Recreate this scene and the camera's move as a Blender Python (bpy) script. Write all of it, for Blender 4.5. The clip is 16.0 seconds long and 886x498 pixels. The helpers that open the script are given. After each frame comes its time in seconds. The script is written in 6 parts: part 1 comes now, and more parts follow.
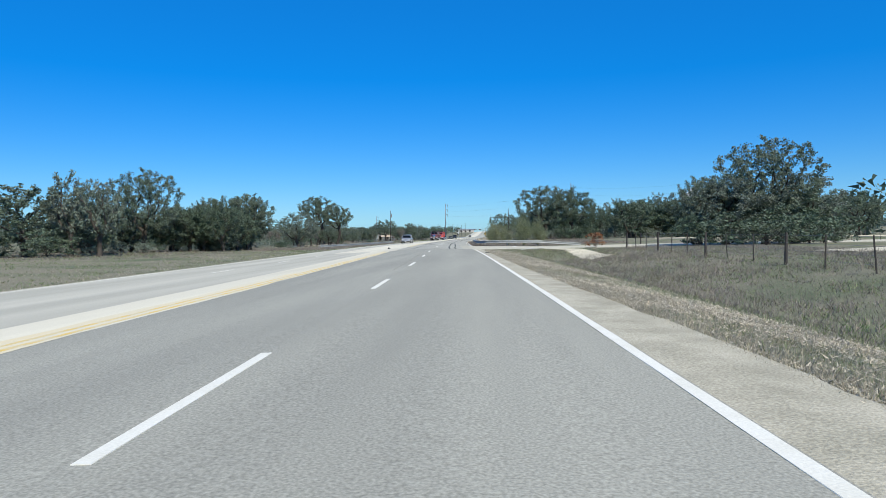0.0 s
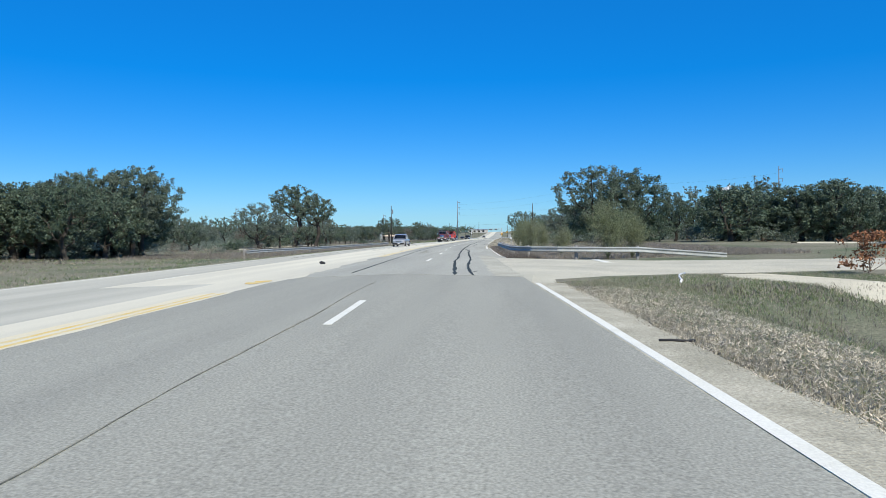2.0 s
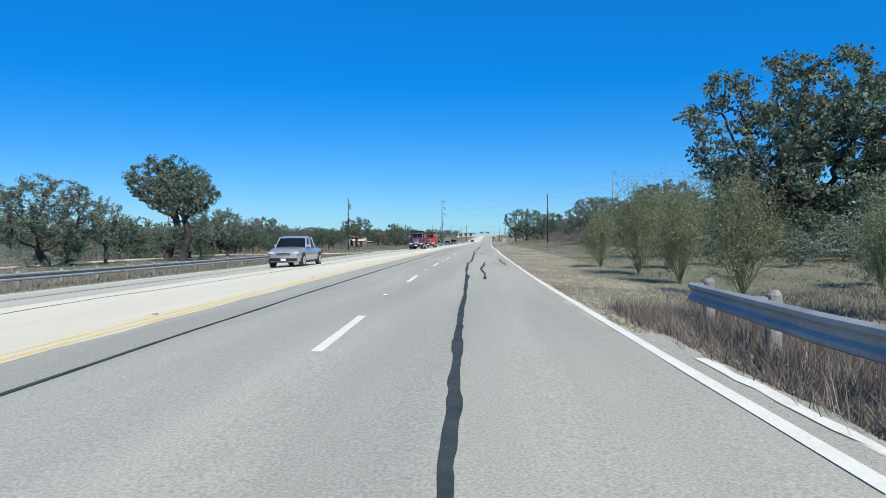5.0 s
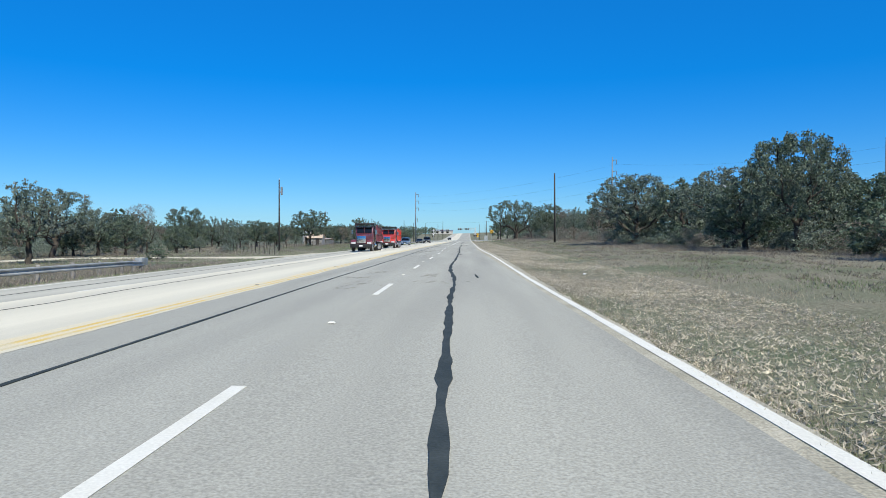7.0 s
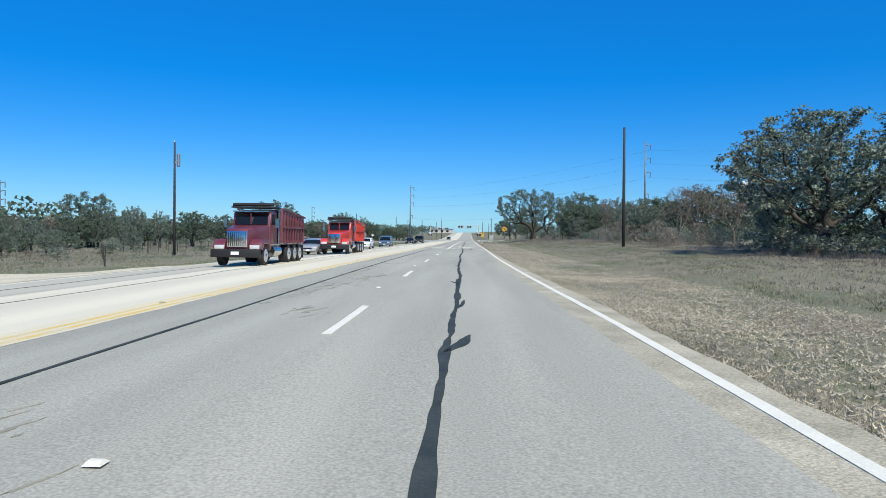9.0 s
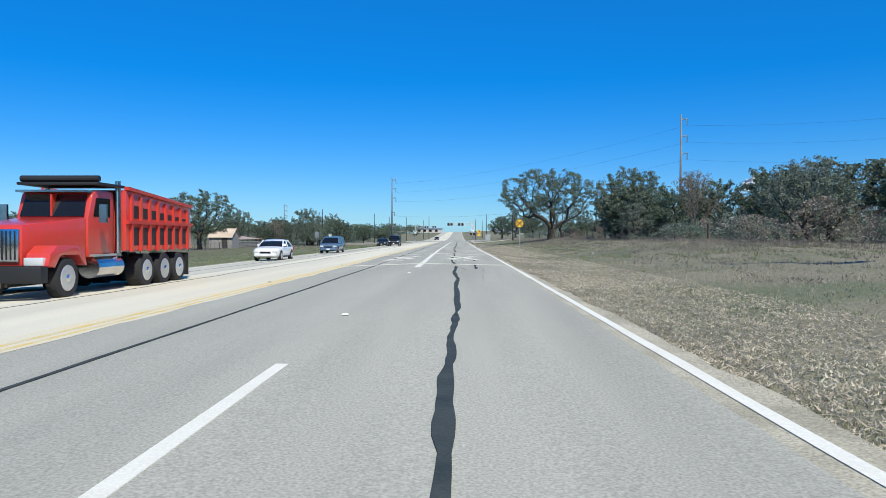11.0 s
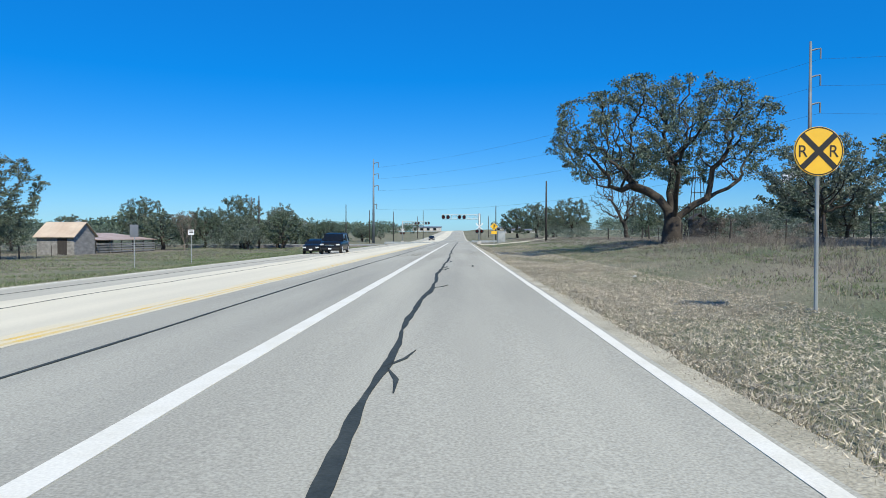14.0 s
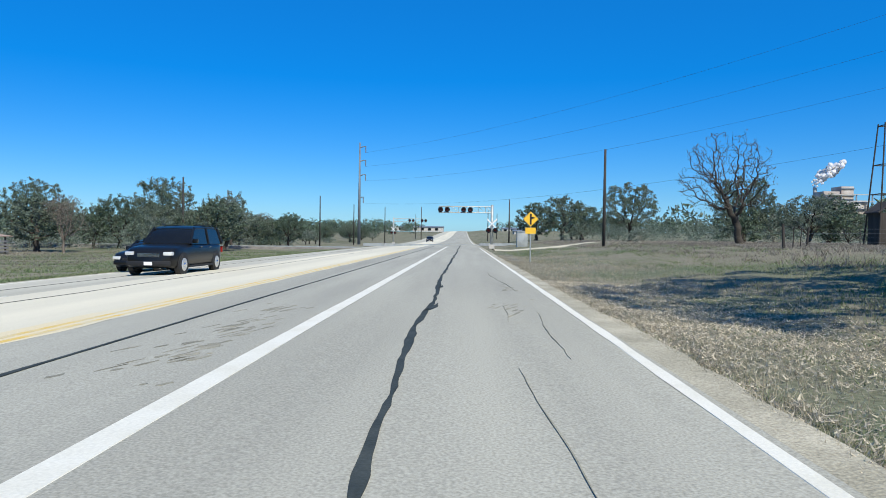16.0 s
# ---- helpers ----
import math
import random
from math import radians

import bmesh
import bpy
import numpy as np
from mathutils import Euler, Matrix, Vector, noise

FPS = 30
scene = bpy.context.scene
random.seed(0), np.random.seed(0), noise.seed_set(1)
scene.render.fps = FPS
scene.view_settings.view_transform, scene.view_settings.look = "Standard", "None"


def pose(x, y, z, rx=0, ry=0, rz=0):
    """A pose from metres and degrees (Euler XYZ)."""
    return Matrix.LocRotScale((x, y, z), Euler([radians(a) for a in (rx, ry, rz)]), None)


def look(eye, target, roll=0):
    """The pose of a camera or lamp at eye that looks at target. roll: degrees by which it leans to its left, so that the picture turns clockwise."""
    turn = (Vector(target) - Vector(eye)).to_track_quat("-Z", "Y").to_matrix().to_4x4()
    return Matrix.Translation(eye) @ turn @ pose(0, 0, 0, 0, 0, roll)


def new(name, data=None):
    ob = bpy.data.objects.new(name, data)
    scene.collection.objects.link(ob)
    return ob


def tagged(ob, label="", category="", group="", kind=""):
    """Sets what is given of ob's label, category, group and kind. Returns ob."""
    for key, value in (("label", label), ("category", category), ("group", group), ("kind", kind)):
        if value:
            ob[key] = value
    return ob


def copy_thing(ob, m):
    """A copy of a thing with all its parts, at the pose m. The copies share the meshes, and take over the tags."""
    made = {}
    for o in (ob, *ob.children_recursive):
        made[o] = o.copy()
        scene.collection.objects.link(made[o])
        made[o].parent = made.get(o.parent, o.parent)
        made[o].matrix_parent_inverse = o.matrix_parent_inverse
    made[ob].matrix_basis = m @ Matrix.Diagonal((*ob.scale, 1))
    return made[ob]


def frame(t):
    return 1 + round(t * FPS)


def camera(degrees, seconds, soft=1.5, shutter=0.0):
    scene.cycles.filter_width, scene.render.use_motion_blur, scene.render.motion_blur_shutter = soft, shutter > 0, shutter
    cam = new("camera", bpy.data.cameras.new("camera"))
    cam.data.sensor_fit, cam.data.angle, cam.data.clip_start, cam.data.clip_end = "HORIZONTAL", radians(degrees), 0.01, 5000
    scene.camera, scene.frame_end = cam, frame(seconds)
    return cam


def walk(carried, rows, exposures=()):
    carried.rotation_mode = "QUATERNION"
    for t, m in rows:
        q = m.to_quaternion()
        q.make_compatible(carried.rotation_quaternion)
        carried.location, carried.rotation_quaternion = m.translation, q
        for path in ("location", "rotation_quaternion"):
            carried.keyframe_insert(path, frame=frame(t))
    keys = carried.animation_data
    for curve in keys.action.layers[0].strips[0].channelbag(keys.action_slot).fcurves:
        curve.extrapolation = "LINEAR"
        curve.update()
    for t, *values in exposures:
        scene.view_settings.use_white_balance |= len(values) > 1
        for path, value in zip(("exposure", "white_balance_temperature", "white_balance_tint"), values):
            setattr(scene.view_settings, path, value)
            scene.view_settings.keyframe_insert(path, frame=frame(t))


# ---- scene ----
cam = camera(65.8, 16.0, soft=0.9)
PATH = [
    (0.0, pose(0.00, 0.00, 1.19, 88.89, 0.59, 4.19)),
    (0.5, pose(-0.54, 10.61, 1.19, 89.26, 0.47, 4.37)),
    (1.0, pose(-1.11, 21.18, 1.19, 88.93, 0.22, 4.66)),
    (1.5, pose(-1.74, 31.71, 1.19, 88.96, 0.05, 4.97)),
    (2.0, pose(-2.43, 42.25, 1.19, 88.91, 0.13, 5.25)),
    (2.5, pose(-3.15, 52.77, 1.19, 88.85, 0.44, 5.37)),
    (3.0, pose(-3.86, 63.27, 1.19, 88.76, 0.84, 5.11)),
    (3.5, pose(-4.51, 73.66, 1.19, 89.12, 1.26, 4.89)),
    (4.0, pose(-5.13, 83.90, 1.19, 89.32, 0.75, 4.76)),
    (4.5, pose(-5.71, 94.16, 1.19, 89.30, 0.40, 4.49)),
    (5.0, pose(-6.23, 104.47, 1.19, 89.27, 0.19, 4.04)),
    (5.5, pose(-6.65, 114.86, 1.19, 89.23, 0.06, 3.43)),
    (6.0, pose(-6.97, 125.35, 1.19, 89.17, -0.05, 2.76)),
    (6.5, pose(-7.17, 135.95, 1.19, 89.07, -0.19, 2.24)),
    (7.0, pose(-7.32, 146.70, 1.19, 89.07, -0.11, 2.13)),
    (7.5, pose(-7.46, 157.47, 1.19, 89.21, -0.29, 2.07)),
    (8.0, pose(-7.58, 168.25, 1.19, 89.08, -0.35, 2.05)),
    (8.5, pose(-7.71, 179.00, 1.19, 88.96, -0.52, 2.12)),
    (9.0, pose(-7.85, 189.58, 1.19, 89.01, -0.65, 2.18)),
    (9.5, pose(-8.01, 200.18, 1.19, 89.09, -0.37, 2.29)),
    (10.0, pose(-8.17, 210.78, 1.19, 89.12, -0.21, 2.21)),
    (10.5, pose(-8.29, 221.33, 1.19, 89.09, -0.13, 1.86)),
    (11.0, pose(-8.33, 231.83, 1.19, 89.01, -0.10, 1.34)),
    (11.5, pose(-8.28, 242.24, 1.19, 88.86, -0.10, 0.92)),
    (12.0, pose(-8.21, 252.54, 1.19, 88.86, 0.23, 1.04)),
    (12.5, pose(-8.16, 262.71, 1.19, 88.83, 0.48, 1.19)),
    (13.0, pose(-8.13, 272.68, 1.19, 88.97, 0.38, 1.27)),
    (13.5, pose(-8.11, 282.39, 1.19, 88.85, -0.30, 1.31)),
    (14.0, pose(-8.11, 291.93, 1.19, 88.94, -0.06, 1.45)),
    (14.5, pose(-8.12, 301.25, 1.19, 88.92, -0.27, 1.42)),
    (15.0, pose(-8.13, 310.53, 1.19, 88.92, -0.48, 1.46)),
    (15.5, pose(-8.15, 319.73, 1.19, 88.99, -0.43, 1.60)),
    (16.0, pose(-8.20, 328.90, 1.19, 89.00, -0.77, 1.74)),
]
walk(cam, PATH)

# ---- sky and sun ----
SUN_TURN, SUN_RISE = radians(155), radians(47)  # clockwise from +y, above the horizon
world = bpy.data.worlds.new("sky")
scene.world = world
world.use_nodes = True
wn, wl = world.node_tree.nodes, world.node_tree.links
sky = wn.new("ShaderNodeTexSky")
sky.sky_type, sky.sun_disc = "NISHITA", False
sky.sun_elevation, sky.sun_rotation = SUN_RISE, SUN_TURN
sky.air_density, sky.dust_density, sky.ozone_density, sky.altitude = 1.0, 0.35, 2.0, 200
deep = wn.new("ShaderNodeMix")
deep.data_type, deep.blend_type = "RGBA", "MULTIPLY"
deep.inputs["Factor"].default_value = 1.0
deep.inputs["B"].default_value = (0.62, 0.89, 1.1, 1)
tint = wn.new("ShaderNodeHueSaturation")
tint.inputs["Saturation"].default_value = 1.3
tint.inputs["Hue"].default_value = 0.515
wl.new(sky.outputs[0], deep.inputs["A"])
wl.new(deep.outputs["Result"], tint.inputs["Color"])
even = wn.new("ShaderNodeMix")
even.data_type = "RGBA"
even.inputs["Factor"].default_value = 0.38
even.inputs["B"].default_value = (0.1, 1.95, 5.5, 1)
wl.new(tint.outputs[0], even.inputs["A"])
wl.new(even.outputs["Result"], wn["Background"].inputs[0])
wn["Background"].inputs[1].default_value = 0.122
sun_data = bpy.data.lights.new("sun", "SUN")
sun_data.energy, sun_data.angle, sun_data.color = 5.0, radians(0.5), (1.0, 0.955, 0.82)
sun = new("sun", sun_data)
SUN_FROM = Vector((math.sin(SUN_TURN) * math.cos(SUN_RISE), math.cos(SUN_TURN) * math.cos(SUN_RISE), math.sin(SUN_RISE)))
sun.matrix_world = look(SUN_FROM * 300, (0, 0, 0))
scene.view_settings.exposure = 0.15

# ---- materials ----
def material(name, colour, rough=0.8, metal=0.0, spread=0.0, bump=0.0, grain=8.0, patch=0.6, second=None, island=0.0, spec=0.5, detail=6.0, contrast=(0.35, 0.65), coat=0.0, stretch=None, sweep=None):
    """A surface with two scales of noise: fine grain and larger patches towards a second colour."""
    m = bpy.data.materials.new(name)
    m.use_nodes = True
    n, l = m.node_tree.nodes, m.node_tree.links
    b = n["Principled BSDF"]
    b.inputs["Roughness"].default_value, b.inputs["Metallic"].default_value = rough, metal
    b.inputs["Specular IOR Level"].default_value = spec
    b.inputs["Coat Weight"].default_value = coat
    pos = n.new("ShaderNodeNewGeometry").outputs["Position"]
    if stretch:
        mp = n.new("ShaderNodeMapping")
        mp.inputs["Scale"].default_value = stretch
        l.new(pos, mp.inputs[0])
        pos = mp.outputs[0]
    fine, wide = n.new("ShaderNodeTexNoise"), n.new("ShaderNodeTexNoise")
    for tex, size in ((fine, grain), (wide, patch)):
        tex.inputs["Scale"].default_value, tex.inputs["Detail"].default_value = size, detail
        l.new(pos, tex.inputs["Vector"])
    if sweep:
        mp = n.new("ShaderNodeMapping")
        mp.inputs["Scale"].default_value = sweep
        l.new(n["Geometry"].outputs["Position"], mp.inputs[0])
        l.new(mp.outputs[0], wide.inputs["Vector"])
    ramp = n.new("ShaderNodeMapRange")
    ramp.inputs[1].default_value, ramp.inputs[2].default_value = contrast
    l.new(wide.outputs["Fac"], ramp.inputs[0])
    mix = n.new("ShaderNodeMix")
    mix.data_type = "RGBA"
    mix.inputs["A"].default_value = (*colour, 1)
    mix.inputs["B"].default_value = (*(second or [c * 0.75 for c in colour]), 1)
    l.new(ramp.outputs[0], mix.inputs["Factor"])
    hsv = n.new("ShaderNodeHueSaturation")
    l.new(mix.outputs["Result"], hsv.inputs["Color"])
    val = n.new("ShaderNodeMath")
    val.operation = "MULTIPLY_ADD"
    l.new(fine.outputs["Fac"], val.inputs[0])
    val.inputs[1].default_value, val.inputs[2].default_value = spread * 2, 1 - spread
    last = val.outputs[0]
    if island:
        isl = n.new("ShaderNodeMath")
        isl.operation = "MULTIPLY_ADD"
        l.new(n["Geometry"].outputs["Random Per Island"], isl.inputs[0])
        isl.inputs[1].default_value, isl.inputs[2].default_value = island * 2, 1 - island
        both = n.new("ShaderNodeMath")
        both.operation = "MULTIPLY"
        l.new(isl.outputs[0], both.inputs[0])
        l.new(last, both.inputs[1])
        last = both.outputs[0]
    l.new(last, hsv.inputs["Value"])
    l.new(hsv.outputs[0], b.inputs["Base Color"])
    if bump:
        bp = n.new("ShaderNodeBump")
        bp.inputs["Strength"].default_value, bp.inputs["Distance"].default_value = bump, 0.02
        l.new(fine.outputs["Fac"], bp.inputs["Height"])
        l.new(bp.outputs[0], b.inputs["Normal"])
    return m


def leafy(name, colour, second, island=0.45, through_light=0.25):
    """Foliage: matt leaves that let some light through."""
    m = material(name, colour, 0.55, second=second, spread=0.25, grain=1.3, patch=0.35, island=island, spec=0.38, detail=2)
    n, l = m.node_tree.nodes, m.node_tree.links
    tr, mx = n.new("ShaderNodeBsdfTranslucent"), n.new("ShaderNodeMixShader")
    l.new(n["Hue/Saturation/Value"].outputs[0], tr.inputs["Color"])
    mx.inputs[0].default_value = through_light
    l.new(n["Principled BSDF"].outputs[0], mx.inputs[1])
    l.new(tr.outputs[0], mx.inputs[2])
    l.new(mx.outputs[0], n["Material Output"].inputs["Surface"])
    return m


ASPHALT = material("grey_asphalt", (0.395, 0.385, 0.322), 0.92, second=(0.305, 0.299, 0.254), spread=0.6, bump=0.22, grain=48, patch=0.8, sweep=(1, 0.07, 1), spec=0.12, detail=8, contrast=(0.3, 0.7))
ASPHALT_DARK = material("dark_grey_asphalt", (0.34, 0.332, 0.276), 0.92, second=(0.265, 0.26, 0.22), spread=0.7, bump=0.28, grain=44, patch=0.7, sweep=(1, 0.07, 1), spec=0.12, detail=8, contrast=(0.3, 0.7))
DUSTED = material("half_dusty_asphalt", (0.45, 0.425, 0.337), 0.95, second=(0.355, 0.338, 0.273), spread=0.6, bump=0.4, grain=48, patch=0.5, spec=0.1, detail=8)
APRON = material("dusty_asphalt", (0.51, 0.475, 0.37), 0.95, second=(0.42, 0.395, 0.312), spread=0.6, bump=0.4, grain=48, patch=0.35, spec=0.1, detail=8)
BALLAST = material("railway_ballast", (0.2, 0.185, 0.16), 0.95, second=(0.14, 0.13, 0.115), spread=0.4, bump=0.8, grain=9, patch=0.8, spec=0.1)
PALE = material("bleached_asphalt", (0.67, 0.625, 0.49), 0.95, second=(0.55, 0.515, 0.41), spread=0.2, bump=0.3, grain=50, patch=0.5, sweep=(1, 0.05, 1), spec=0.1)
WORN = material("oncoming_asphalt", (0.49, 0.468, 0.385), 0.95, second=(0.39, 0.375, 0.31), spread=0.25, bump=0.4, grain=50, patch=0.6, sweep=(1, 0.06, 1), spec=0.1)
SHOULDER = material("shoulder_asphalt", (0.45, 0.415, 0.32), 0.97, second=(0.32, 0.298, 0.225), spread=0.7, bump=0.6, grain=40, patch=1.1, spec=0.1, detail=9)
CALICHE = material("pale_gravel", (0.6, 0.545, 0.41), 0.97, second=(0.48, 0.44, 0.335), spread=0.3, bump=0.5, grain=22, patch=0.35, spec=0.1)
TAR = material("crack_sealant", (0.033, 0.042, 0.043), 0.8, second=(0.055, 0.065, 0.063), spread=0.35, bump=0.3, grain=40, patch=2.5, spec=0.12)
WHITE_PAINT = material("white_road_paint", (0.68, 0.665, 0.585), 0.85, second=(0.62, 0.6, 0.51), spread=0.2, bump=0.2, grain=45, patch=2.2, spec=0.2, contrast=(0.42, 0.75))
YELLOW_PAINT = material("yellow_road_paint", (0.64, 0.45, 0.13), 0.88, second=(0.58, 0.5, 0.32), spread=0.35, bump=0.2, grain=40, patch=2.2, spec=0.15, contrast=(0.38, 0.62))
YELLOW_WASH = material("faded_yellow_wash", (0.64, 0.55, 0.36), 0.92, second=(0.6, 0.56, 0.43), spread=0.25, bump=0.2, grain=40, patch=1.4, sweep=(1, 0.3, 1), spec=0.1)
SOIL = material("dry_grass_ground", (0.205, 0.19, 0.138), 0.98, second=(0.12, 0.14, 0.085), spread=1.0, bump=1.0, grain=14, patch=0.14, spec=0.05, detail=12, contrast=(0.43, 0.66))
PYLON = material("dull_pylon_steel", (0.17, 0.195, 0.22), 0.65, 0.2, second=(0.13, 0.15, 0.17), spread=0.1, grain=6, patch=0.6)
STAIN = material("dark_road_stain", (0.19, 0.185, 0.15), 0.92, second=(0.33, 0.315, 0.25), spread=0.45, bump=0.4, grain=50, patch=1.6, spec=0.12)
STEEL = material("galvanised_steel", (0.42, 0.44, 0.43), 0.55, 0.5, second=(0.31, 0.33, 0.32), spread=0.2, grain=12, patch=1.5)
RAIL = material("dull_guardrail_steel", (0.36, 0.37, 0.355), 0.6, 0.0, second=(0.26, 0.27, 0.26), spread=0.3, bump=0.1, grain=9, patch=1.2, spec=0.35)
WOOD = material("weathered_timber", (0.048, 0.042, 0.037), 0.9, second=(0.034, 0.03, 0.027), spread=0.35, bump=0.6, grain=9, patch=1.2, stretch=(3, 3, 0.4))
GREYWOOD = material("grey_weathered_boards", (0.3, 0.29, 0.27), 0.9, second=(0.2, 0.19, 0.18), spread=0.3, bump=0.6, grain=8, patch=1.0, stretch=(3, 1, 3))
DARKWOOD = material("blackened_timber", (0.035, 0.031, 0.027), 0.9, second=(0.055, 0.047, 0.04), spread=0.3, bump=0.5, grain=8, patch=1.0, stretch=(3, 3, 0.4))
BARK = material("oak_bark", (0.085, 0.073, 0.062), 0.95, second=(0.042, 0.037, 0.032), spread=0.4, bump=1.0, grain=9, patch=1.6, spec=0.15)
TWIG = material("grey_bare_twigs", (0.2, 0.17, 0.14), 0.95, second=(0.13, 0.11, 0.095), spread=0.3, grain=6, patch=0.8, spec=0.1)
LEAF = leafy("live_oak_leaves", (0.108, 0.152, 0.1), (0.142, 0.172, 0.124), 0.55, 0.28)
LEAF_DARK = leafy("dark_oak_leaves", (0.084, 0.126, 0.08), (0.115, 0.15, 0.102), 0.55, 0.28)
LEAF_GREY = leafy("grey_green_leaves", (0.142, 0.19, 0.14), (0.182, 0.21, 0.168), 0.55, 0.28)
LEAF_BROOM = leafy("olive_broom_leaves", (0.2, 0.24, 0.12), (0.25, 0.26, 0.16), 0.35, 0.35)
DRY = leafy("dry_grass", (0.5, 0.44, 0.325), (0.34, 0.305, 0.225), 0.5, 0.4)
STRAW = leafy("matted_straw", (0.62, 0.545, 0.41), (0.46, 0.405, 0.31), 0.45, 0.35)
GREEN = leafy("green_grass", (0.165, 0.225, 0.095), (0.25, 0.27, 0.145), 0.45, 0.4)
WEED = leafy("brown_weeds", (0.29, 0.25, 0.205), (0.2, 0.18, 0.145), 0.5, 0.3)
BRUSH = leafy("dark_brown_brush", (0.2, 0.165, 0.14), (0.11, 0.09, 0.075), 0.6, 0.2)
SWITCH = material("olive_switches", (0.19, 0.21, 0.125), 0.9, second=(0.15, 0.16, 0.1), spread=0.25, grain=5, patch=0.8, spec=0.1)
RUST = material("red_brown_bush", (0.3, 0.13, 0.06), 0.9, spread=0.3, island=0.4)
CONCRETE = material("concrete", (0.5, 0.48, 0.44), 0.9, second=(0.36, 0.34, 0.31), spread=0.2, bump=0.4, grain=10, patch=1.0)
TIN = material("rusty_tin_roof", (0.56, 0.46, 0.38), 0.55, 0.2, second=(0.38, 0.24, 0.16), spread=0.25, bump=0.2, grain=5, patch=0.6, stretch=(0.3, 3, 1))
TIN_TAN = material("tan_tin_roof", (0.58, 0.48, 0.36), 0.6, 0.1, second=(0.48, 0.37, 0.27), spread=0.15, grain=5, patch=0.4)
WORN_PAINT = material("worn_road_paint", (0.68, 0.66, 0.56), 0.88, second=(0.43, 0.41, 0.325), spread=0.4, bump=0.2, grain=45, patch=2.6, spec=0.15, contrast=(0.42, 0.7))
SIGN_YELLOW = material("yellow_sign_sheet", (0.8, 0.47, 0.03), 0.5, second=(0.74, 0.43, 0.03), spread=0.05, patch=3)
SIGN_WHITE = material("white_sign_sheet", (0.75, 0.75, 0.74), 0.5, second=(0.66, 0.66, 0.65), spread=0.05, patch=3)
BLACK = material("matt_black", (0.012, 0.012, 0.013), 0.6, spread=0.1)
SIGN_BACK = material("aluminium_back", (0.32, 0.33, 0.34), 0.5, 0.6, spread=0.1)
CABLE = material("cable", (0.03, 0.03, 0.032), 0.6)
RUBBER = material("tyre_rubber", (0.022, 0.022, 0.023), 0.85, spread=0.15)
CHROME = material("chrome", (0.72, 0.72, 0.72), 0.18, 1.0, spread=0.03)
RIM = material("bright_wheel_rim", (0.65, 0.65, 0.64), 0.35, 0.6, spread=0.05)
GLASS = material("tinted_glass", (0.01, 0.011, 0.012), 0.08, 0.0, spec=0.4)
LAMP = material("lamp_glass", (0.75, 0.75, 0.73), 0.12, 0.2, spec=0.9)
RED_LENS = material("red_lens", (0.28, 0.02, 0.015), 0.25)
MAROON = material("maroon_truck_paint", (0.115, 0.02, 0.034), 0.4, second=(0.15, 0.045, 0.055), spread=0.15, patch=0.8, coat=0.3)
RED = material("red_truck_paint", (0.55, 0.035, 0.025), 0.35, second=(0.45, 0.05, 0.03), spread=0.08, patch=0.8, coat=0.6)
CAR_BLACK = material("black_car_paint", (0.008, 0.0085, 0.0095), 0.35, coat=0.15, spread=0.1, spec=0.3)
CAR_WHITE = material("white_car_paint", (0.75, 0.75, 0.74), 0.3, coat=0.6, spread=0.04)
CAR_BLUE = material("grey_blue_car_paint", (0.13, 0.2, 0.28), 0.3, 0.3, coat=0.6, spread=0.06)
CAR_SILVER = material("silver_car_paint", (0.5, 0.5, 0.5), 0.3, 0.5, coat=0.6, spread=0.05)
PLANT = material("dusty_plant_cladding", (0.5, 0.46, 0.42), 0.8, second=(0.32, 0.25, 0.21), spread=0.2, grain=0.6, patch=0.1)
STEAM = leafy("white_steam", (0.9, 0.9, 0.9), (0.88, 0.88, 0.9), 0.02, 0.5)
FAR_HILL = material("far_hill_scrub", (0.1, 0.125, 0.13), 1.0, second=(0.13, 0.14, 0.13), spread=0.3, grain=0.05, patch=0.01, spec=0.0)


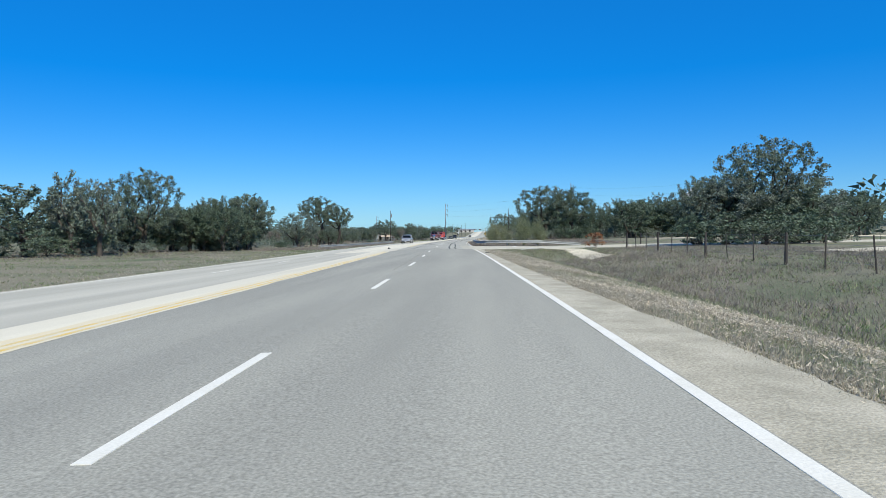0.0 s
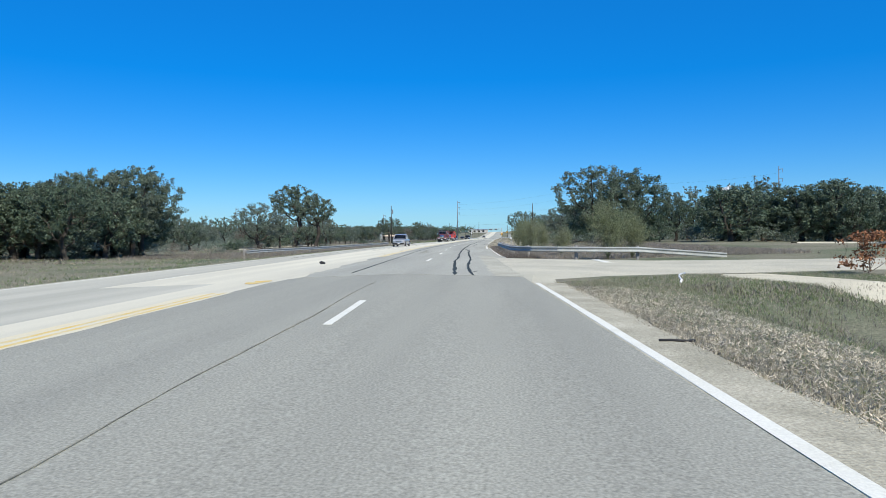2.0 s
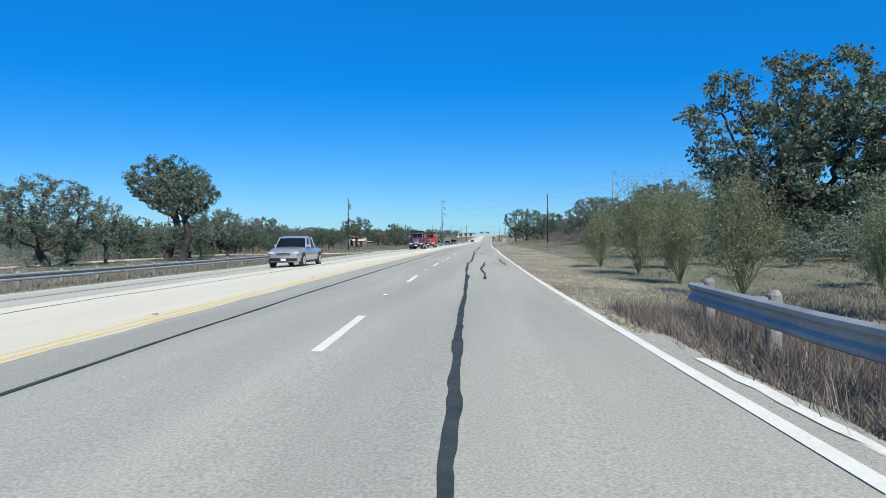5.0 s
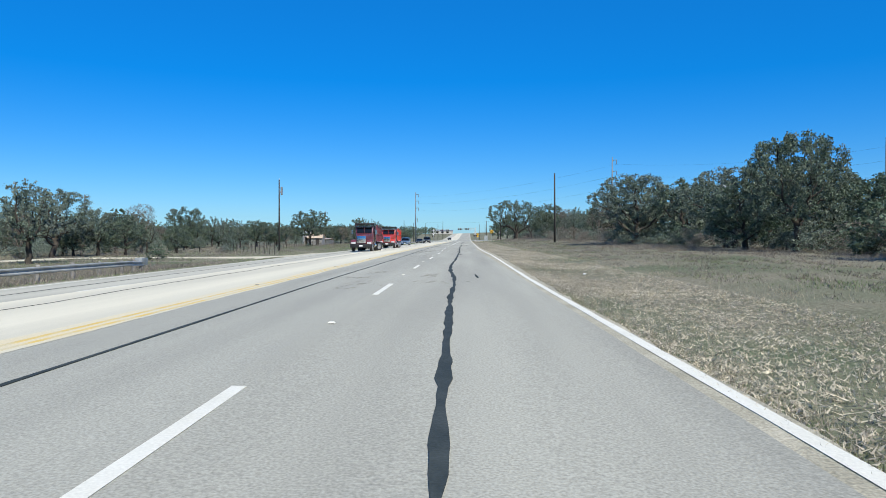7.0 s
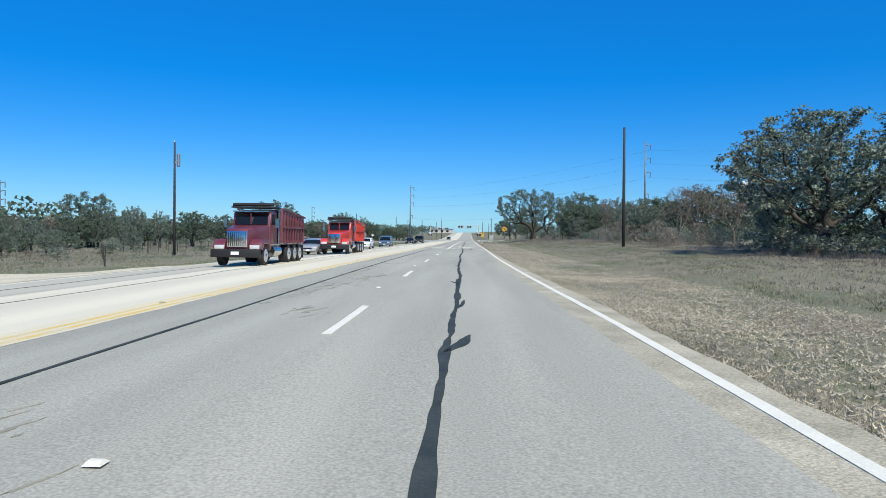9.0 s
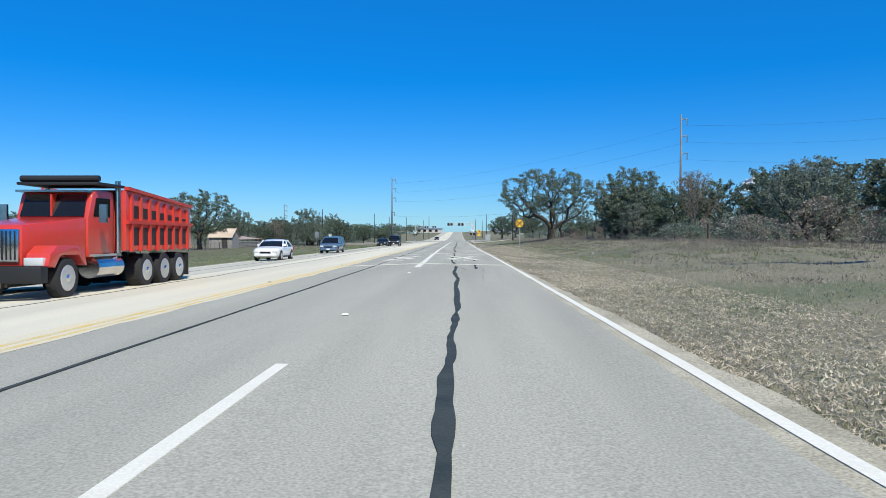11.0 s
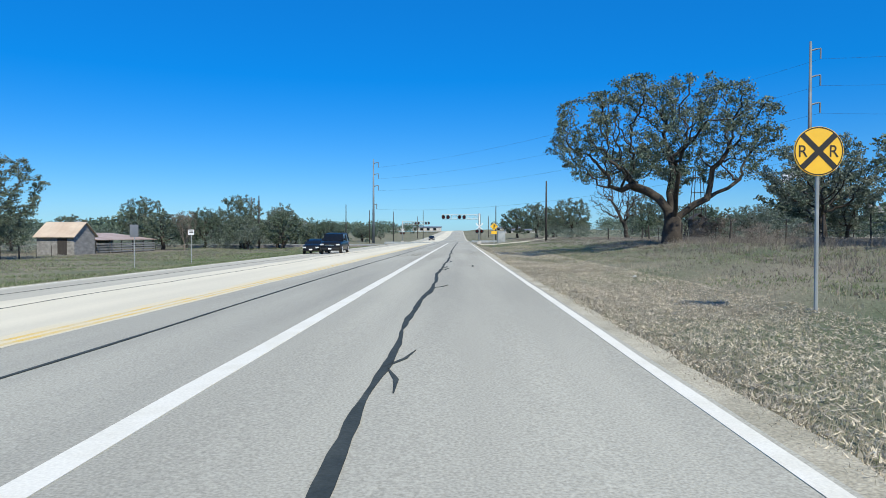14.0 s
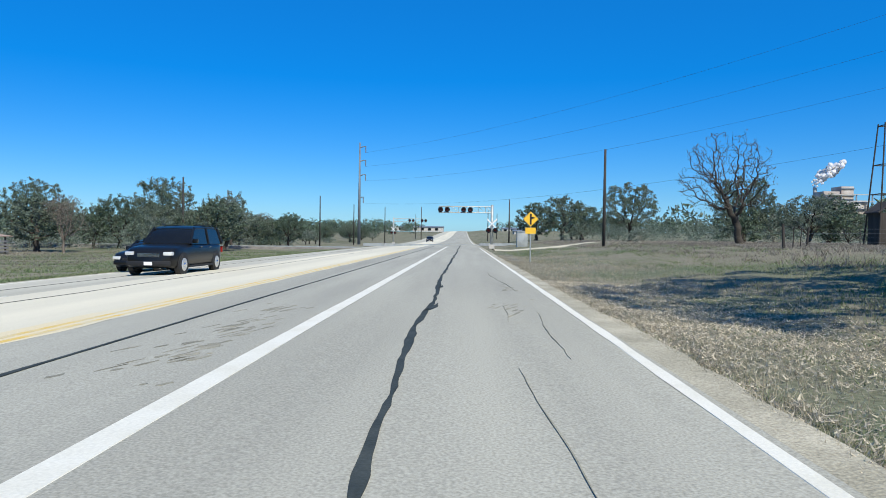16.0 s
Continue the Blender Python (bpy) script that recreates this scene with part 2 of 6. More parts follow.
# ---- building helpers ----
class Shape:
    """Collects vertices and faces of one mesh."""

    def __init__(self):
        self.v, self.f = [], []

    def add(self, verts, faces):
        k = len(self.v)
        self.v += [tuple(p) for p in verts]
        self.f += [tuple(i + k for i in q) for q in faces]
        return self

    def box(self, x0, x1, y0, y1, z0, z1):
        return self.add([(x, y, z) for x in (x0, x1) for y in (y0, y1) for z in (z0, z1)],
                        [(0, 1, 3, 2), (4, 6, 7, 5), (0, 4, 5, 1), (2, 3, 7, 6), (0, 2, 6, 4), (1, 5, 7, 3)])

    def tube(self, points, radii, sides=8, cap=True):
        pts = [Vector(p) for p in points]
        rings, held = [], None
        for i, p in enumerate(pts):
            d = (pts[min(i + 1, len(pts) - 1)] - pts[max(i - 1, 0)]).normalized()
            a = held - d * held.dot(d) if held else d.cross(Vector((0, 0, 1)) if abs(d.z) < 0.9 else Vector((1, 0, 0)))
            held = a = a.normalized()
            b = d.cross(a)
            rings.append([p + (a * math.cos(t) + b * math.sin(t)) * radii[i] for t in (2 * math.pi * k / sides for k in range(sides))])
        faces = []
        for i in range(len(pts) - 1):
            for k in range(sides):
                faces.append((i * sides + k, i * sides + (k + 1) % sides, (i + 1) * sides + (k + 1) % sides, (i + 1) * sides + k))
        if cap:
            faces += [tuple(range(sides))[::-1], tuple(range((len(pts) - 1) * sides, len(pts) * sides))]
        return self.add([p for r in rings for p in r], faces)

    def prism(self, outline, x0, x1, pinch=1.0):
        """An outline in (y, z), drawn out from x0 to x1."""
        n = len(outline)
        return self.add([(x, y, z) for x in (x0, x1) for y, z in outline],
                        [tuple(range(n))[::-1], tuple(range(n, 2 * n))] + [(i, (i + 1) % n, n + (i + 1) % n, n + i) for i in range(n)])

    def mesh(self, name, mat, smooth=False, bevel=0.0):
        me = bpy.data.meshes.new(name)
        me.from_pydata(self.v, [], self.f)
        if bevel:
            bm = bmesh.new()
            bm.from_mesh(me)
            bmesh.ops.recalc_face_normals(bm, faces=bm.faces)
            sharp = [e for e in bm.edges if len(e.link_faces) == 2 and e.calc_face_angle(0) > 0.5]
            bmesh.ops.bevel(bm, geom=sharp, offset=bevel, segments=2, profile=0.6, affect="EDGES", clamp_overlap=True)
            bm.to_mesh(me)
            bm.free()
        else:
            bm = bmesh.new()
            bm.from_mesh(me)
            bmesh.ops.recalc_face_normals(bm, faces=bm.faces)
            bm.to_mesh(me)
            bm.free()
        me.materials.append(mat)
        if smooth or bevel:
            me.polygons.foreach_set("use_smooth", [True] * len(me.polygons))
            if not smooth:
                me.set_sharp_from_angle(angle=radians(35))
        return me


def piece(name, shape, mat, parent=None, label="", smooth=False, bevel=0.0):
    """One mesh object, under its thing or part."""
    ob = new(name, shape.mesh(name, mat, smooth, bevel) if isinstance(shape, Shape) else shape)
    ob.parent = parent
    return tagged(ob, label)


def swarm(name, verts, faces, mat, parent=None):
    """One mesh from arrays of many triangles or quads."""
    me = bpy.data.meshes.new(name)
    verts, faces = np.asarray(verts, np.float32), np.asarray(faces, np.int32)
    me.vertices.add(len(verts))
    me.vertices.foreach_set("co", verts.ravel())
    k = faces.shape[1]
    me.loops.add(faces.size)
    me.loops.foreach_set("vertex_index", faces.ravel())
    me.polygons.add(len(faces))
    me.polygons.foreach_set("loop_start", np.arange(0, faces.size, k, dtype=np.int32))
    me.update(calc_edges=True)
    me.materials.append(mat)
    ob = new(name, me)
    ob.parent = parent
    return ob


def empty(name, label="", category="", group="", kind=""):
    return tagged(new(name), label, category, group, kind)


# ---- the lie of the land ----
def bend(y):
    """Where the driving line runs (x) at a distance y along the road."""
    ys = np.arange(-400.0, 340.1, 2.0)
    slope = np.interp(ys, (-400, 0, 53, 85, 138, 206, 242, 270, 330), (0.045, 0.05, 0.0695, 0.059, 0.0145, 0.0145, -0.0075, -0.002, 0.002))
    xs = -np.concatenate([[0], np.cumsum((slope[1:] + slope[:-1]) * 1.0)])
    xs -= np.interp(0.0, ys, xs)
    return np.interp(y, ys, xs)


def ease(a, b, v):
    t = np.clip((np.asarray(v, float) - a) / (b - a), 0, 1)
    return t * t * (3 - 2 * t)


def rise(y):
    """The road climbs beyond the railway crossing."""
    return 7.0 * ease(470, 1000, y)


def crown(d):
    d = np.asarray(d, float)
    return np.where(d < -1.9, 0.042 * (d + 1.9), -0.02 * (d + 1.9))


def land(d, y):
    """Height of the ground at the offset d from the driving line and the distance y."""
    d, y = np.asarray(d, float), np.asarray(y, float)
    left = np.interp(-d, (15.6, 17.5, 20, 45, 200), (-0.62, -0.72, -1.0, -1.25, -1.2))
    near_left = np.interp(-d, (15.6, 17.5, 20, 45, 200), (-0.62, -0.68, -0.75, -0.7, -0.8))
    left = left + (near_left - left) * (1 - ease(90, 140, y))
    right = np.interp(d, (2.2, 3.2, 5, 10, 15, 30, 200), (-0.14, -0.18, -0.26, 0.05, 0.25, 0.35, 0.8))
    bank = np.interp(d, (2.2, 3.2, 5, 10, 14, 30, 200), (-0.14, -0.17, -0.22, 0.25, 0.8, 1.0, 1.0))
    right = right + (bank - right) * ease(225, 270, y)
    ditch = np.interp(d, (2.9, 4.2, 6.5, 8.5, 10.5, 15, 30, 200), (-0.15, -0.22, -0.65, -1.05, -0.9, 0.0, 0.25, 0.8))
    behind = np.interp(d, (2.2, 3.4, 7, 14, 30, 200), (-0.14, -0.22, -0.5, -0.1, 0.4, 0.9))
    flat = np.interp(d, (2.2, 10, 30, 200), (-0.14, -0.2, 0.1, 0.6))
    a, b, c = ease(57, 62.5, y), ease(82, 89, y), ease(115, 150, y)
    r = ditch * (1 - a) + flat * (a - b) + behind * (b - c) + right * c
    return np.where(d < -6, left, r) + rise(y)


def ground_at(x, y):
    return float(land(x - bend(y), y))


def on_road(d, y, lift=0.0):
    return (float(bend(y)) + d, y, float(crown(d) + rise(y)) + lift)


# ---- ground and road ----
rng = np.random.default_rng(5)
cols = np.concatenate([[-3000, -1500, -800, -400, -220, -140], np.arange(-100, -24, 6.0), np.arange(-22, -16.4, 1.0), [-15.9, -15.5, -8, -1, 1.6, 2.0], np.arange(2.4, 20, 0.55), np.arange(21, 40, 2.5), np.arange(44, 100, 8.0), [120, 160, 220, 400, 800, 1500, 3000]])
rows_y = np.concatenate([[-1500, -600, -300, -150, -80, -40], np.arange(-20, 440, 2.0), np.arange(445, 620, 12.0), [650, 720, 800, 900, 1000, 1300, 1800, 2600, 3800]])
D, Y = np.meshgrid(cols, rows_y)
Z = land(D, Y)
on = (D > -15.7) & (D < np.where(Y < 61.5, 2.5, np.where(Y < 113, 2.6, 2.1)))
Z = np.where(on, crown(D) + rise(Y) - 0.25, Z)
bumps = rng.normal(0, 0.035, Z.shape) * np.clip((np.abs(D + 6) - 9) / 5, 0, 1)
bumps = np.where((Y > 58) & (Y < 90) & (D > 2) & (D < 64), 0.0, bumps)
Z = Z + bumps
X = bend(Y) + D
nc = len(cols)
idx = np.arange(len(rows_y) * nc).reshape(len(rows_y), nc)
faces = np.stack([idx[:-1, :-1], idx[:-1, 1:], idx[1:, 1:], idx[1:, :-1]], -1).reshape(-1, 4)
ground = swarm("ground", np.stack([X, Y, Z], -1).reshape(-1, 3), faces, SOIL)
tagged(ground, "dry tan and green roadside grassland with bare soil", "ground", kind="structure")

road = empty("road", "four-lane sun-bleached asphalt highway with tar-sealed cracks", "road", kind="structure")


def drift(y):
    """How the painted lines wander from the driving line near the crossing."""
    return -np.interp(y, (259, 280, 297, 325), (0.08, 0.27, 0.36, 0.38))


def centre_drift(y):
    return np.interp(y, (86, 95, 142, 258, 285), (0.55, 0.5, 0.15, 0.2, -0.05))


def edge_drift(y):
    return np.interp(y, (0, 30, 47, 57, 108, 142, 168, 186, 200, 225, 250, 259, 280, 297, 325, 340), (0.1, 0.18, 0.3, 0.34, 0.3, 0.38, 0.33, 0.5, 0.62, 0.45, 0.3, 0.27, 0.14, -0.01, -0.04, 0.02))


def dash_drift(y):
    return np.interp(y, (0, 14, 30, 62, 90, 103, 130, 176, 200, 230), (-0.26, -0.16, -0.06, 0.02, 0.39, 0.25, -0.02, 0.03, 0.26, 0.1))


def verge(y):
    """Where the pavement ends on the right."""
    return np.interp(y, (0, 10, 28, 50, 61, 114, 142, 165, 187, 204, 225, 250, 260, 280, 291, 323, 337, 360), (3.2, 3.1, 2.7, 2.78, 2.85, 2.3, 2.25, 2.4, 2.76, 2.9, 2.7, 2.42, 2.3, 2.35, 2.26, 2.26, 2.43, 2.36))


def strip(name, d0, d1, y0, y1, mat, lift, parent=road, step=3.0, thick=0.12, wobble=0.0, label="", follow=None):
    """A ribbon of pavement or paint along the road."""
    n = max(2, int((y1 - y0) / step) + 1)
    ys = np.linspace(y0, y1, n)
    s = Shape()
    verts, fs = [], []
    inner = np.linspace(d0, d1, 2 if d1 < -1.9 or d0 > -1.9 else 3)
    if len(inner) == 3:
        inner[1] = -1.9
    k = len(inner)
    for y in ys:
        off = float(follow(y)) if follow else 0.0
        for j, d in enumerate(inner):
            w = random.uniform(-wobble, wobble) if (j == k - 1 and d > -14) or (j == 0 and d < -14) or (j in (0, k - 1) and name != "shoulder") else 0
            verts.append(on_road(d + w + off, y, lift))
        verts.append(on_road(inner[-1] + off, y, lift - thick))
        verts.append(on_road(inner[0] + off, y, lift - thick))
    m = k + 2
    for i in range(n - 1):
        for j in range(m):
            fs.append((i * m + j, i * m + (j + 1) % m, (i + 1) * m + (j + 1) % m, (i + 1) * m + j))
    fs += [tuple(range(m))[::-1], tuple(range((n - 1) * m, n * m))]
    s.add(verts, fs)
    return piece(name, s, mat, parent, label)


END = 1300
strip("lanes", -5.5, 1.98, -250, 63.5, ASPHALT_DARK, 0.0, step=6)
strip("lanes", -5.5, 1.98, 63.5, END, ASPHALT, 0.0, step=6)
strip("centre_strip", -11.0, -5.5, 62, END, PALE, 0.0, step=6)
strip("centre_strip", -7.3, -5.5, -250, 62, PALE, 0.0, step=6)
strip("oncoming_lanes", -15.3, -11.0, 62, END, WORN, 0.0, step=6)
strip("oncoming_lanes", -15.3, -7.3, -250, 62, WORN, 0.0, step=6)
strip("shoulder", -1.4, 0.0, -250, 61, SHOULDER, -0.002, step=0.8, wobble=0.07, follow=verge)
strip("shoulder", 1.8, 2.68, 82, 114, ASPHALT, -0.004, step=0.7, wobble=0.07)
strip("shoulder", -1.15, 0.0, 114, END, SHOULDER, -0.002, step=0.7, wobble=0.06, follow=verge)
strip("shoulder", -15.75, -15.1, -250, END, SHOULDER, -0.002, step=3, wobble=0.06)

# ---- paint and cracks on the road ----
for first, gap, count in ((6.9 - 11.96 * 8, 11.96, 13), (90.6 - 12.3, 12.3, 14)):
    for k in range(count):
        far = first + gap * k
        strip("lane_dash", -1.84, -1.72, far - 3.45, far, WHITE_PAINT, 0.005, step=1.0, thick=0.007, wobble=0.006, follow=dash_drift)
strip("lane_line", -1.84, -1.61, 259.0, 414, WHITE_PAINT, 0.005, step=2.0, thick=0.007, wobble=0.01, follow=drift)
strip("edge_line", 1.7, 1.84, -250, 60.8, WHITE_PAINT, 0.005, step=2.0, thick=0.007, wobble=0.012, follow=edge_drift)
strip("edge_line", 2.46, 2.57, 86, 112, WHITE_PAINT, 0.005, step=0.4, thick=0.007, wobble=0.04)
strip("edge_line", 1.78, 1.92, 108, 412, WHITE_PAINT, 0.005, step=1.5, thick=0.007, wobble=0.014, follow=edge_drift)
strip("edge_line", 1.78, 1.92, 445, END, WHITE_PAINT, 0.005, step=5, thick=0.007, wobble=0.01)
strip("edge_line", -15.16, -15.0, -250, 412, WHITE_PAINT, 0.005, step=3.0, thick=0.007, wobble=0.012)
for y0, y1, shift in ((-250, 58, None), (86, 412, centre_drift)):
    if shift:
        strip("pale_edge", -6.7, -5.44, y0, y1, PALE, 0.0018, step=1.5, thick=0.01, wobble=0.05, follow=shift)
    strip("faded_wash", -6.2, -5.42, y0, y1, YELLOW_WASH, 0.0036, step=1.5, thick=0.01, wobble=0.08, follow=shift)
    strip("centre_line", -5.9, -5.78, y0, y1, YELLOW_PAINT, 0.005, step=2.0, thick=0.007, wobble=0.012, follow=shift)
    strip("centre_line", -5.64, -5.52, y0, y1, YELLOW_PAINT, 0.005, step=2.0, thick=0.007, wobble=0.012, follow=shift)
for y0 in (30.0, 130.0, 330.0):
    for k in range(4):
        strip("lane_dash", -11.06, -10.94, y0 + 12 * k, y0 + 12 * k + 3, WHITE_PAINT, 0.005, step=1.0, thick=0.007, wobble=0.006)


def crack(name, y0, y1, path, width, wander, mat=TAR, seed=1, step=0.16, ragged=0.35):
    """A tar-filled crack that wanders along the lane."""
    r = np.random.default_rng(seed)
    n = int((y1 - y0) / step) + 1
    ys = np.linspace(y0, y1, n)
    def smooth(span, amount):
        knots = r.normal(0, amount, int((y1 - y0) / span) + 3)
        return np.interp((ys - y0) / span, np.arange(len(knots)), knots)
    ds = np.interp(ys, *path) + smooth(4.0, wander) + smooth(1.2, wander * 0.35) + smooth(0.3, min(0.012, wander * 0.1))
    w = 0.82 * width * (1 + np.clip(smooth(1.1, ragged * 0.7) + smooth(0.3, ragged * 0.5), -0.7, 0.9)) * np.clip(np.minimum(ys - y0, y1 - ys) / 0.6 + 0.2, 0, 1)
    verts, fs = [], []
    for y, d, h in zip(ys, ds, w / 2):
        verts += [on_road(d - h, y, 0.009), on_road(d + h, y, 0.009), on_road(d + h, y, 0.001), on_road(d - h, y, 0.001)]
    for i in range(n - 1):
        for j in range(4):
            fs.append((i * 4 + j, i * 4 + (j + 1) % 4, i * 4 + 4 + (j + 1) % 4, i * 4 + 4 + j))
    fs += [(0, 1, 2, 3), tuple(range(4 * n - 4, 4 * n))[::-1]]
    return piece(name, Shape().add(verts, fs), mat, road)


MAIN = ((63, 71, 80, 90, 104, 122, 141, 145, 154, 163, 177, 185, 197, 202, 212, 230, 248, 260, 270, 281, 290, 302, 307, 319, 324, 334, 346, 430),
        (-0.15, -0.2, -0.17, -0.14, -0.11, -0.05, -0.24, -0.13, -0.16, -0.17, -0.3, -0.21, -0.07, 0.02, 0.09, -0.05, -0.14, -0.3, -0.54, -0.57, -0.52, -0.74, -0.64, -0.7, -0.57, -0.61, -0.67, -0.5))
crack("sealed_crack", 63.8, 260.5, MAIN, 0.125, 0.035, seed=2)
crack("sealed_crack", 262.6, 268.4, MAIN, 0.13, 0.03, seed=3)
crack("sealed_crack", 269.4, 283.6, MAIN, 0.12, 0.04, seed=4)
crack("sealed_crack", 286.4, 430, MAIN, 0.105, 0.045, seed=24)
crack("sealed_crack", 63.8, 104.5, ((63, 71, 80, 90, 100, 104.5), (0.46, 0.37, 0.52, 0.53, 0.42, 0.1)), 0.12, 0.04, seed=5)
# hooks and spurs of sealant beside the long crack
for k, (y0, y1, d0, d1, w) in enumerate(((196.8, 198.2, -0.05, 0.24, 0.14), (201.2, 203.0, 0.04, 0.2, 0.09), (207.0, 208.6, 0.1, -0.12, 0.06), (298.2, 299.2, -0.72, -0.5, 0.07), (297.2, 298.2, -0.5, -0.66, 0.07),
                                             (308.1, 309.1, -0.56, -0.27, 0.06), (317.0, 318.4, -0.62, -0.38, 0.07), (316.4, 317.2, -0.6, -0.5, 0.07), (318.3, 319.6, -0.68, -0.54, 0.1), (324.0, 325.4, -0.5, -0.42, 0.1), (325.2, 326.2, -0.44, -0.6, 0.09),
                                             (340.0, 341.4, -0.66, -0.5, 0.13), (345.0, 346.0, -0.64, -0.52, 0.1), (65.5, 66.6, 0.42, 0.66, 0.05), (257.6, 259.2, 0.1, -0.08, 0.022), (319.6, 321.2, 0.5, 0.54, 0.1))):
    crack("sealed_spur", y0, y1, ((y0, (y0 + y1) / 2, y1), (d0, (d0 + d1) / 2 + 0.05, d1)), w, 0.02, seed=60 + k, step=0.08)
crack("sealed_crack", 126, 142.7, ((126, 142.7), (0.45, 0.59)), 0.11, 0.04, seed=6)
crack("sealed_crack", 139.5, 149.3, ((139.5, 141.5, 144, 149.3), (1.7, 1.66, 1.6, 1.62)), 0.1, 0.03, seed=7)
crack("sealed_crack", 258.6, 262.6, ((258.6, 262.6), (0.6, 0.58)), 0.14, 0.03, seed=8)
crack("sealed_crack", 267.6, 269.2, ((267, 270), (0.66, 0.58)), 0.13, 0.01, seed=9)
crack("sealed_crack", 167.9, 169.9, ((167, 170), (0.63, 0.56)), 0.13, 0.02, seed=10)
crack("sealed_joint", 65.2, 430, ((64, 90, 102, 144, 165, 187, 201, 250, 265, 281, 300, 310, 325, 337, 430), (-3.7, -3.69, -3.85, -3.92, -3.97, -3.78, -3.71, -3.81, -3.88, -4.11, -4.14, -4.24, -4.25, -4.1, -4.1)), 0.085, 0.012, seed=12, step=0.8, ragged=0.2)
crack("fine_crack", 92, 430, ((92, 430), (-12.9, -12.9)), 0.05, 0.05, seed=13, step=1.0)
crack("fine_crack", 110, 400, ((110, 400), (-9.6, -9.6)), 0.04, 0.1, seed=14, step=1.0)
crack("fine_crack", 24, 60, ((24, 60), (-2.2, -2.25)), 0.022, 0.03, mat=STAIN, seed=15, step=0.3, ragged=0.8)
for k, (y0, d) in enumerate(((95, -2.6), (251, 0.62), (256, 0.7), (326, 1.2), (332, 0.6), (336, 1.15), (339, 0.75), (345, 1.1), (349, 0.8))):
    crack("fine_crack", y0, y0 + 2.4 + (k % 3), ((0, 500), (d, d)), 0.009, 0.09, mat=STAIN, seed=30 + k, step=0.2, ragged=0.9)


def stain(d, y, w, h, seed):
    """A dark worn patch on the lane, broken into ragged streaks."""
    r = random.Random(seed)
    s = Shape()
    for _ in range(16):
        cd, cy, a, b = d + r.gauss(0, 0.6) * w * 1.6, y + r.gauss(0, 0.6) * h * 1.2, r.uniform(0.012, 0.05), r.uniform(0.06, 0.32)
        n = 9
        ring = [(cd + a * r.uniform(0.4, 1.2) * math.cos(t) + 0.25 * b * math.sin(t), cy + b * r.uniform(0.5, 1) * math.sin(t)) for t in (2 * math.pi * k / n for k in range(n))]
        s.add([on_road(p, q, 0.004) for p, q in ring] + [on_road(p, q, 0.001) for p, q in ring], [tuple(range(n)), tuple(range(n, 2 * n))[::-1]] + [(i, n + i, n + (i + 1) % n, (i + 1) % n) for i in range(n)])
    piece("worn_patch", s, STAIN, road)


for k, (d, y) in enumerate(((-2.4, 210.6), (-2.6, 209.2), (-2.9, 207.6), (-3.1, 206.0), (-2.45, 200.6), (-2.65, 192.0), (-2.8, 193.2), (-2.73, 164.9), (-0.54, 165.6), (-2.84, 91.6), (-2.7, 93.8), (-2.61, 95.9), (-2.88, 335.9), (-3.0, 337.9), (-3.4, 212.0), (-3.3, 215.5), (-3.6, 218.0), (-3.0, 221.0), (-3.5, 204.0), (-3.7, 206.5), (-3.2, 168.0), (-0.9, 168.5), (-3.0, 171.0), (-3.3, 96.0), (-3.0, 99.0), (-3.2, 102.0), (-3.0, 336.0), (-2.9, 338.0), (-3.1, 340.5), (0.9, 341.0), (1.0, 346.0))):
    stain(d, y, 0.16 + 0.1 * (k % 3), 0.5 + 0.3 * (k % 4), 50 + k)
for y in (63.5,):
    for d0, d1 in ((-5.3, -1.9), (-1.9, 1.9)):
        ring = [(d0, y), (d1, y), (d1, y + 0.03), (d0, y + 0.03)]
        joint = Shape().add([on_road(d, q, h) for h in (0.005, 0.0) for d, q in ring], [(0, 1, 2, 3), (4, 7, 6, 5), (0, 4, 5, 1), (1, 5, 6, 2), (2, 6, 7, 3), (3, 7, 4, 0)])
        piece("cross_joint", joint, STAIN, road)


def letter_mesh(text, width, height):
    """The outline of letters from the built-in font, at this size."""
    cu = bpy.data.curves.new("letters", "FONT")
    cu.body, cu.align_x, cu.extrude = text, "CENTER", 0.0
    ob = bpy.data.objects.new("letters", cu)
    me = bpy.data.meshes.new_from_object(ob)
    co = np.array([v.co[:] for v in me.vertices])
    lo, hi = co.min(0), co.max(0)
    co = (co - lo) / np.maximum(hi - lo, 1e-6) * (width, height, 0) - (width / 2, 0, 0)
    me.vertices.foreach_set("co", co.astype(np.float32).ravel())
    bpy.data.objects.remove(ob)
    bpy.data.curves.remove(cu)
    return me


def flat_paint(name, outline, lift=0.012):
    """Paint on the road with this outline of (d, y)."""
    n = len(outline)
    s = Shape().add([on_road(d, y, lift) for d, y in outline] + [on_road(d, y, lift - 0.01) for d, y in outline],
                    [tuple(range(n)), tuple(range(n, 2 * n))[::-1]] + [(i, n + i, n + (i + 1) % n, (i + 1) % n) for i in range(n)])
    return piece(name, s, WORN_PAINT, road)


# what is left of a worn turn arrow in the centre lane
flat_paint("worn_arrow", [(-7.75, 95.2), (-7.3, 96.9), (-6.95, 96.2), (-6.9, 95.4), (-7.3, 95.7)], 0.008)
flat_paint("worn_arrow", [(-7.4, 93.8), (-7.2, 93.6), (-7.15, 95.0), (-7.38, 95.1)], 0.008)
flat_paint("worn_arrow", [(-8.0, 147.6), (-7.6, 147.4), (-7.2, 150.6), (-7.7, 150.9)], 0.008)
flat_paint("worn_arrow", [(-8.7, 147.2), (-8.45, 147.1), (-8.3, 149.4), (-8.6, 149.5)], 0.008)
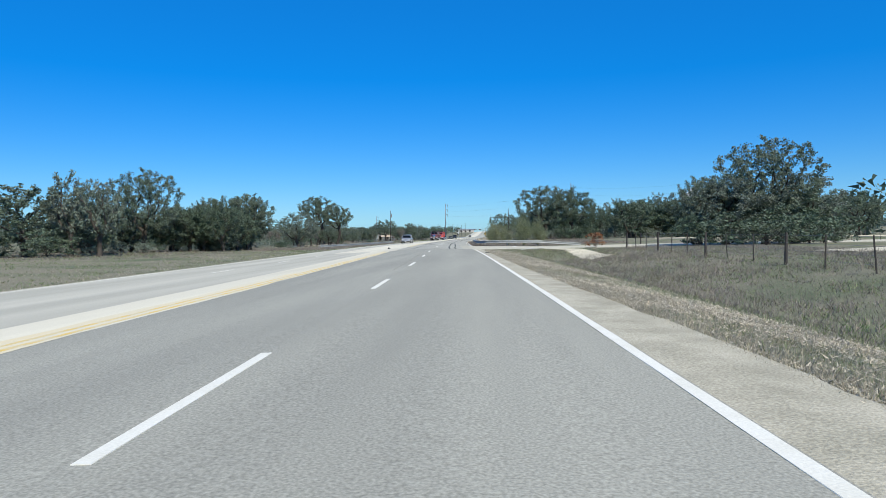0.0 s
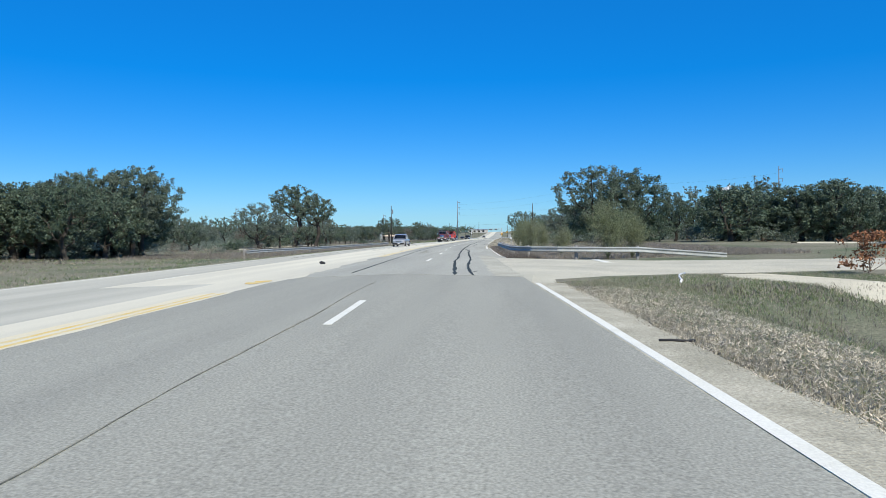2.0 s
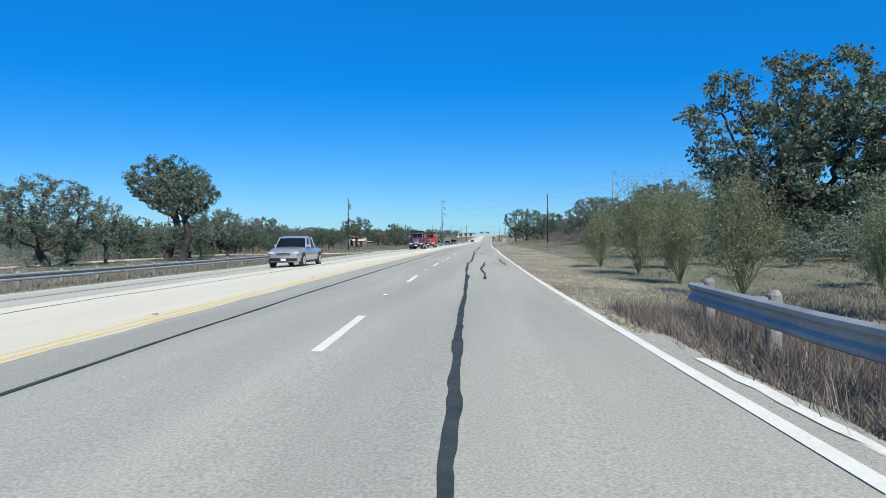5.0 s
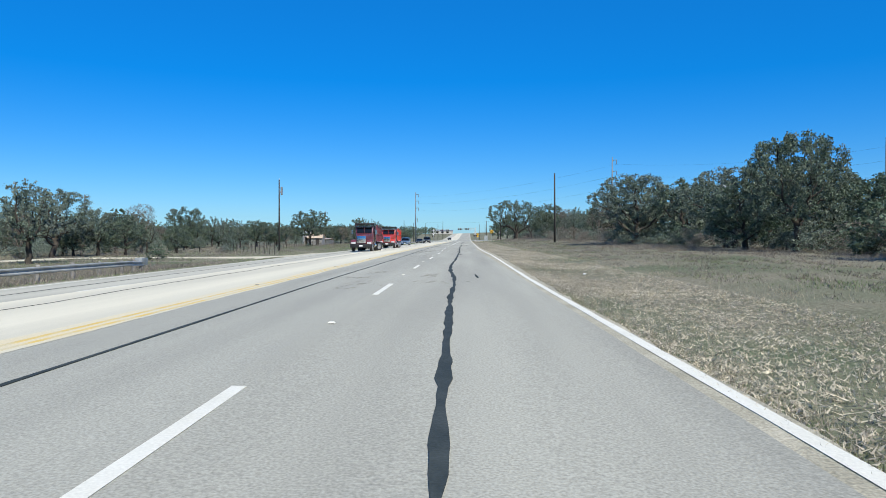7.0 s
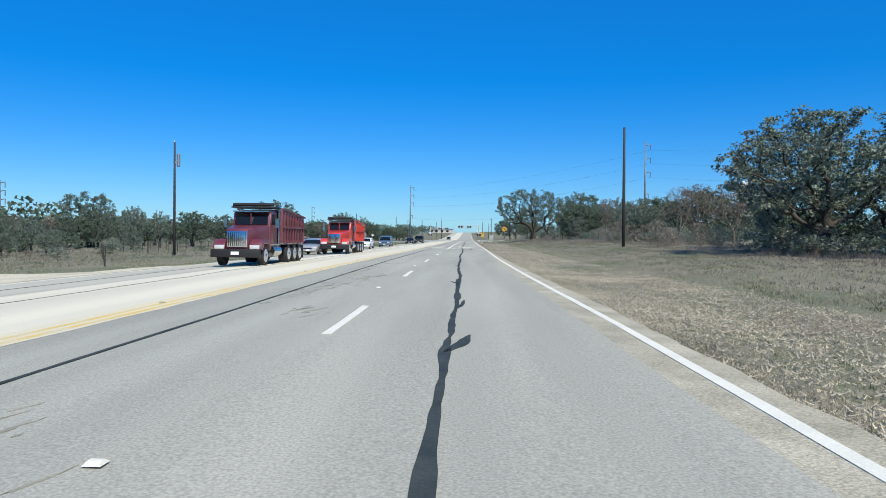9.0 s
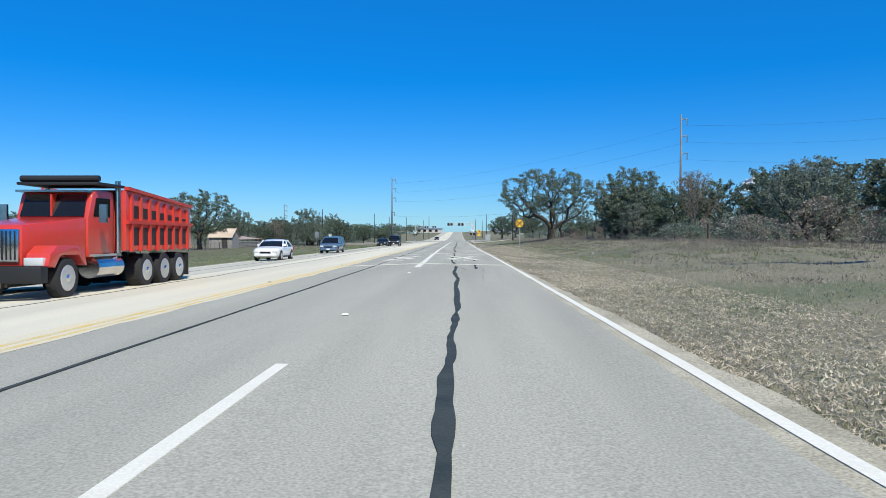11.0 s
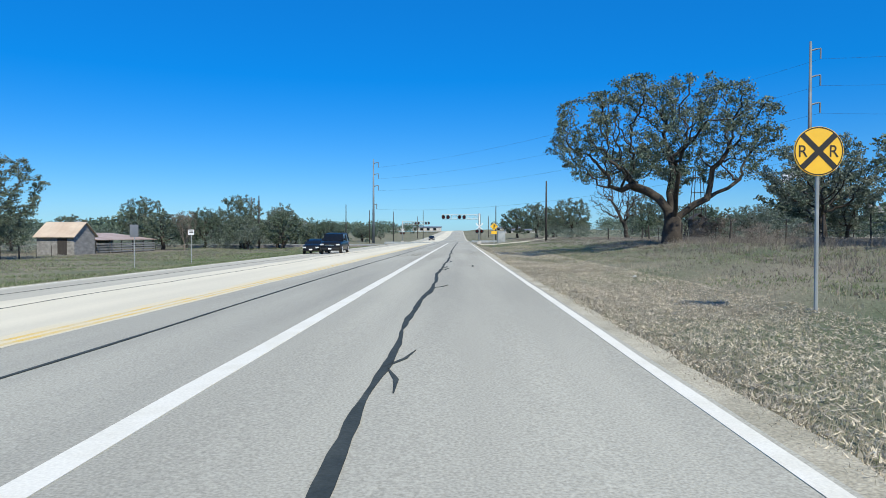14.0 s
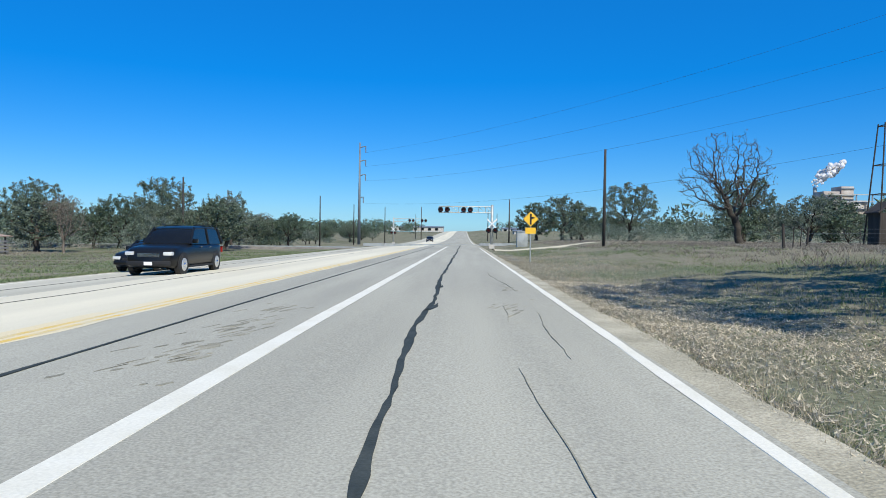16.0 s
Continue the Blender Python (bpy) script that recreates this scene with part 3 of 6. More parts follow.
# raised reflective markers between the dashes and on the centre line
stud = Shape().add([(-0.05, -0.05, 0), (0.05, -0.05, 0), (0.05, 0.05, 0), (-0.05, 0.05, 0), (-0.035, -0.02, 0.02), (0.035, -0.02, 0.02), (0.035, 0.02, 0.02), (-0.035, 0.02, 0.02)],
                   [(4, 5, 6, 7), (0, 1, 5, 4), (1, 2, 6, 5), (2, 3, 7, 6), (3, 0, 4, 7)])
white_stud, dark_stud = stud.mesh("reflector", WHITE_PAINT), stud.mesh("reflector", STAIN)
for k in range(15):
    for d, me, first, gap in ((-1.78, white_stud, 94.6, 12.3), (-5.71, dark_stud, 92.0, 12.3)):
        ob = new("reflector", me)
        ob.parent = road
        ob.location = on_road(d, first + gap * k, 0.012)
for mid in (0.0, -3.5):
    y0, y1, w, t = 269.5, 275.6, 0.95, 0.42
    flat_paint("cross_bar", [(mid - w, y0), (mid - w + t, y0), (mid + w, y1), (mid + w - t, y1)], 0.012)
    flat_paint("cross_bar", [(mid + w - t, y0), (mid + w, y0), (mid - w + t, y1), (mid - w, y1)], 0.016)
    for off in (-0.3, 0.25):
        me = letter_mesh("R", 0.36, 2.0)
        for v in me.vertices:
            v.co = on_road(mid + off + v.co.x, 267.0 + v.co.y, 0.014)
        me.materials.append(WORN_PAINT)
        piece("road_letter", me, WORN_PAINT, road)
for y in (262.4, 280.8):
    flat_paint("stop_bar", [(-5.3, y), (-1.9, y), (-1.9, y + 0.45), (-5.3, y + 0.45)], 0.014)
    flat_paint("stop_bar", [(-1.9, y), (1.78, y), (1.78, y + 0.45), (-1.9, y + 0.45)], 0.014)

# ---- side roads ----
def apron(name, ds, near, far, mat, label, steps=6, lift=0.07):
    """A side road that runs off from the highway, from one offset to another."""
    verts, fs = [], []
    r = np.random.default_rng(len(name))
    for d, a, b in zip(ds, near, far):
        for t in np.linspace(0, 1, steps):
            y = a + (b - a) * t
            if t in (0, 1):
                y += r.normal(0, 0.12)
            z = float(land(d, y)) + (lift if 0 < t < 1 else -0.06) if abs(d + 6.9) > 8.9 else float(crown(d)) - 0.006
            verts.append((float(bend(y)) + d, y, z))
    for i in range(len(ds) - 1):
        for j in range(steps - 1):
            k = i * steps + j
            fs.append((k, k + 1, k + steps + 1, k + steps))
    s = Shape().add(verts, fs)
    ob = piece(name, s, mat)
    return tagged(ob, label, "road", kind="structure")


dd = np.array([1.95, 2.4, 3, 4, 5, 6.5, 8, 10, 12, 15, 20, 26, 34, 45, 60])
apron("side_road", dd, np.interp(dd, (1.95, 3, 5, 8, 14, 30, 60), (60.8, 62.0, 64.4, 66.6, 68.5, 70.5, 75)),
      np.interp(dd, (1.95, 3, 6, 12, 18, 60), (85, 84, 82.2, 80.6, 80.0, 86)), APRON, "pale dusty side road joining the highway", 8)
dd = np.array([-15.8, -16.5, -17.5, -19, -22, -26, -30, -36, -44.0])
apron("driveway", dd, np.interp(-dd, (15.8, 18, 24, 30, 44), (209, 214, 218, 220, 221)), np.interp(-dd, (15.8, 18, 24, 30, 44), (232, 227, 224.5, 224, 225)),
      CALICHE, "pale gravel driveway leaving the highway", 7)


bar = [(7.5, 79.8), (7.1, 79.9), (6.9, 75.7), (7.3, 75.6)]
stop = Shape().add([(float(bend(y)) + d, y, float(land(d, y)) + h) for h in (0.085, 0.05) for d, y in bar], [(0, 1, 2, 3), (0, 4, 5, 1), (1, 5, 6, 2), (2, 6, 7, 3), (3, 7, 4, 0)])
piece("stop_bar", stop, WHITE_PAINT, road)


def film(d, y, w, h, mat, lift, seed):
    """A thin ragged spread of dust over a seam in the road."""
    r = random.Random(seed)
    ring = [(d + w * r.uniform(0.5, 1) * math.cos(a), y + h * r.uniform(0.6, 1) * math.sin(a)) for a in (2 * math.pi * k / 30 for k in range(30))]
    if d > 0:
        ring = [(min(a, 1.96), b) for a, b in ring]
    n = len(ring)
    hub = on_road(d, y, lift)
    piece("dust_film", Shape().add([on_road(a, b, lift) for a, b in ring] + [hub], [(n, i, (i + 1) % n) for i in range(n)]), mat, road)


seam = random.Random(8)
strip("dusty_edge", 1.1, 1.97, 63.6, 86, DUSTED, 0.002, step=0.35, thick=0.01, wobble=0.12)
for k in range(30):
    film(-5.55 + seam.gauss(0, 0.12), 63 + 0.95 * k, seam.uniform(0.2, 0.5), seam.uniform(0.8, 2.0), PALE, 0.0015 + 0.001 * (k % 3), 400 + k)


film(-5.95, 61.9, 0.4, 1.0, YELLOW_PAINT, 0.008, 500)


def ribbon(name, points, width, mat, label, lift=0.1):
    """A worn track over the grass, its edges sunk into the ground."""
    fine = []
    for (x0, y0), (x1, y1) in zip(points, points[1:]):
        n = max(1, int(math.hypot(x1 - x0, y1 - y0)))
        fine += [(x0 + (x1 - x0) * k / n, y0 + (y1 - y0) * k / n) for k in range(n)]
    fine.append(points[-1])
    verts, fs, k = [], [], 6
    for i, (x, y) in enumerate(fine):
        a, b = fine[max(i - 1, 0)], fine[min(i + 1, len(fine) - 1)]
        t = Vector((b[0] - a[0], b[1] - a[1])).normalized()
        for j in range(k):
            o = (j / (k - 1) - 0.5) * width * random.uniform(0.94, 1.06)
            px, py = x - t.y * o, y + t.x * o
            verts.append((px, py, ground_at(px, py) + (lift if 0 < j < k - 1 else -0.12)))
    fs = [(i * k + j, i * k + j + 1, (i + 1) * k + j + 1, (i + 1) * k + j) for i in range(len(fine) - 1) for j in range(k - 1)]
    tagged(piece(name, Shape().add(verts, fs), mat, smooth=True), label, "road", kind="structure")


ribbon("farm_track", [(-50 - 3.0 * math.sin(i / 5), 156 + 6 * i) for i in range(12)], 3.2, CALICHE, "pale gravel farm track in the grass")
ribbon("farm_track", [(18 + 4.2 * i, 38 + 2.2 * i) for i in range(14)], 4.4, CALICHE, "pale gravel track beside the scrub")
ribbon("farm_track", [(26 + 5 * i, 113 - 0.8 * i) for i in range(12)], 3.6, CALICHE, "pale gravel track at the edge of the woods")
ribbon("gravel_lane", [(-5.0 + 6 * i, 403 + 0.4 * i) for i in range(16)], 4.0, CALICHE, "pale gravel lane along the railway")

railway = empty("railway_track", "single railway track crossing the highway on ballast", "railway", kind="structure")
bed = Shape()
for a, b in ((-120, -24.4), (-5.6, 140)):
    h = -0.75 if a < -50 else -0.1
    bed.add([(a, 438, h), (b, 438, h), (b, 443, h), (a, 443, h), (a, 436.5, h - 0.7), (b, 436.5, h - 0.7), (b, 444.5, h - 0.7), (a, 444.5, h - 0.7)],
            [(0, 1, 2, 3), (0, 4, 5, 1), (3, 2, 6, 7), (0, 3, 7, 4), (1, 5, 6, 2)])
piece("ballast", bed, BALLAST, railway)
for y in (439.8, 441.25):
    rail = Shape()
    rail.box(-120, -24.5, y - 0.035, y + 0.035, -0.76, -0.58)
    rail.box(-24.5, -5.6, y - 0.035, y + 0.035, -0.4, 0.02)
    rail.box(-5.6, 140, y - 0.035, y + 0.035, -0.1, 0.3)
    piece("rail", rail, STEEL, railway)


# ---- guardrails ----
BEAM = [(0.0, 0.00), (0.05, 0.03), (0.05, 0.08), (0.0, 0.125), (0.0, 0.185), (0.05, 0.23), (0.05, 0.28), (0.0, 0.31)]


def guardrail(points, face, label, post_step=3, sunk=False):
    """A W-beam rail along the points (x, y), its waves turned towards face (+1: to the right of the way)."""
    thing = empty("guardrail", label, "guardrail")
    spans = []
    for i in range(len(points) - 1):
        (x0, y0), (x1, y1) = points[i], points[i + 1]
        n = max(1, int(math.hypot(x1 - x0, y1 - y0) / 1.0))
        spans += [(x0 + (x1 - x0) * t / n, y0 + (y1 - y0) * t / n) for t in range(n)]
    spans.append(points[-1])
    verts, fs = [], []
    prof = BEAM + [(o - 0.008, h) for o, h in reversed(BEAM)]
    m = len(prof)
    for i, (x, y) in enumerate(spans):
        a, b = spans[max(i - 1, 0)], spans[min(i + 1, len(spans) - 1)]
        t = Vector((b[0] - a[0], b[1] - a[1])).normalized()
        nx, ny = t.y * face, -t.x * face
        drop = 1.6 * max(0, 1 - i / 4) if sunk else 0.3 * max(0, 1 - min(i, len(spans) - 1 - i) / 3)
        base = ground_at(x, y) + 0.42 - drop * 0.3
        verts += [(x + nx * o, y + ny * o, base + h) for o, h in prof]
    for i in range(len(spans) - 1):
        for j in range(m):
            fs.append((i * m + j, i * m + (j + 1) % m, (i + 1) * m + (j + 1) % m, (i + 1) * m + j))
    fs += [tuple(range(m)), tuple(range((len(spans) - 1) * m, len(spans) * m))]
    piece("beam", Shape().add(verts, fs), RAIL, thing, smooth=False)
    post = Shape().tube([(0, 0, -0.3), (0, 0, 0.74), (0, 0, 0.8)], [0.095, 0.095, 0.055], 10).mesh("post", GREYWOOD, smooth=False)
    block = Shape().box(-0.09, 0.09, -0.08, 0.08, 0.42, 0.72).mesh("block", GREYWOOD, bevel=0.01)
    for i in range(4 if sunk else 0, len(spans), post_step):
        x, y = spans[i]
        a, b = spans[max(i - 1, 0)], spans[min(i + 1, len(spans) - 1)]
        t = Vector((b[0] - a[0], b[1] - a[1])).normalized()
        nx, ny = t.y * face, -t.x * face
        ang = math.atan2(ny, nx)
        for name, me, off in (("post", post, 0.28), ("block", block, 0.1)):
            ob = new(name, me)
            ob.parent = thing
            ob.matrix_basis = Matrix.Translation((x - nx * off, y - ny * off, ground_at(x, y))) @ Matrix.Rotation(ang, 4, "Z")
    return thing


def off_line(d, y):
    return (float(bend(y)) + d, y)


right_rail = [(10.6, 84.2), (8.0, 83.2), (5.2, 82.5), (2.6, 82.4), (0.6, 82.9), (-0.9, 84.2), (-1.7, 86.2)]
right_rail += [off_line(3.25, y) for y in (89, 94, 100, 106, 111)] + [off_line(3.7, 116)]
guardrail(right_rail, -1, "galvanised W-beam guardrail on timber posts curving into the side road", sunk=True)
left_rail = [off_line(-20.6, 105), off_line(-19.4, 112)] + [off_line(-18.8, y) for y in range(119, 183, 6)] + [off_line(-19.4, 186), off_line(-20.6, 190.5)]
guardrail(left_rail, 1, "galvanised W-beam guardrail on timber posts beside the grass")
term = empty("rail_end_marker", "pale boxed end terminal of the guardrail", "guardrail end")
tx, ty = off_line(-20.9, 190.9)
tz = ground_at(tx, ty)
piece("head", Shape().box(tx - 0.25, tx + 0.25, ty - 0.3, ty + 0.5, tz + 0.35, tz + 0.85), STEEL, term, bevel=0.04)
piece("foot", Shape().box(tx - 0.08, tx + 0.08, ty - 0.08, ty + 0.08, tz - 0.2, tz + 0.4), GREYWOOD, term)

# small white delineator post behind the right rail
def marker_post(x, y):
    thing = empty("marker_post", "thin white roadside marker post with a round reflector", "marker post")
    z = ground_at(x, y)
    piece("post", Shape().box(x - 0.03, x + 0.03, y - 0.02, y + 0.02, z - 0.1, z + 1.25), STEEL, thing)
    piece("reflector", Shape().tube([(x, y - 0.035, z + 1.28), (x, y - 0.02, z + 1.28)], [0.09, 0.09], 14), SIGN_WHITE, thing)


marker_post(*off_line(4.6, 112.0))

# ---- culvert ----
culvert = empty("culvert_headwall", "pale concrete culvert slab and broken white pipe beside the side road", "culvert")
piece("slab", Shape().add([(4.2, 65.2, -0.3), (6.6, 67.2, -0.25), (7.2, 66.5, -0.7), (5.0, 64.4, -0.8), (4.2, 65.2, -0.65), (6.6, 67.2, -0.65), (7.2, 66.5, -1.05), (5.0, 64.4, -1.15)],
      [(0, 1, 2, 3), (4, 7, 6, 5), (0, 4, 5, 1), (1, 5, 6, 2), (2, 6, 7, 3), (3, 7, 4, 0)]), CONCRETE, culvert, bevel=0.03)
piece("pipe", Shape().tube([(3.4, 64.3, -0.4), (5.2, 64.4, -0.85)], [0.2, 0.2], 14), CONCRETE, culvert)
ribbon("sand_wash", [(5.6, 66.4), (7.0, 63.0), (8.0, 59.0), (8.6, 54.0)], 2.6, CALICHE, "pale sandy wash below the culvert", 0.07)


def hose(name, places, radius, mat, label):
    """A pipe lying on the ground through these offsets and distances."""
    pts = [(float(bend(y)) + d, y, float(max(land(d, y), crown(d) if d < 3.0 else -9)) + radius * 0.9) for d, y in places]
    tagged(piece(name, Shape().tube(pts, [radius] * len(pts), 10), mat, smooth=True), label, "pipe")


hose("drain_hose", [(2.42, 50.7), (2.58, 50.74), (2.74, 50.7), (2.86, 50.76)], 0.016, RUBBER, "short black scrap of hose on the edge of the pavement")
hose("plastic_pipe", [(8.0, 67.2), (7.5, 66.2), (7.1, 64.9), (6.7, 63.4), (6.3, 62.2)], 0.035, SIGN_WHITE, "broken white plastic pipe lying in the weeds")


# ---- poles and lines ----
def timber_pole(x, y, top, can=False, lean=0.0):
    thing = empty("utility_pole", "dark timber utility pole" + (" with a grey transformer can" if can else " standing in the grass"), "utility pole", "roadside poles")
    z = ground_at(x, y)
    h = top - z
    piece("shaft", Shape().tube([(x, y, z - 0.5), (x + lean * h / 2, y, z + h / 2), (x + lean * h, y, z + h)], [0.155, 0.13, 0.1], 12), WOOD, thing, smooth=True)
    if can:
        c = Shape().tube([(x + 0.42, y, z + h - 2.6), (x + 0.42, y, z + h - 2.5), (x + 0.42, y, z + h - 1.3), (x + 0.42, y, z + h - 1.2)], [0.14, 0.18, 0.18, 0.09], 14)
        piece("transformer", c, SIGN_BACK, thing, "pale grey transformer can")
        piece("bracket", Shape().box(x + 0.1, x + 0.3, y - 0.05, y + 0.05, z + h - 2.2, z + h - 2.0), STEEL, thing)
        piece("insulator", Shape().tube([(x, y, z + h), (x, y, z + h + 0.25)], [0.05, 0.03], 8), LAMP, thing)
    return thing


def steel_pylon(x, y, top, side, z=None):
    """A tapering steel mast with davit arms to one side."""
    thing = empty("transmission_pole", "tall grey steel transmission pole with short arms", "power pylon", "steel pylons")
    z = ground_at(x, y) if z is None else z
    h = top - z
    piece("mast", Shape().tube([(x, y, z - 0.5), (x, y, z + h)], [0.42, 0.17], 12), PYLON, thing, smooth=True)
    hooks = []
    for k, f in enumerate((0.965, 0.83, 0.69, 0.47)):
        zz = z + h * f
        reach = side * (1.5 if k < 3 else 1.0)
        piece("arm", Shape().tube([(x, y, zz - 0.35), (x + reach * 0.6, y, zz - 0.1), (x + reach, y, zz)], [0.16, 0.12, 0.08], 8), PYLON, thing)
        piece("insulator", Shape().tube([(x + reach, y, zz), (x + reach, y, zz - 1.6)], [0.12, 0.12], 8), PYLON, thing)
        hooks.append(Vector((x + reach, y, zz - 1.6)))
    return hooks


timber_pole(-39.4, 261.8, 11.0, True)
timber_pole(5.6, 249.8, 10.9, False, -0.008)
timber_pole(4.0, 389.0, 9.0)
for x, y, top in ((-37.6, 468.0, 9.3), (-35.5, 498.0, 9.0), (-31.0, 526.0, 9.6), (-23.0, 566.0, 11.5), (1.2, 472.0, 9.2), (-1.4, 524.0, 8.8), (2.5, 552.0, 9.0), (-46.0, 420.0, 8.8), (-28.0, 610.0, 10.5)):
    timber_pole(x, y, top)
hooks_a = steel_pylon(-34.8, 502.0, 24.8, 1)
hooks_b = steel_pylon(44.6, 397.0, 30.6, 1)
hooks_c = steel_pylon(117.0, 356.0, 31.5, 1)
steel_pylon(-103.0, 601.0, 19.0, 1)
steel_pylon(-136.0, 372.0, 15.5, 1)


def wire(a, b, sag, radius=0.022):
    s = Shape()
    pts = [Vector(a).lerp(Vector(b), t / 24) - Vector((0, 0, sag * 4 * (t / 24) * (1 - t / 24))) for t in range(25)]
    s.tube(pts, [radius] * 25, 4, cap=False)
    return tagged(piece("power_line", s, CABLE), "thin black overhead power line between steel poles", "power line", "power lines")


for a, b in ((hooks_a, hooks_b), (hooks_b, hooks_c)):
    for k in range(4):
        wire(a[k], b[k], 2.2 + 0.2 * k, 0.013)


# ---- signs ----
def rail_sign(x, y):
    """The round advance sign for the level crossing."""
    thing = empty("railroad_sign", "round yellow railroad advance warning sign with a black cross", "road sign")
    z = ground_at(x, y)
    c = 2.65
    piece("post", Shape().tube([(x, y + 0.04, z - 0.2), (x, y + 0.04, c + 0.4)], [0.035, 0.035], 8), STEEL, thing)
    disc = Shape().tube([(x, y, c), (x, y + 0.012, c)], [0.42, 0.42], 40)
    face = piece("plate", disc, SIGN_YELLOW, thing)
    back = Shape()
    for k in range(40):
        a0, a1 = 2 * math.pi * k / 40, 2 * math.pi * (k + 1) / 40
        q = [(x + r * math.cos(a), y - 0.003, c + r * math.sin(a)) for a, r in ((a0, 0.392), (a1, 0.392), (a1, 0.41), (a0, 0.41))]
        back.add(q, [(0, 1, 2, 3)])
    piece("border", back, BLACK, face)
    for s in (1, -1):
        u, w = Vector((0.285, 0, 0.285 * s)), Vector((-0.034 * s, 0, 0.034))
        o = Vector((x, y - 0.004 - 0.002 * (s > 0), c))
        piece("cross_stroke", Shape().add([o - u - w, o + u - w, o + u + w, o - u + w], [(0, 1, 2, 3)]), BLACK, face)
    for off in (-0.26, 0.26):
        me = letter_mesh("R", 0.15, 0.2)
        for v in me.vertices:
            v.co = (x + off + v.co.x, y - 0.005, c - 0.1 + v.co.y)
        me.materials.append(BLACK)
        piece("letter", me, BLACK, face)


rail_sign(-2.0, 303.8)


def diamond_sign(x, y):
    thing = empty("warning_sign", "yellow diamond warning sign with a black symbol and a plate below", "road sign")
    z, c, r = ground_at(x, y), 2.3, 0.44
    piece("post", Shape().tube([(x, y + 0.04, z - 0.2), (x, y + 0.04, c)], [0.035, 0.035], 8), STEEL, thing)
    face = piece("plate", Shape().add([(x + a, y + o, c + b) for o in (0, 0.012) for a, b in ((r, 0), (0, r), (-r, 0), (0, -r))],
                 [(0, 1, 2, 3), (4, 7, 6, 5), (0, 4, 5, 1), (1, 5, 6, 2), (2, 6, 7, 3), (3, 7, 4, 0)]), SIGN_YELLOW, thing)
    piece("symbol", Shape().box(x - 0.05, x + 0.05, y - 0.008, y - 0.003, c - 0.32, c + 0.3), BLACK, face)
    piece("symbol", Shape().add([(x + 0.05, y - 0.006, c - 0.02), (x + 0.3, y - 0.006, c + 0.08), (x + 0.05, y - 0.006, c + 0.12)], [(0, 1, 2)]), BLACK, face)
    piece("sub_plate", Shape().box(x - 0.3, x + 0.3, y, y + 0.012, c - 0.85, c - 0.5), SIGN_YELLOW, thing)


diamond_sign(-4.35, 368.6)


def white_sign(x, y, c, w, h, mat, text_bars, label):
    thing = empty("roadside_sign", label, "road sign")
    z = ground_at(x, y)
    piece("post", Shape().tube([(x, y + 0.04, z - 0.2), (x, y + 0.04, c + h / 2)], [0.035, 0.035], 8), STEEL, thing)
    face = piece("plate", Shape().box(x - w / 2, x + w / 2, y, y + 0.012, c - h / 2, c + h / 2), mat, thing)
    for k in range(text_bars):
        piece("text_bar", Shape().box(x - w * 0.32, x + w * 0.32, y - 0.004, y - 0.002, c + h * (0.25 - 0.25 * k) - 0.03, c + h * (0.25 - 0.25 * k) + 0.03), BLACK, face)


white_sign(-30.2, 347.6, 1.5, 0.48, 0.44, SIGN_WHITE, 2, "small white rectangular roadside sign on a thin post")
white_sign(-30.6, 338.6, 1.55, 0.6, 0.85, SIGN_BACK, 0, "grey back of a rectangular roadside sign")


# ---- level crossing signals ----
def signal_pair(thing, x, y, z):
    for s in (-0.42, 0.42):
        disc = piece("backing_disc", Shape().tube([(x + s, y, z), (x + s, y + 0.03, z)], [0.33, 0.33], 24), BLACK, thing)
        piece("lens", Shape().tube([(x + s, y - 0.05, z), (x + s, y - 0.002, z)], [0.13, 0.16], 16), RED_LENS, disc)
        piece("hood", Shape().tube([(x + s, y - 0.3, z + 0.04), (x + s, y - 0.003, z + 0.02)], [0.19, 0.19], 14, cap=False), BLACK, disc)
        piece("stem", Shape().box(x + s - 0.04, x + s + 0.04, y + 0.031, y + 0.2, z - 0.05, z + 0.3), STEEL, disc)


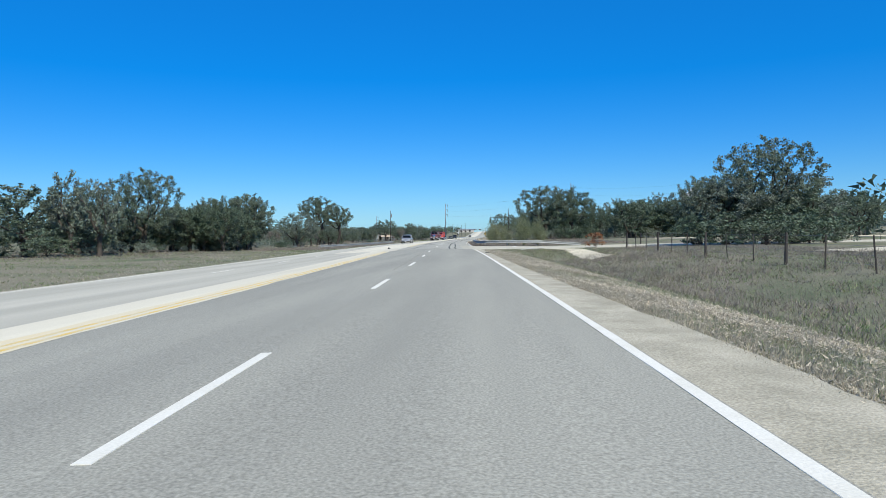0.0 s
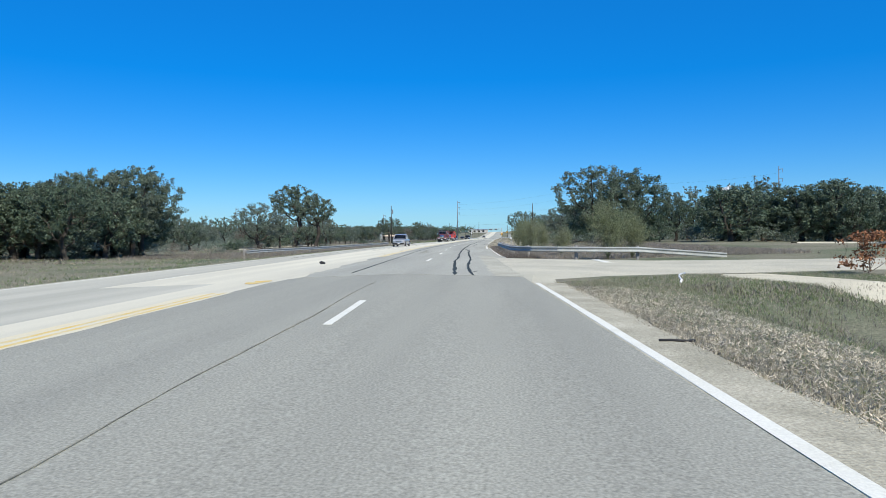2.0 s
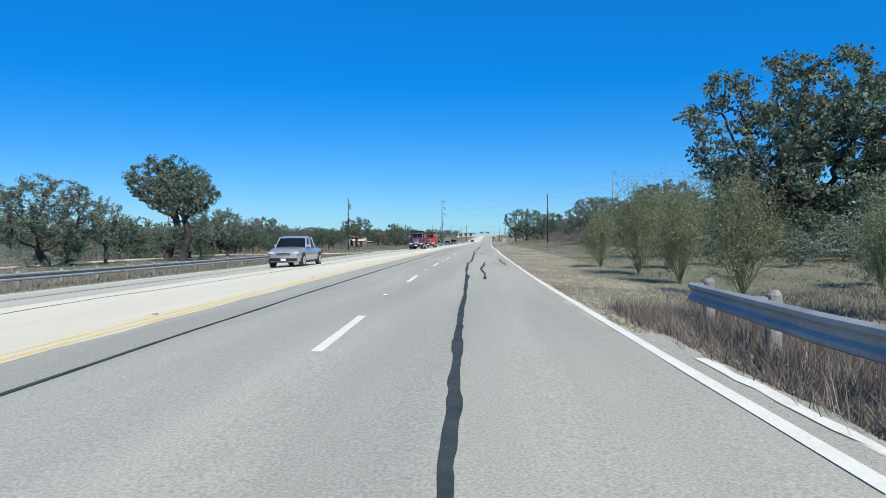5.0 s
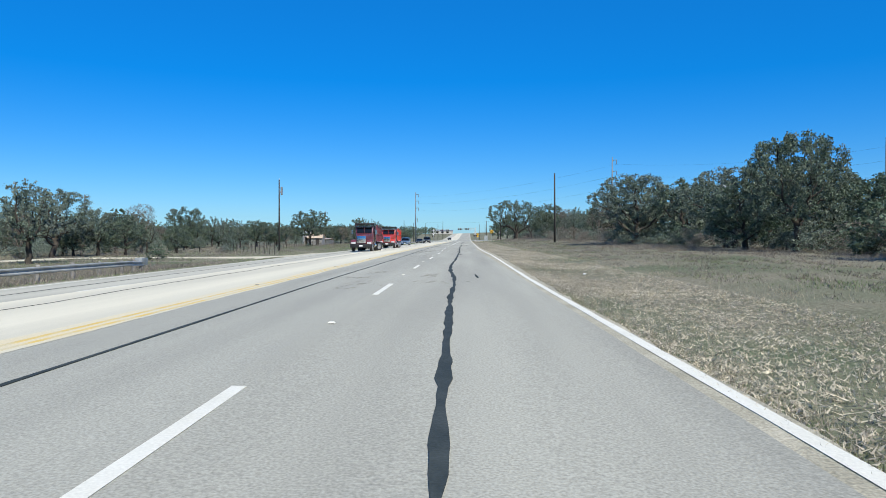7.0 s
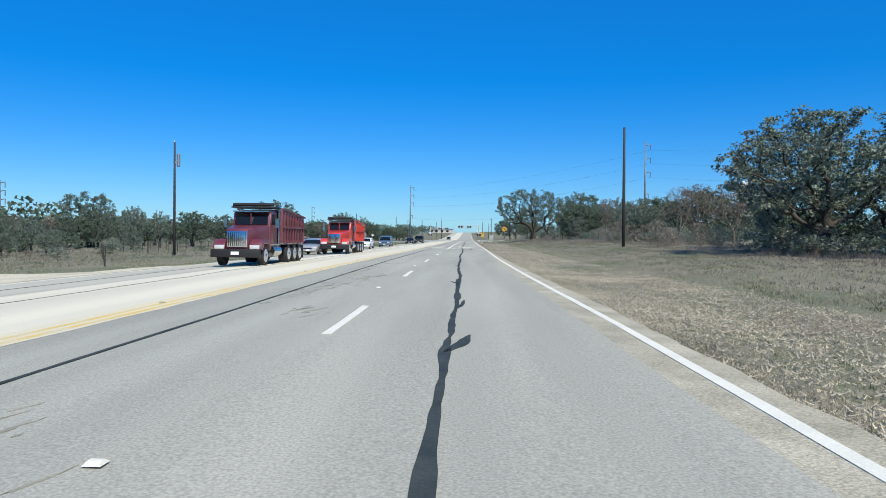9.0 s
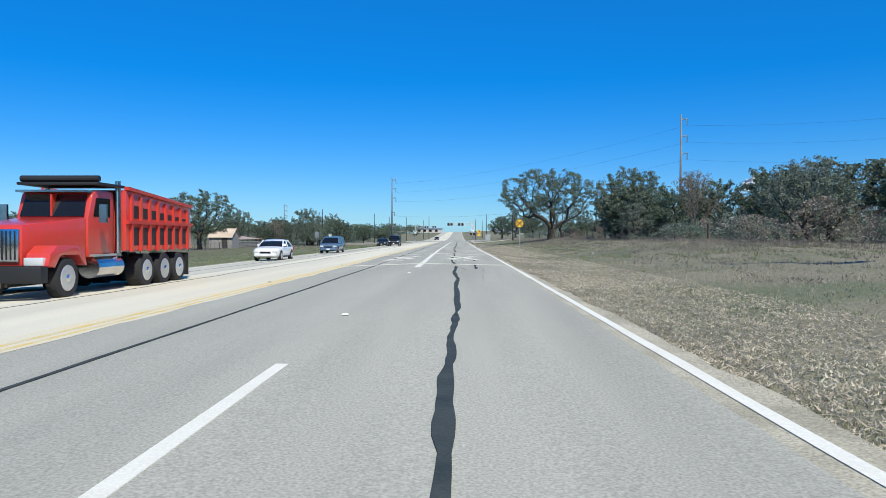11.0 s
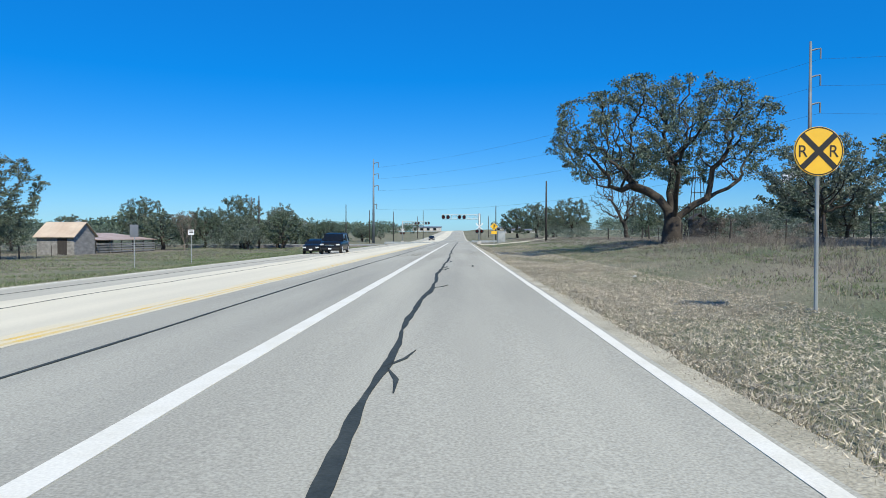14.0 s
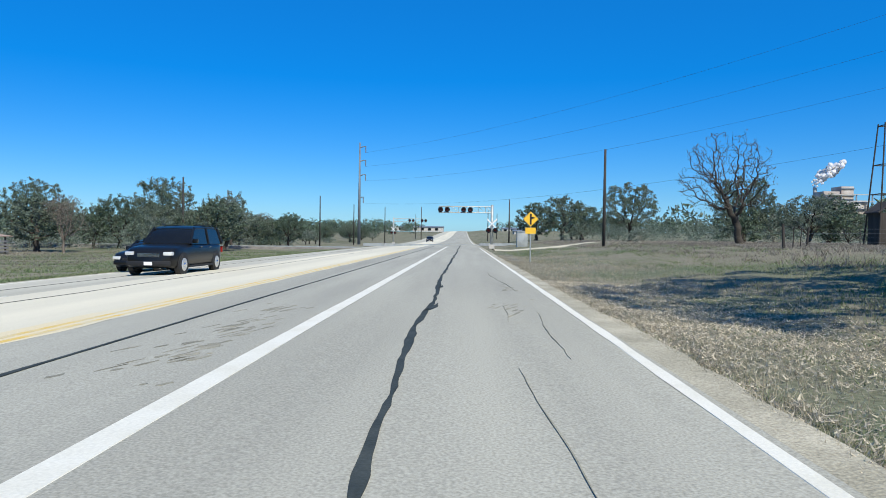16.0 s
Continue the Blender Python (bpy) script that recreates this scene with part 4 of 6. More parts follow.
def gantry(x, y, reach, height, lamps, label):
    """A cantilever mast with a latticed arm, flashing lamps and a lowered-arm mechanism."""
    thing = empty("crossing_gantry", label, "railway signal", "crossing gantries")
    z = ground_at(x, y)
    piece("mast", Shape().tube([(x, y, z - 0.3), (x, y, height + 1.0)], [0.2, 0.17], 14), STEEL, thing, smooth=True)
    for dz in (0.0, 0.75):
        piece("chord", Shape().tube([(x, y, height + dz), (x + reach, y, height + dz)], [0.07, 0.06], 8), STEEL, thing)
    for k in range(9):
        xa = x + reach * k / 8
        piece("brace", Shape().tube([(xa, y, height), (xa, y, height + 0.75)], [0.035, 0.035], 6), STEEL, thing)
        if k < 8:
            piece("brace", Shape().tube([(xa, y, height), (x + reach * (k + 1) / 8, y, height + 0.75)], [0.03, 0.03], 6), STEEL, thing)
    for f in lamps:
        signal_pair(thing, x + reach * f, y - 0.25, height + 0.35)
    signal_pair(thing, x, y - 0.35, 2.1)
    for s in (1, -1):
        piece("crossbuck_blade", Shape().add([(x - 0.6, y - 0.3 - 0.02 * s, 2.9 - 0.6 * s - 0.11), (x - 0.6, y - 0.3 - 0.02 * s, 2.9 - 0.6 * s + 0.11), (x + 0.6, y - 0.3 - 0.02 * s, 2.9 + 0.6 * s + 0.11), (x + 0.6, y - 0.3 - 0.02 * s, 2.9 + 0.6 * s - 0.11)], [(0, 1, 2, 3)]), SIGN_WHITE, thing)
    piece("base_box", Shape().box(x - 0.35, x + 0.35, y - 0.35, y + 0.35, z - 0.2, z + 0.5), CONCRETE, thing, bevel=0.03)


gantry(-4.7, 415.0, -6.7, 4.3, (0.47, 0.9), "grey cantilever railway signal gantry with paired black lamps")
gantry(-25.0, 492.0, 7.8, 4.7, (0.55, 0.93), "grey cantilever railway signal gantry over the oncoming lanes")
box = empty("signal_cabinet", "small grey railway signal cabinet", "cabinet")
bz = ground_at(-0.4, 421.0)
piece("body", Shape().box(-1.1, 0.3, 420.3, 421.8, bz - 0.1, bz + 2.0), STEEL, box, bevel=0.03)
piece("roof", Shape().box(-1.2, 0.4, 420.2, 421.9, bz + 2.003, bz + 2.12), STEEL, box)

# ---- trees ----
def grow(seed, height, radius, limbs=5, twigs=(5, 4), trunk=0.2, spread=(30, 75), thick=0.035, curl=0.35, sides=6, over=1.25, low=0.0):
    """The skeleton of a tree: tapered tubes for trunk and boughs inside a rounded crown, and the places where leaves sit."""
    r = random.Random(seed)
    tubes, tips = [], []
    base_r = height * thick

    def bough(p, d, length, rad, level):
        pts, rs = [p.copy()], [rad]
        steps = (5, 4, 3)[level - 1]
        for i in range(steps):
            lift = (0.14, 0.08, 0.02)[level - 1]
            d = (d + Vector((r.gauss(0, curl), r.gauss(0, curl), r.gauss(0, curl) + lift)) * 0.5).normalized()
            p = p + d * (length / steps)
            pts.append(p.copy())
            rs.append(rad * (1 - 0.7 * (i + 1) / steps))
        tubes.append((pts, rs, (sides, max(4, sides - 2), 3)[level - 1]))
        if level == 3:
            tips.extend(pts[2:])
            return
        kids = twigs[level - 1]
        for k in range(kids):
            i = min(steps, 1 + int((0.35 + 0.65 * (k + r.random()) / kids) * (steps - 0.01)))
            q = pts[i - 1].lerp(pts[i], r.random())
            side = Vector((r.gauss(0, 1), r.gauss(0, 1), r.gauss(0.15, 0.75))).normalized()
            bough(q, (d * 0.6 + side).normalized(), length * r.uniform(0.4, 0.65), rs[i] * 0.75 + 0.004, level + 1)

    top = Vector((r.gauss(0, 0.03) * height, r.gauss(0, 0.03) * height, height * trunk))
    mid = top * 0.5 + Vector((r.gauss(0, 0.02) * height, r.gauss(0, 0.02) * height, 0))
    tubes.append(([Vector((0, 0, -0.4)), Vector((0, 0, 0.04 * height)), mid, top], [base_r * 1.5, base_r * 1.1, base_r * 0.95, base_r * 0.85], sides + 3))
    for k in range(limbs):
        a = 2 * math.pi * (k + r.uniform(-0.25, 0.25)) / max(1, limbs - 1)
        tilt = radians(r.uniform(*spread)) if k else radians(spread[0] * 0.4)
        d = Vector((math.sin(tilt) * math.cos(a), math.sin(tilt) * math.sin(a), math.cos(tilt)))
        bough(top * r.uniform(0.75, 1.0), d, height * r.uniform(0.5, 0.68), base_r * r.uniform(0.42, 0.62), 1)
    far = max(max(math.hypot(p.x, p.y) for p in tips), 0.1)
    high = max(p.z for p in tips)
    fx, fz = radius * over / far, height * over / high
    floor = height * low
    mid_z, half = (height + floor) / 2, (height - floor) / 2
    done = set()
    for pts, rs, _ in tubes[1:]:
        for p in pts:
            if id(p) in done:
                continue
            done.add(id(p))
            p.x, p.y = p.x * fx, p.y * fx
            p.z = height * trunk + (p.z - height * trunk) * (fz if p.z > height * trunk else 0.3)
            if p.z < height * trunk and math.hypot(p.x, p.y) < 0.15 * radius:
                continue
            rho = math.sqrt((p.x * p.x + p.y * p.y) / radius ** 2 + ((p.z - mid_z) / half) ** 2)
            lump = 0.9 + 0.16 * noise.noise(Vector((p.x, p.y, p.z)) * (2.6 / radius) + Vector((seed, 0, 0)))
            if rho > lump:
                k = lump / rho
                p.x, p.y, p.z = p.x * k, p.y * k, mid_z + (p.z - mid_z) * k
    return tubes, tips


def colonise(seed, height, radius, stems, low=0.3, reach=1.0, count=420, step=0.42, kill=0.75, gaps=0.1, tip=0.012, taper=1.75, foot=0.34, hold=4, shift=(0, 0), flat=0.0):
    """A crown that branches out towards points scattered through a lumpy dome. stems: the trunk and first boughs as lines of places.
    Returns tubes (points, radii, the tube it springs from) and the ends of the twigs."""
    r = np.random.default_rng(seed)
    floor = height * low
    goal = []
    while len(goal) < count:
        o = r.normal(0, 1, 3)
        o *= r.random() ** 0.42 / np.linalg.norm(o)
        o[2] = max(o[2], -0.75 + flat)
        p = Vector((o[0] * radius * reach + shift[0], o[1] * radius * reach + shift[1], (height + floor) / 2 + o[2] * (height - floor) / 2))
        if noise.noise(p * (3.4 / radius) + Vector((seed * 1.7, 0, 0))) > gaps - 0.25 * np.linalg.norm(o):
            goal.append(p[:])
    goal = np.array(goal)
    nodes, parent = [], []
    for line, host in stems:
        last = host
        for p in line:
            nodes.append(np.array(p, float))
            parent.append(last)
            last = len(nodes) - 1
    near = np.full(len(goal), 1e9)
    who = np.zeros(len(goal), int)
    alive = np.ones(len(goal), bool)
    fresh = list(range(len(nodes)))
    free = [i for i in fresh if nodes[i][2] > height * 0.1]
    for _ in range(70):
        for i in fresh if _ else free:
            dist = np.linalg.norm(goal - nodes[i], axis=1)
            closer = dist < near
            near[closer], who[closer] = dist[closer], i
        alive &= near > kill
        if not alive.any():
            break
        fresh = []
        for i in np.unique(who[alive]):
            mine = goal[alive & (who == i)]
            way = ((mine - nodes[i]) / np.linalg.norm(mine - nodes[i], axis=1, keepdims=True)).mean(0) + r.normal(0, 0.3, 3)
            nodes.append(nodes[i] + way / (np.linalg.norm(way) + 1e-6) * step * r.uniform(0.8, 1.2))
            parent.append(int(i))
            fresh.append(len(nodes) - 1)
    kids = [[] for _ in nodes]
    for i, p in enumerate(parent):
        if p >= 0:
            kids[p].append(i)
    size = np.zeros(len(nodes))
    for i in reversed(range(len(nodes))):
        size[i] = (sum(size[k] ** taper for k in kids[i]) if kids[i] else tip ** taper) ** (1 / taper)
    below = np.array([0 if k else 1 for k in kids])
    for i in reversed(range(len(nodes))):
        if parent[i] >= 0:
            below[parent[i]] += below[i]
    size *= height * foot * 0.1 / size[0]
    size = np.maximum(size, 0.008)
    tubes, todo = [], [(0, -1)]
    while todo:
        start, host = todo.pop(0)
        chain, i = ([parent[start]] if parent[start] >= 0 else []), start
        while True:
            chain.append(i)
            if not kids[i]:
                break
            order = sorted(kids[i], key=lambda k: -size[k])
            todo += [(k, len(tubes)) for k in order[1:]]
            i = order[0]
        rs = [size[k] for k in chain]
        if parent[start] >= 0:
            rs[0] = min(rs[0], rs[1] * 1.3)
        else:
            for k, swell in zip(range(3), (1.5, 1.28, 1.08)):
                rs[k] *= swell
        tubes.append(([Vector(nodes[k]) for k in chain], rs, host))
    ends = [Vector(nodes[i]) for i in range(len(nodes)) if below[i] <= hold and nodes[i][2] > height * 0.12]
    return tubes, ends


def oak(name, seed, height, radius, leaf, label, group="", per_tip=14, clump=0.6, size=0.15, bark=None, split=False, stems=None, thin=0.0, lean=0.05, trunk=0.2, shell=0.62, **how):
    """An oak: crooked trunk and boughs, and clumps of small leaves round the ends of the twigs."""
    thing = empty(name, label, "tree", group)
    r = random.Random(seed)
    if stems is None:
        top = height * trunk
        line = [(0, 0, -0.4), (0, 0, 0.1)]
        x = y = 0.0
        for k in range(1, 6):
            x, y = x + r.gauss(0, lean) * top, y + r.gauss(0, lean) * top
            line.append((x, y, top * k / 5))
        stems = [(line, -1)]
    tubes, ends = colonise(seed, height, radius, stems, **how)
    wood = bark or BARK
    parts = {}
    whole = Shape()
    for k, (pts, rs, host) in enumerate(tubes):
        sides = 9 if max(rs) > 0.12 else 6 if max(rs) > 0.05 else 4 if max(rs) > 0.025 else 3
        if not split:
            if max(rs) > thin:
                whole.tube(pts, rs, sides, cap=False)
        elif host < 0:
            parts[k] = ("trunk", Shape().tube(pts, rs, sides + 3, cap=False), thing, k)
        elif parts[host][0] == "trunk":
            parts[k] = ("limb", Shape().tube(pts, rs, sides, cap=False), None, k)
        elif parts[host][0] == "limb":
            parts[k] = ("branch", Shape().tube(pts, rs, sides, cap=False), host, k)
        else:
            home = parts[host][3]
            parts[home][1].tube(pts, rs, sides, cap=False)
            parts[k] = ("twig", None, None, home)
    if split:
        made = {}
        for k in sorted(parts):
            kind, shape, host, _ = parts[k]
            if kind != "twig":
                made[k] = piece(kind, shape, wood, made[host] if kind == "branch" else thing, smooth=True)
    else:
        piece("trunk", whole, wood, thing, smooth=True)
    if per_tip:
        v, f = leaf_cloud(seed, ends, per_tip, clump, size, shell)
        swarm("crown", v, f, leaf, thing)
    return thing


def leaf_cloud(seed, tips, per_tip, clump, size, flat=0.6, keep=1.0):
    """Many small leaves round the tips of the boughs."""
    r = np.random.default_rng(seed)
    c = np.array([p[:] for p in tips])
    c = c[r.random(len(c)) < keep]
    n = len(c) * per_tip
    off = r.normal(0, 1, (n, 3))
    off *= (r.random((n, 1)) ** 0.45) / np.linalg.norm(off, axis=1, keepdims=True)
    scale = clump * r.uniform(0.55, 1.25, (len(c), 1)).repeat(per_tip, 0)
    mid = c.repeat(per_tip, 0) + off * scale * (1, 1, flat)
    u = r.normal(0, 1, (n, 3))
    u /= np.linalg.norm(u, axis=1, keepdims=True)
    w = np.cross(u, r.normal(0, 1, (n, 3)))
    w /= np.linalg.norm(w, axis=1, keepdims=True)
    s = size * r.uniform(0.6, 1.4, (n, 1))
    verts = np.stack([mid + u * s, mid - u * s * 0.5 + w * s * 0.6, mid - u * s * 0.5 - w * s * 0.6], 1).reshape(-1, 3)
    verts[:, 2] = np.maximum(verts[:, 2], 0.05)
    return verts, np.arange(3 * n).reshape(n, 3)


def sprout(shape, points, radii, sides):
    """Adds a tapered tube and joins its foot to the nearest bark already there."""
    old = np.array(shape.v) if shape.v else None
    k = len(shape.v)
    shape.tube(points, radii, sides, cap=False)
    if old is not None:
        near = int(((old - np.array(points[0][:])) ** 2).sum(1).argmin())
        shape.f.append((near, k, k + 1))


def tree(name, seed, height, radius, leaf, label, category="tree", group="", per_tip=14, clump=0.75, size=0.17, bark=None, keep=1.0, flat=0.6, bare=1.0, **how):
    thing = empty(name, label, category, group)
    tubes, tips = grow(seed, height, radius, **how)
    s = Shape()
    pick = random.Random(seed)
    for pts, rs, k in tubes:
        if k > 3 or pick.random() < bare:
            sprout(s, pts, rs, k)
    piece("trunk", s, bark or BARK, thing, smooth=True)
    if per_tip:
        v, f = leaf_cloud(seed, tips, per_tip, clump, size, flat, keep)
        swarm("crown", v, f, leaf, thing)
    return thing


OAKS = "trees of the oak woods"
ROUND = "grey-green live oak with a rounded crown and dark boughs"
DENSE = "dark green live oak with a dense crown"
THIN = "thin grey-green oak with gaps in its crown"
WIDE = "spreading grey-green oak with crooked limbs"
patterns = {
    "a": oak("oak_tree", 11, 10, 5.2, LEAF, ROUND, OAKS, per_tip=18, clump=0.58, size=0.17, thin=0.03, low=0.12, count=420, kill=0.8),
    "b": oak("oak_tree", 12, 10, 4.8, LEAF_DARK, DENSE, OAKS, per_tip=20, clump=0.62, size=0.17, thin=0.03, low=0.04, trunk=0.14, count=440, kill=0.8, gaps=-0.04),
    "c": oak("oak_tree", 13, 10, 4.4, LEAF_GREY, THIN, OAKS, per_tip=14, clump=0.52, size=0.16, thin=0.03, low=0.18, trunk=0.22, count=320, kill=0.8, gaps=0.14),
    "d": oak("oak_tree", 14, 10, 5.8, LEAF_GREY, WIDE, OAKS, per_tip=17, clump=0.56, size=0.17, thin=0.03, low=0.18, count=420, kill=0.8, gaps=0.12),
    "A": oak("oak_tree", 21, 10, 5.4, LEAF, ROUND, OAKS, per_tip=32, clump=0.5, size=0.11, thin=0.02, low=0.16, count=620, kill=0.66, gaps=0.05),
    "B": oak("oak_tree", 22, 10, 5.0, LEAF_DARK, DENSE, OAKS, per_tip=34, clump=0.54, size=0.115, thin=0.02, low=0.12, trunk=0.16, count=640, kill=0.66, gaps=-0.04),
    "D": oak("oak_tree", 24, 10, 5.8, LEAF_GREY, WIDE, OAKS, per_tip=32, clump=0.46, size=0.11, thin=0.02, low=0.2, count=580, kill=0.66, gaps=0.13),
    "e": tree("bare_tree", 15, 10, 4.0, TWIG, "leafless grey tree with fine twigs", group=OAKS, limbs=6, twigs=(6, 6), per_tip=4, clump=0.6, size=0.1, bark=TWIG, thick=0.018, trunk=0.22, spread=(15, 60)),
    "f": oak("oak_tree", 16, 10, 3.6, LEAF, "tall slender oak with a flat-topped crown", OAKS, per_tip=40, clump=0.44, size=0.11, thin=0.018, low=0.42, trunk=0.4, count=360, kill=0.6, gaps=0.14, foot=0.3),
    "s": tree("shrub", 17, 3, 2.2, LEAF_GREY, "grey-brown thicket shrub at the edge of the woods", "shrub", "thicket shrubs", limbs=8, twigs=(3, 3), per_tip=10, clump=0.42, size=0.1, trunk=0.06, spread=(10, 85), thick=0.012, bark=TWIG, sides=5, bare=0.3),
    "t": tree("shrub", 18, 3, 2.4, WEED, "brown half-bare thicket shrub in dry grass", "shrub", "thicket shrubs", limbs=8, twigs=(4, 3), per_tip=6, clump=0.4, size=0.07, trunk=0.05, spread=(10, 80), thick=0.012, bark=TWIG, sides=5),
    "u": tree("shrub", 19, 3, 2.1, LEAF_DARK, "dark green juniper shrub under the trees", "shrub", "thicket shrubs", limbs=8, twigs=(3, 3), per_tip=12, clump=0.44, size=0.105, trunk=0.06, spread=(5, 80), thick=0.015, sides=5, bare=0.3),
    "w": tree("broom_shrub", 20, 4, 2.3, LEAF_BROOM, "olive broom-like shrub with upright switches", "shrub", "broom shrubs", limbs=40, twigs=(5, 3), per_tip=7, clump=0.16, size=0.03, trunk=0.03, spread=(2, 46), thick=0.006, curl=0.12, bark=SWITCH, sides=4, flat=2.4, over=1.05),
}
used = set()


def stand(kind, x, y, height, wide=1.0, turn=None):
    """Places a copy of a pattern so that it reaches this height above its ground."""
    src = patterns[kind]
    full = {"s": 3, "t": 3, "u": 3, "w": 4}.get(kind, 10)
    k = height / full
    turn = random.uniform(0, 6.28) if turn is None else turn
    m = Matrix.Translation((x, y, ground_at(x, y) - 0.05)) @ Matrix.Rotation(turn, 4, "Z") @ Matrix.Diagonal((k * wide, k * wide, k, 1))
    if kind in used:
        return copy_thing(src, m)
    used.add(kind)
    src.matrix_basis = m
    return src


random.seed(3)
# oaks that stand out, one by one
for kind, x, y, h, w in (("A", -47.3, 90.0, 11.9, 0.8), ("f", -41.7, 181.0, 11.2, 1.05), ("D", -47.9, 165.7, 8.9, 1.15), ("c", -65.3, 156.5, 11.1, 0.8),
                         ("f", -51.0, 196.5, 13.2, 1.0), ("D", -57.5, 227.5, 9.9, 0.95), ("e", -59.2, 253.3, 8.0, 1.0), ("A", -74.0, 305.8, 8.5, 1.2), ("A", -56.6, 358.5, 9.8, 1.35), ("A", -73.0, 430.0, 9.2, 1.0), ("B", -61.0, 432.0, 8.5, 1.0), ("A", -52.0, 428.0, 9.4, 1.0), ("D", -44.5, 432.0, 9.0, 0.9), ("B", -38.0, 445.0, 7.4, 0.9)):
    stand(kind, x, y, h, w)
for kind, x, y, h, w in (("A", 10.8, 143.6, 9.8, 1.3), ("B", 16.2, 145.6, 12.9, 1.1), ("B", 10.6, 149.0, 8.4, 0.9), ("B", 21.5, 142.0, 8.0, 0.9), ("A", 14.0, 192.0, 6.9, 1.0), ("D", 15.5, 207.0, 8.4, 1.0), ("A", 19.0, 203.0, 8.2, 1.0), ("D", 21.5, 214.0, 8.4, 1.0), ("D", 12.7, 231.0, 10.3, 1.0), ("D", 16.2, 239.2, 10.5, 0.9), ("D", 12.0, 272.0, 5.8, 0.9),
                         ("A", 12.1, 315.1, 7.7, 1.2), ("B", 14.7, 323.2, 7.9, 1.2), ("D", 18.6, 343.0, 9.0, 0.9), ("A", 22.0, 404.0, 6.4, 1.1), ("D", 26.5, 399.0, 5.8, 1.0), ("A", 10.5, 407.0, 6.0, 1.1), ("B", 31.5, 405.0, 6.6, 1.1), ("D", 36.5, 398.0, 6.0, 1.0), ("a", 10.3, 458.0, 8.9, 1.2), ("b", 6.5, 469.0, 8.4, 1.1), ("a", 16.3, 472.0, 8.7, 1.2)):
    stand(kind, x, y, h, w)
# the round clump in the scrub on the right
for kind, x, y, h, w in (("D", 21.2, 64.6, 7.6, 1.0), ("A", 25.2, 65.5, 8.7, 1.15), ("D", 28.5, 67.2, 8.0, 1.0), ("B", 22.2, 67.2, 7.4, 1.2), ("A", 19.6, 66.8, 5.8, 1.0), ("B", 28.4, 68.2, 6.6, 1.1)):
    stand(kind, x, y, h, w)
for x, y, h in ((17.5, 60.2, 2.8), (19.6, 58.7, 3.2), (22.2, 57.7, 2.8), (24.8, 59.2, 3.6), (27.4, 61.2, 3.1), (30.0, 64.2, 3.7)):
    stand("u", x, y, h, 1.2)
    stand("s", x + 1.2, y + 0.6, h * 0.8, 1.2)


def woods(n, x0, x1, y0, y1, low, high, kinds, gap=3.2, follow=True, shrubs=0.5, edge=None):
    """Trees scattered through a stretch of woodland, with thicket between."""
    put = []
    tries = 0
    while len(put) < n and tries < 4000:
        tries += 1
        y = random.uniform(y0, y1)
        x = random.uniform(x0, x1) + (float(bend(y)) if follow else 0)
        if all(math.hypot(x - a, y - b) > gap for a, b in put):
            put.append((x, y))
            stand(random.choice(kinds), x, y, random.uniform(low, high), random.uniform(0.85, 1.15))
    for _ in range(int(n * shrubs)):
        y = random.uniform(y0, y1)
        x = random.uniform(x0, x1) + (float(bend(y)) if follow else 0)
        stand(random.choice("ssu"), x, y, random.uniform(1.6, 3.4), random.uniform(0.9, 1.4))


woods(20, -64, -43, 68, 116, 7.6, 9.6, "abbac", follow=False, shrubs=0.8)
woods(11, -47, -38.5, 95, 115, 7.4, 8.6, "BbbA", follow=False, shrubs=1.2, gap=2.8)
woods(12, -84, -56, 118, 154, 4.4, 6.4, "abce", follow=False, shrubs=0.3)
woods(16, -66, -46, 154, 206, 4.9, 7.1, "acde", follow=False, shrubs=0.8)
woods(30, -95, -56, 202, 272, 5.0, 7.8, "acdea", follow=False, shrubs=0.3)
woods(30, -92, -60, 272, 355, 5.8, 8.4, "adcaeb", follow=False, shrubs=0.3)
woods(20, -78, -50, 226, 300, 4.6, 6.2, "acda", follow=False, shrubs=0.4)
woods(16, -100, -70, 353, 412, 6.2, 8.8, "abda", follow=False, shrubs=0.3)
woods(36, -76, -40, 407, 485, 6.7, 9.3, "abdcae", follow=False, shrubs=0.5, gap=2.8)
woods(14, -68, -40, 485, 585, 5.3, 7.1, "abd", follow=False, shrubs=0.4)
woods(24, 24, 66, 138, 182, 7.0, 9.0, "bbacd", follow=False, shrubs=0.8)
woods(10, 24, 48, 130, 141, 9.0, 10.2, "bab", follow=False, shrubs=0.6, gap=2.6)
woods(15, 36, 70, 86, 132, 6.8, 8.4, "abdb", follow=False, shrubs=0.6, gap=5)
woods(20, 19, 36, 168, 224, 6.0, 7.8, "ddacb", shrubs=0.9)
woods(18, 20, 36, 210, 297, 6.6, 8.8, "addbace", shrubs=1.3)
woods(8, 18, 29, 295, 331, 6.0, 7.8, "badc", shrubs=1.2)
woods(6, 28, 45, 327, 358, 7.1, 9.3, "bad", shrubs=1.0)
woods(8, 36, 66, 386, 446, 5.3, 7.1, "aced", follow=False, shrubs=1.0)
woods(10, 17, 53, 461, 546, 6.2, 8.0, "abd", follow=False, shrubs=0.5)

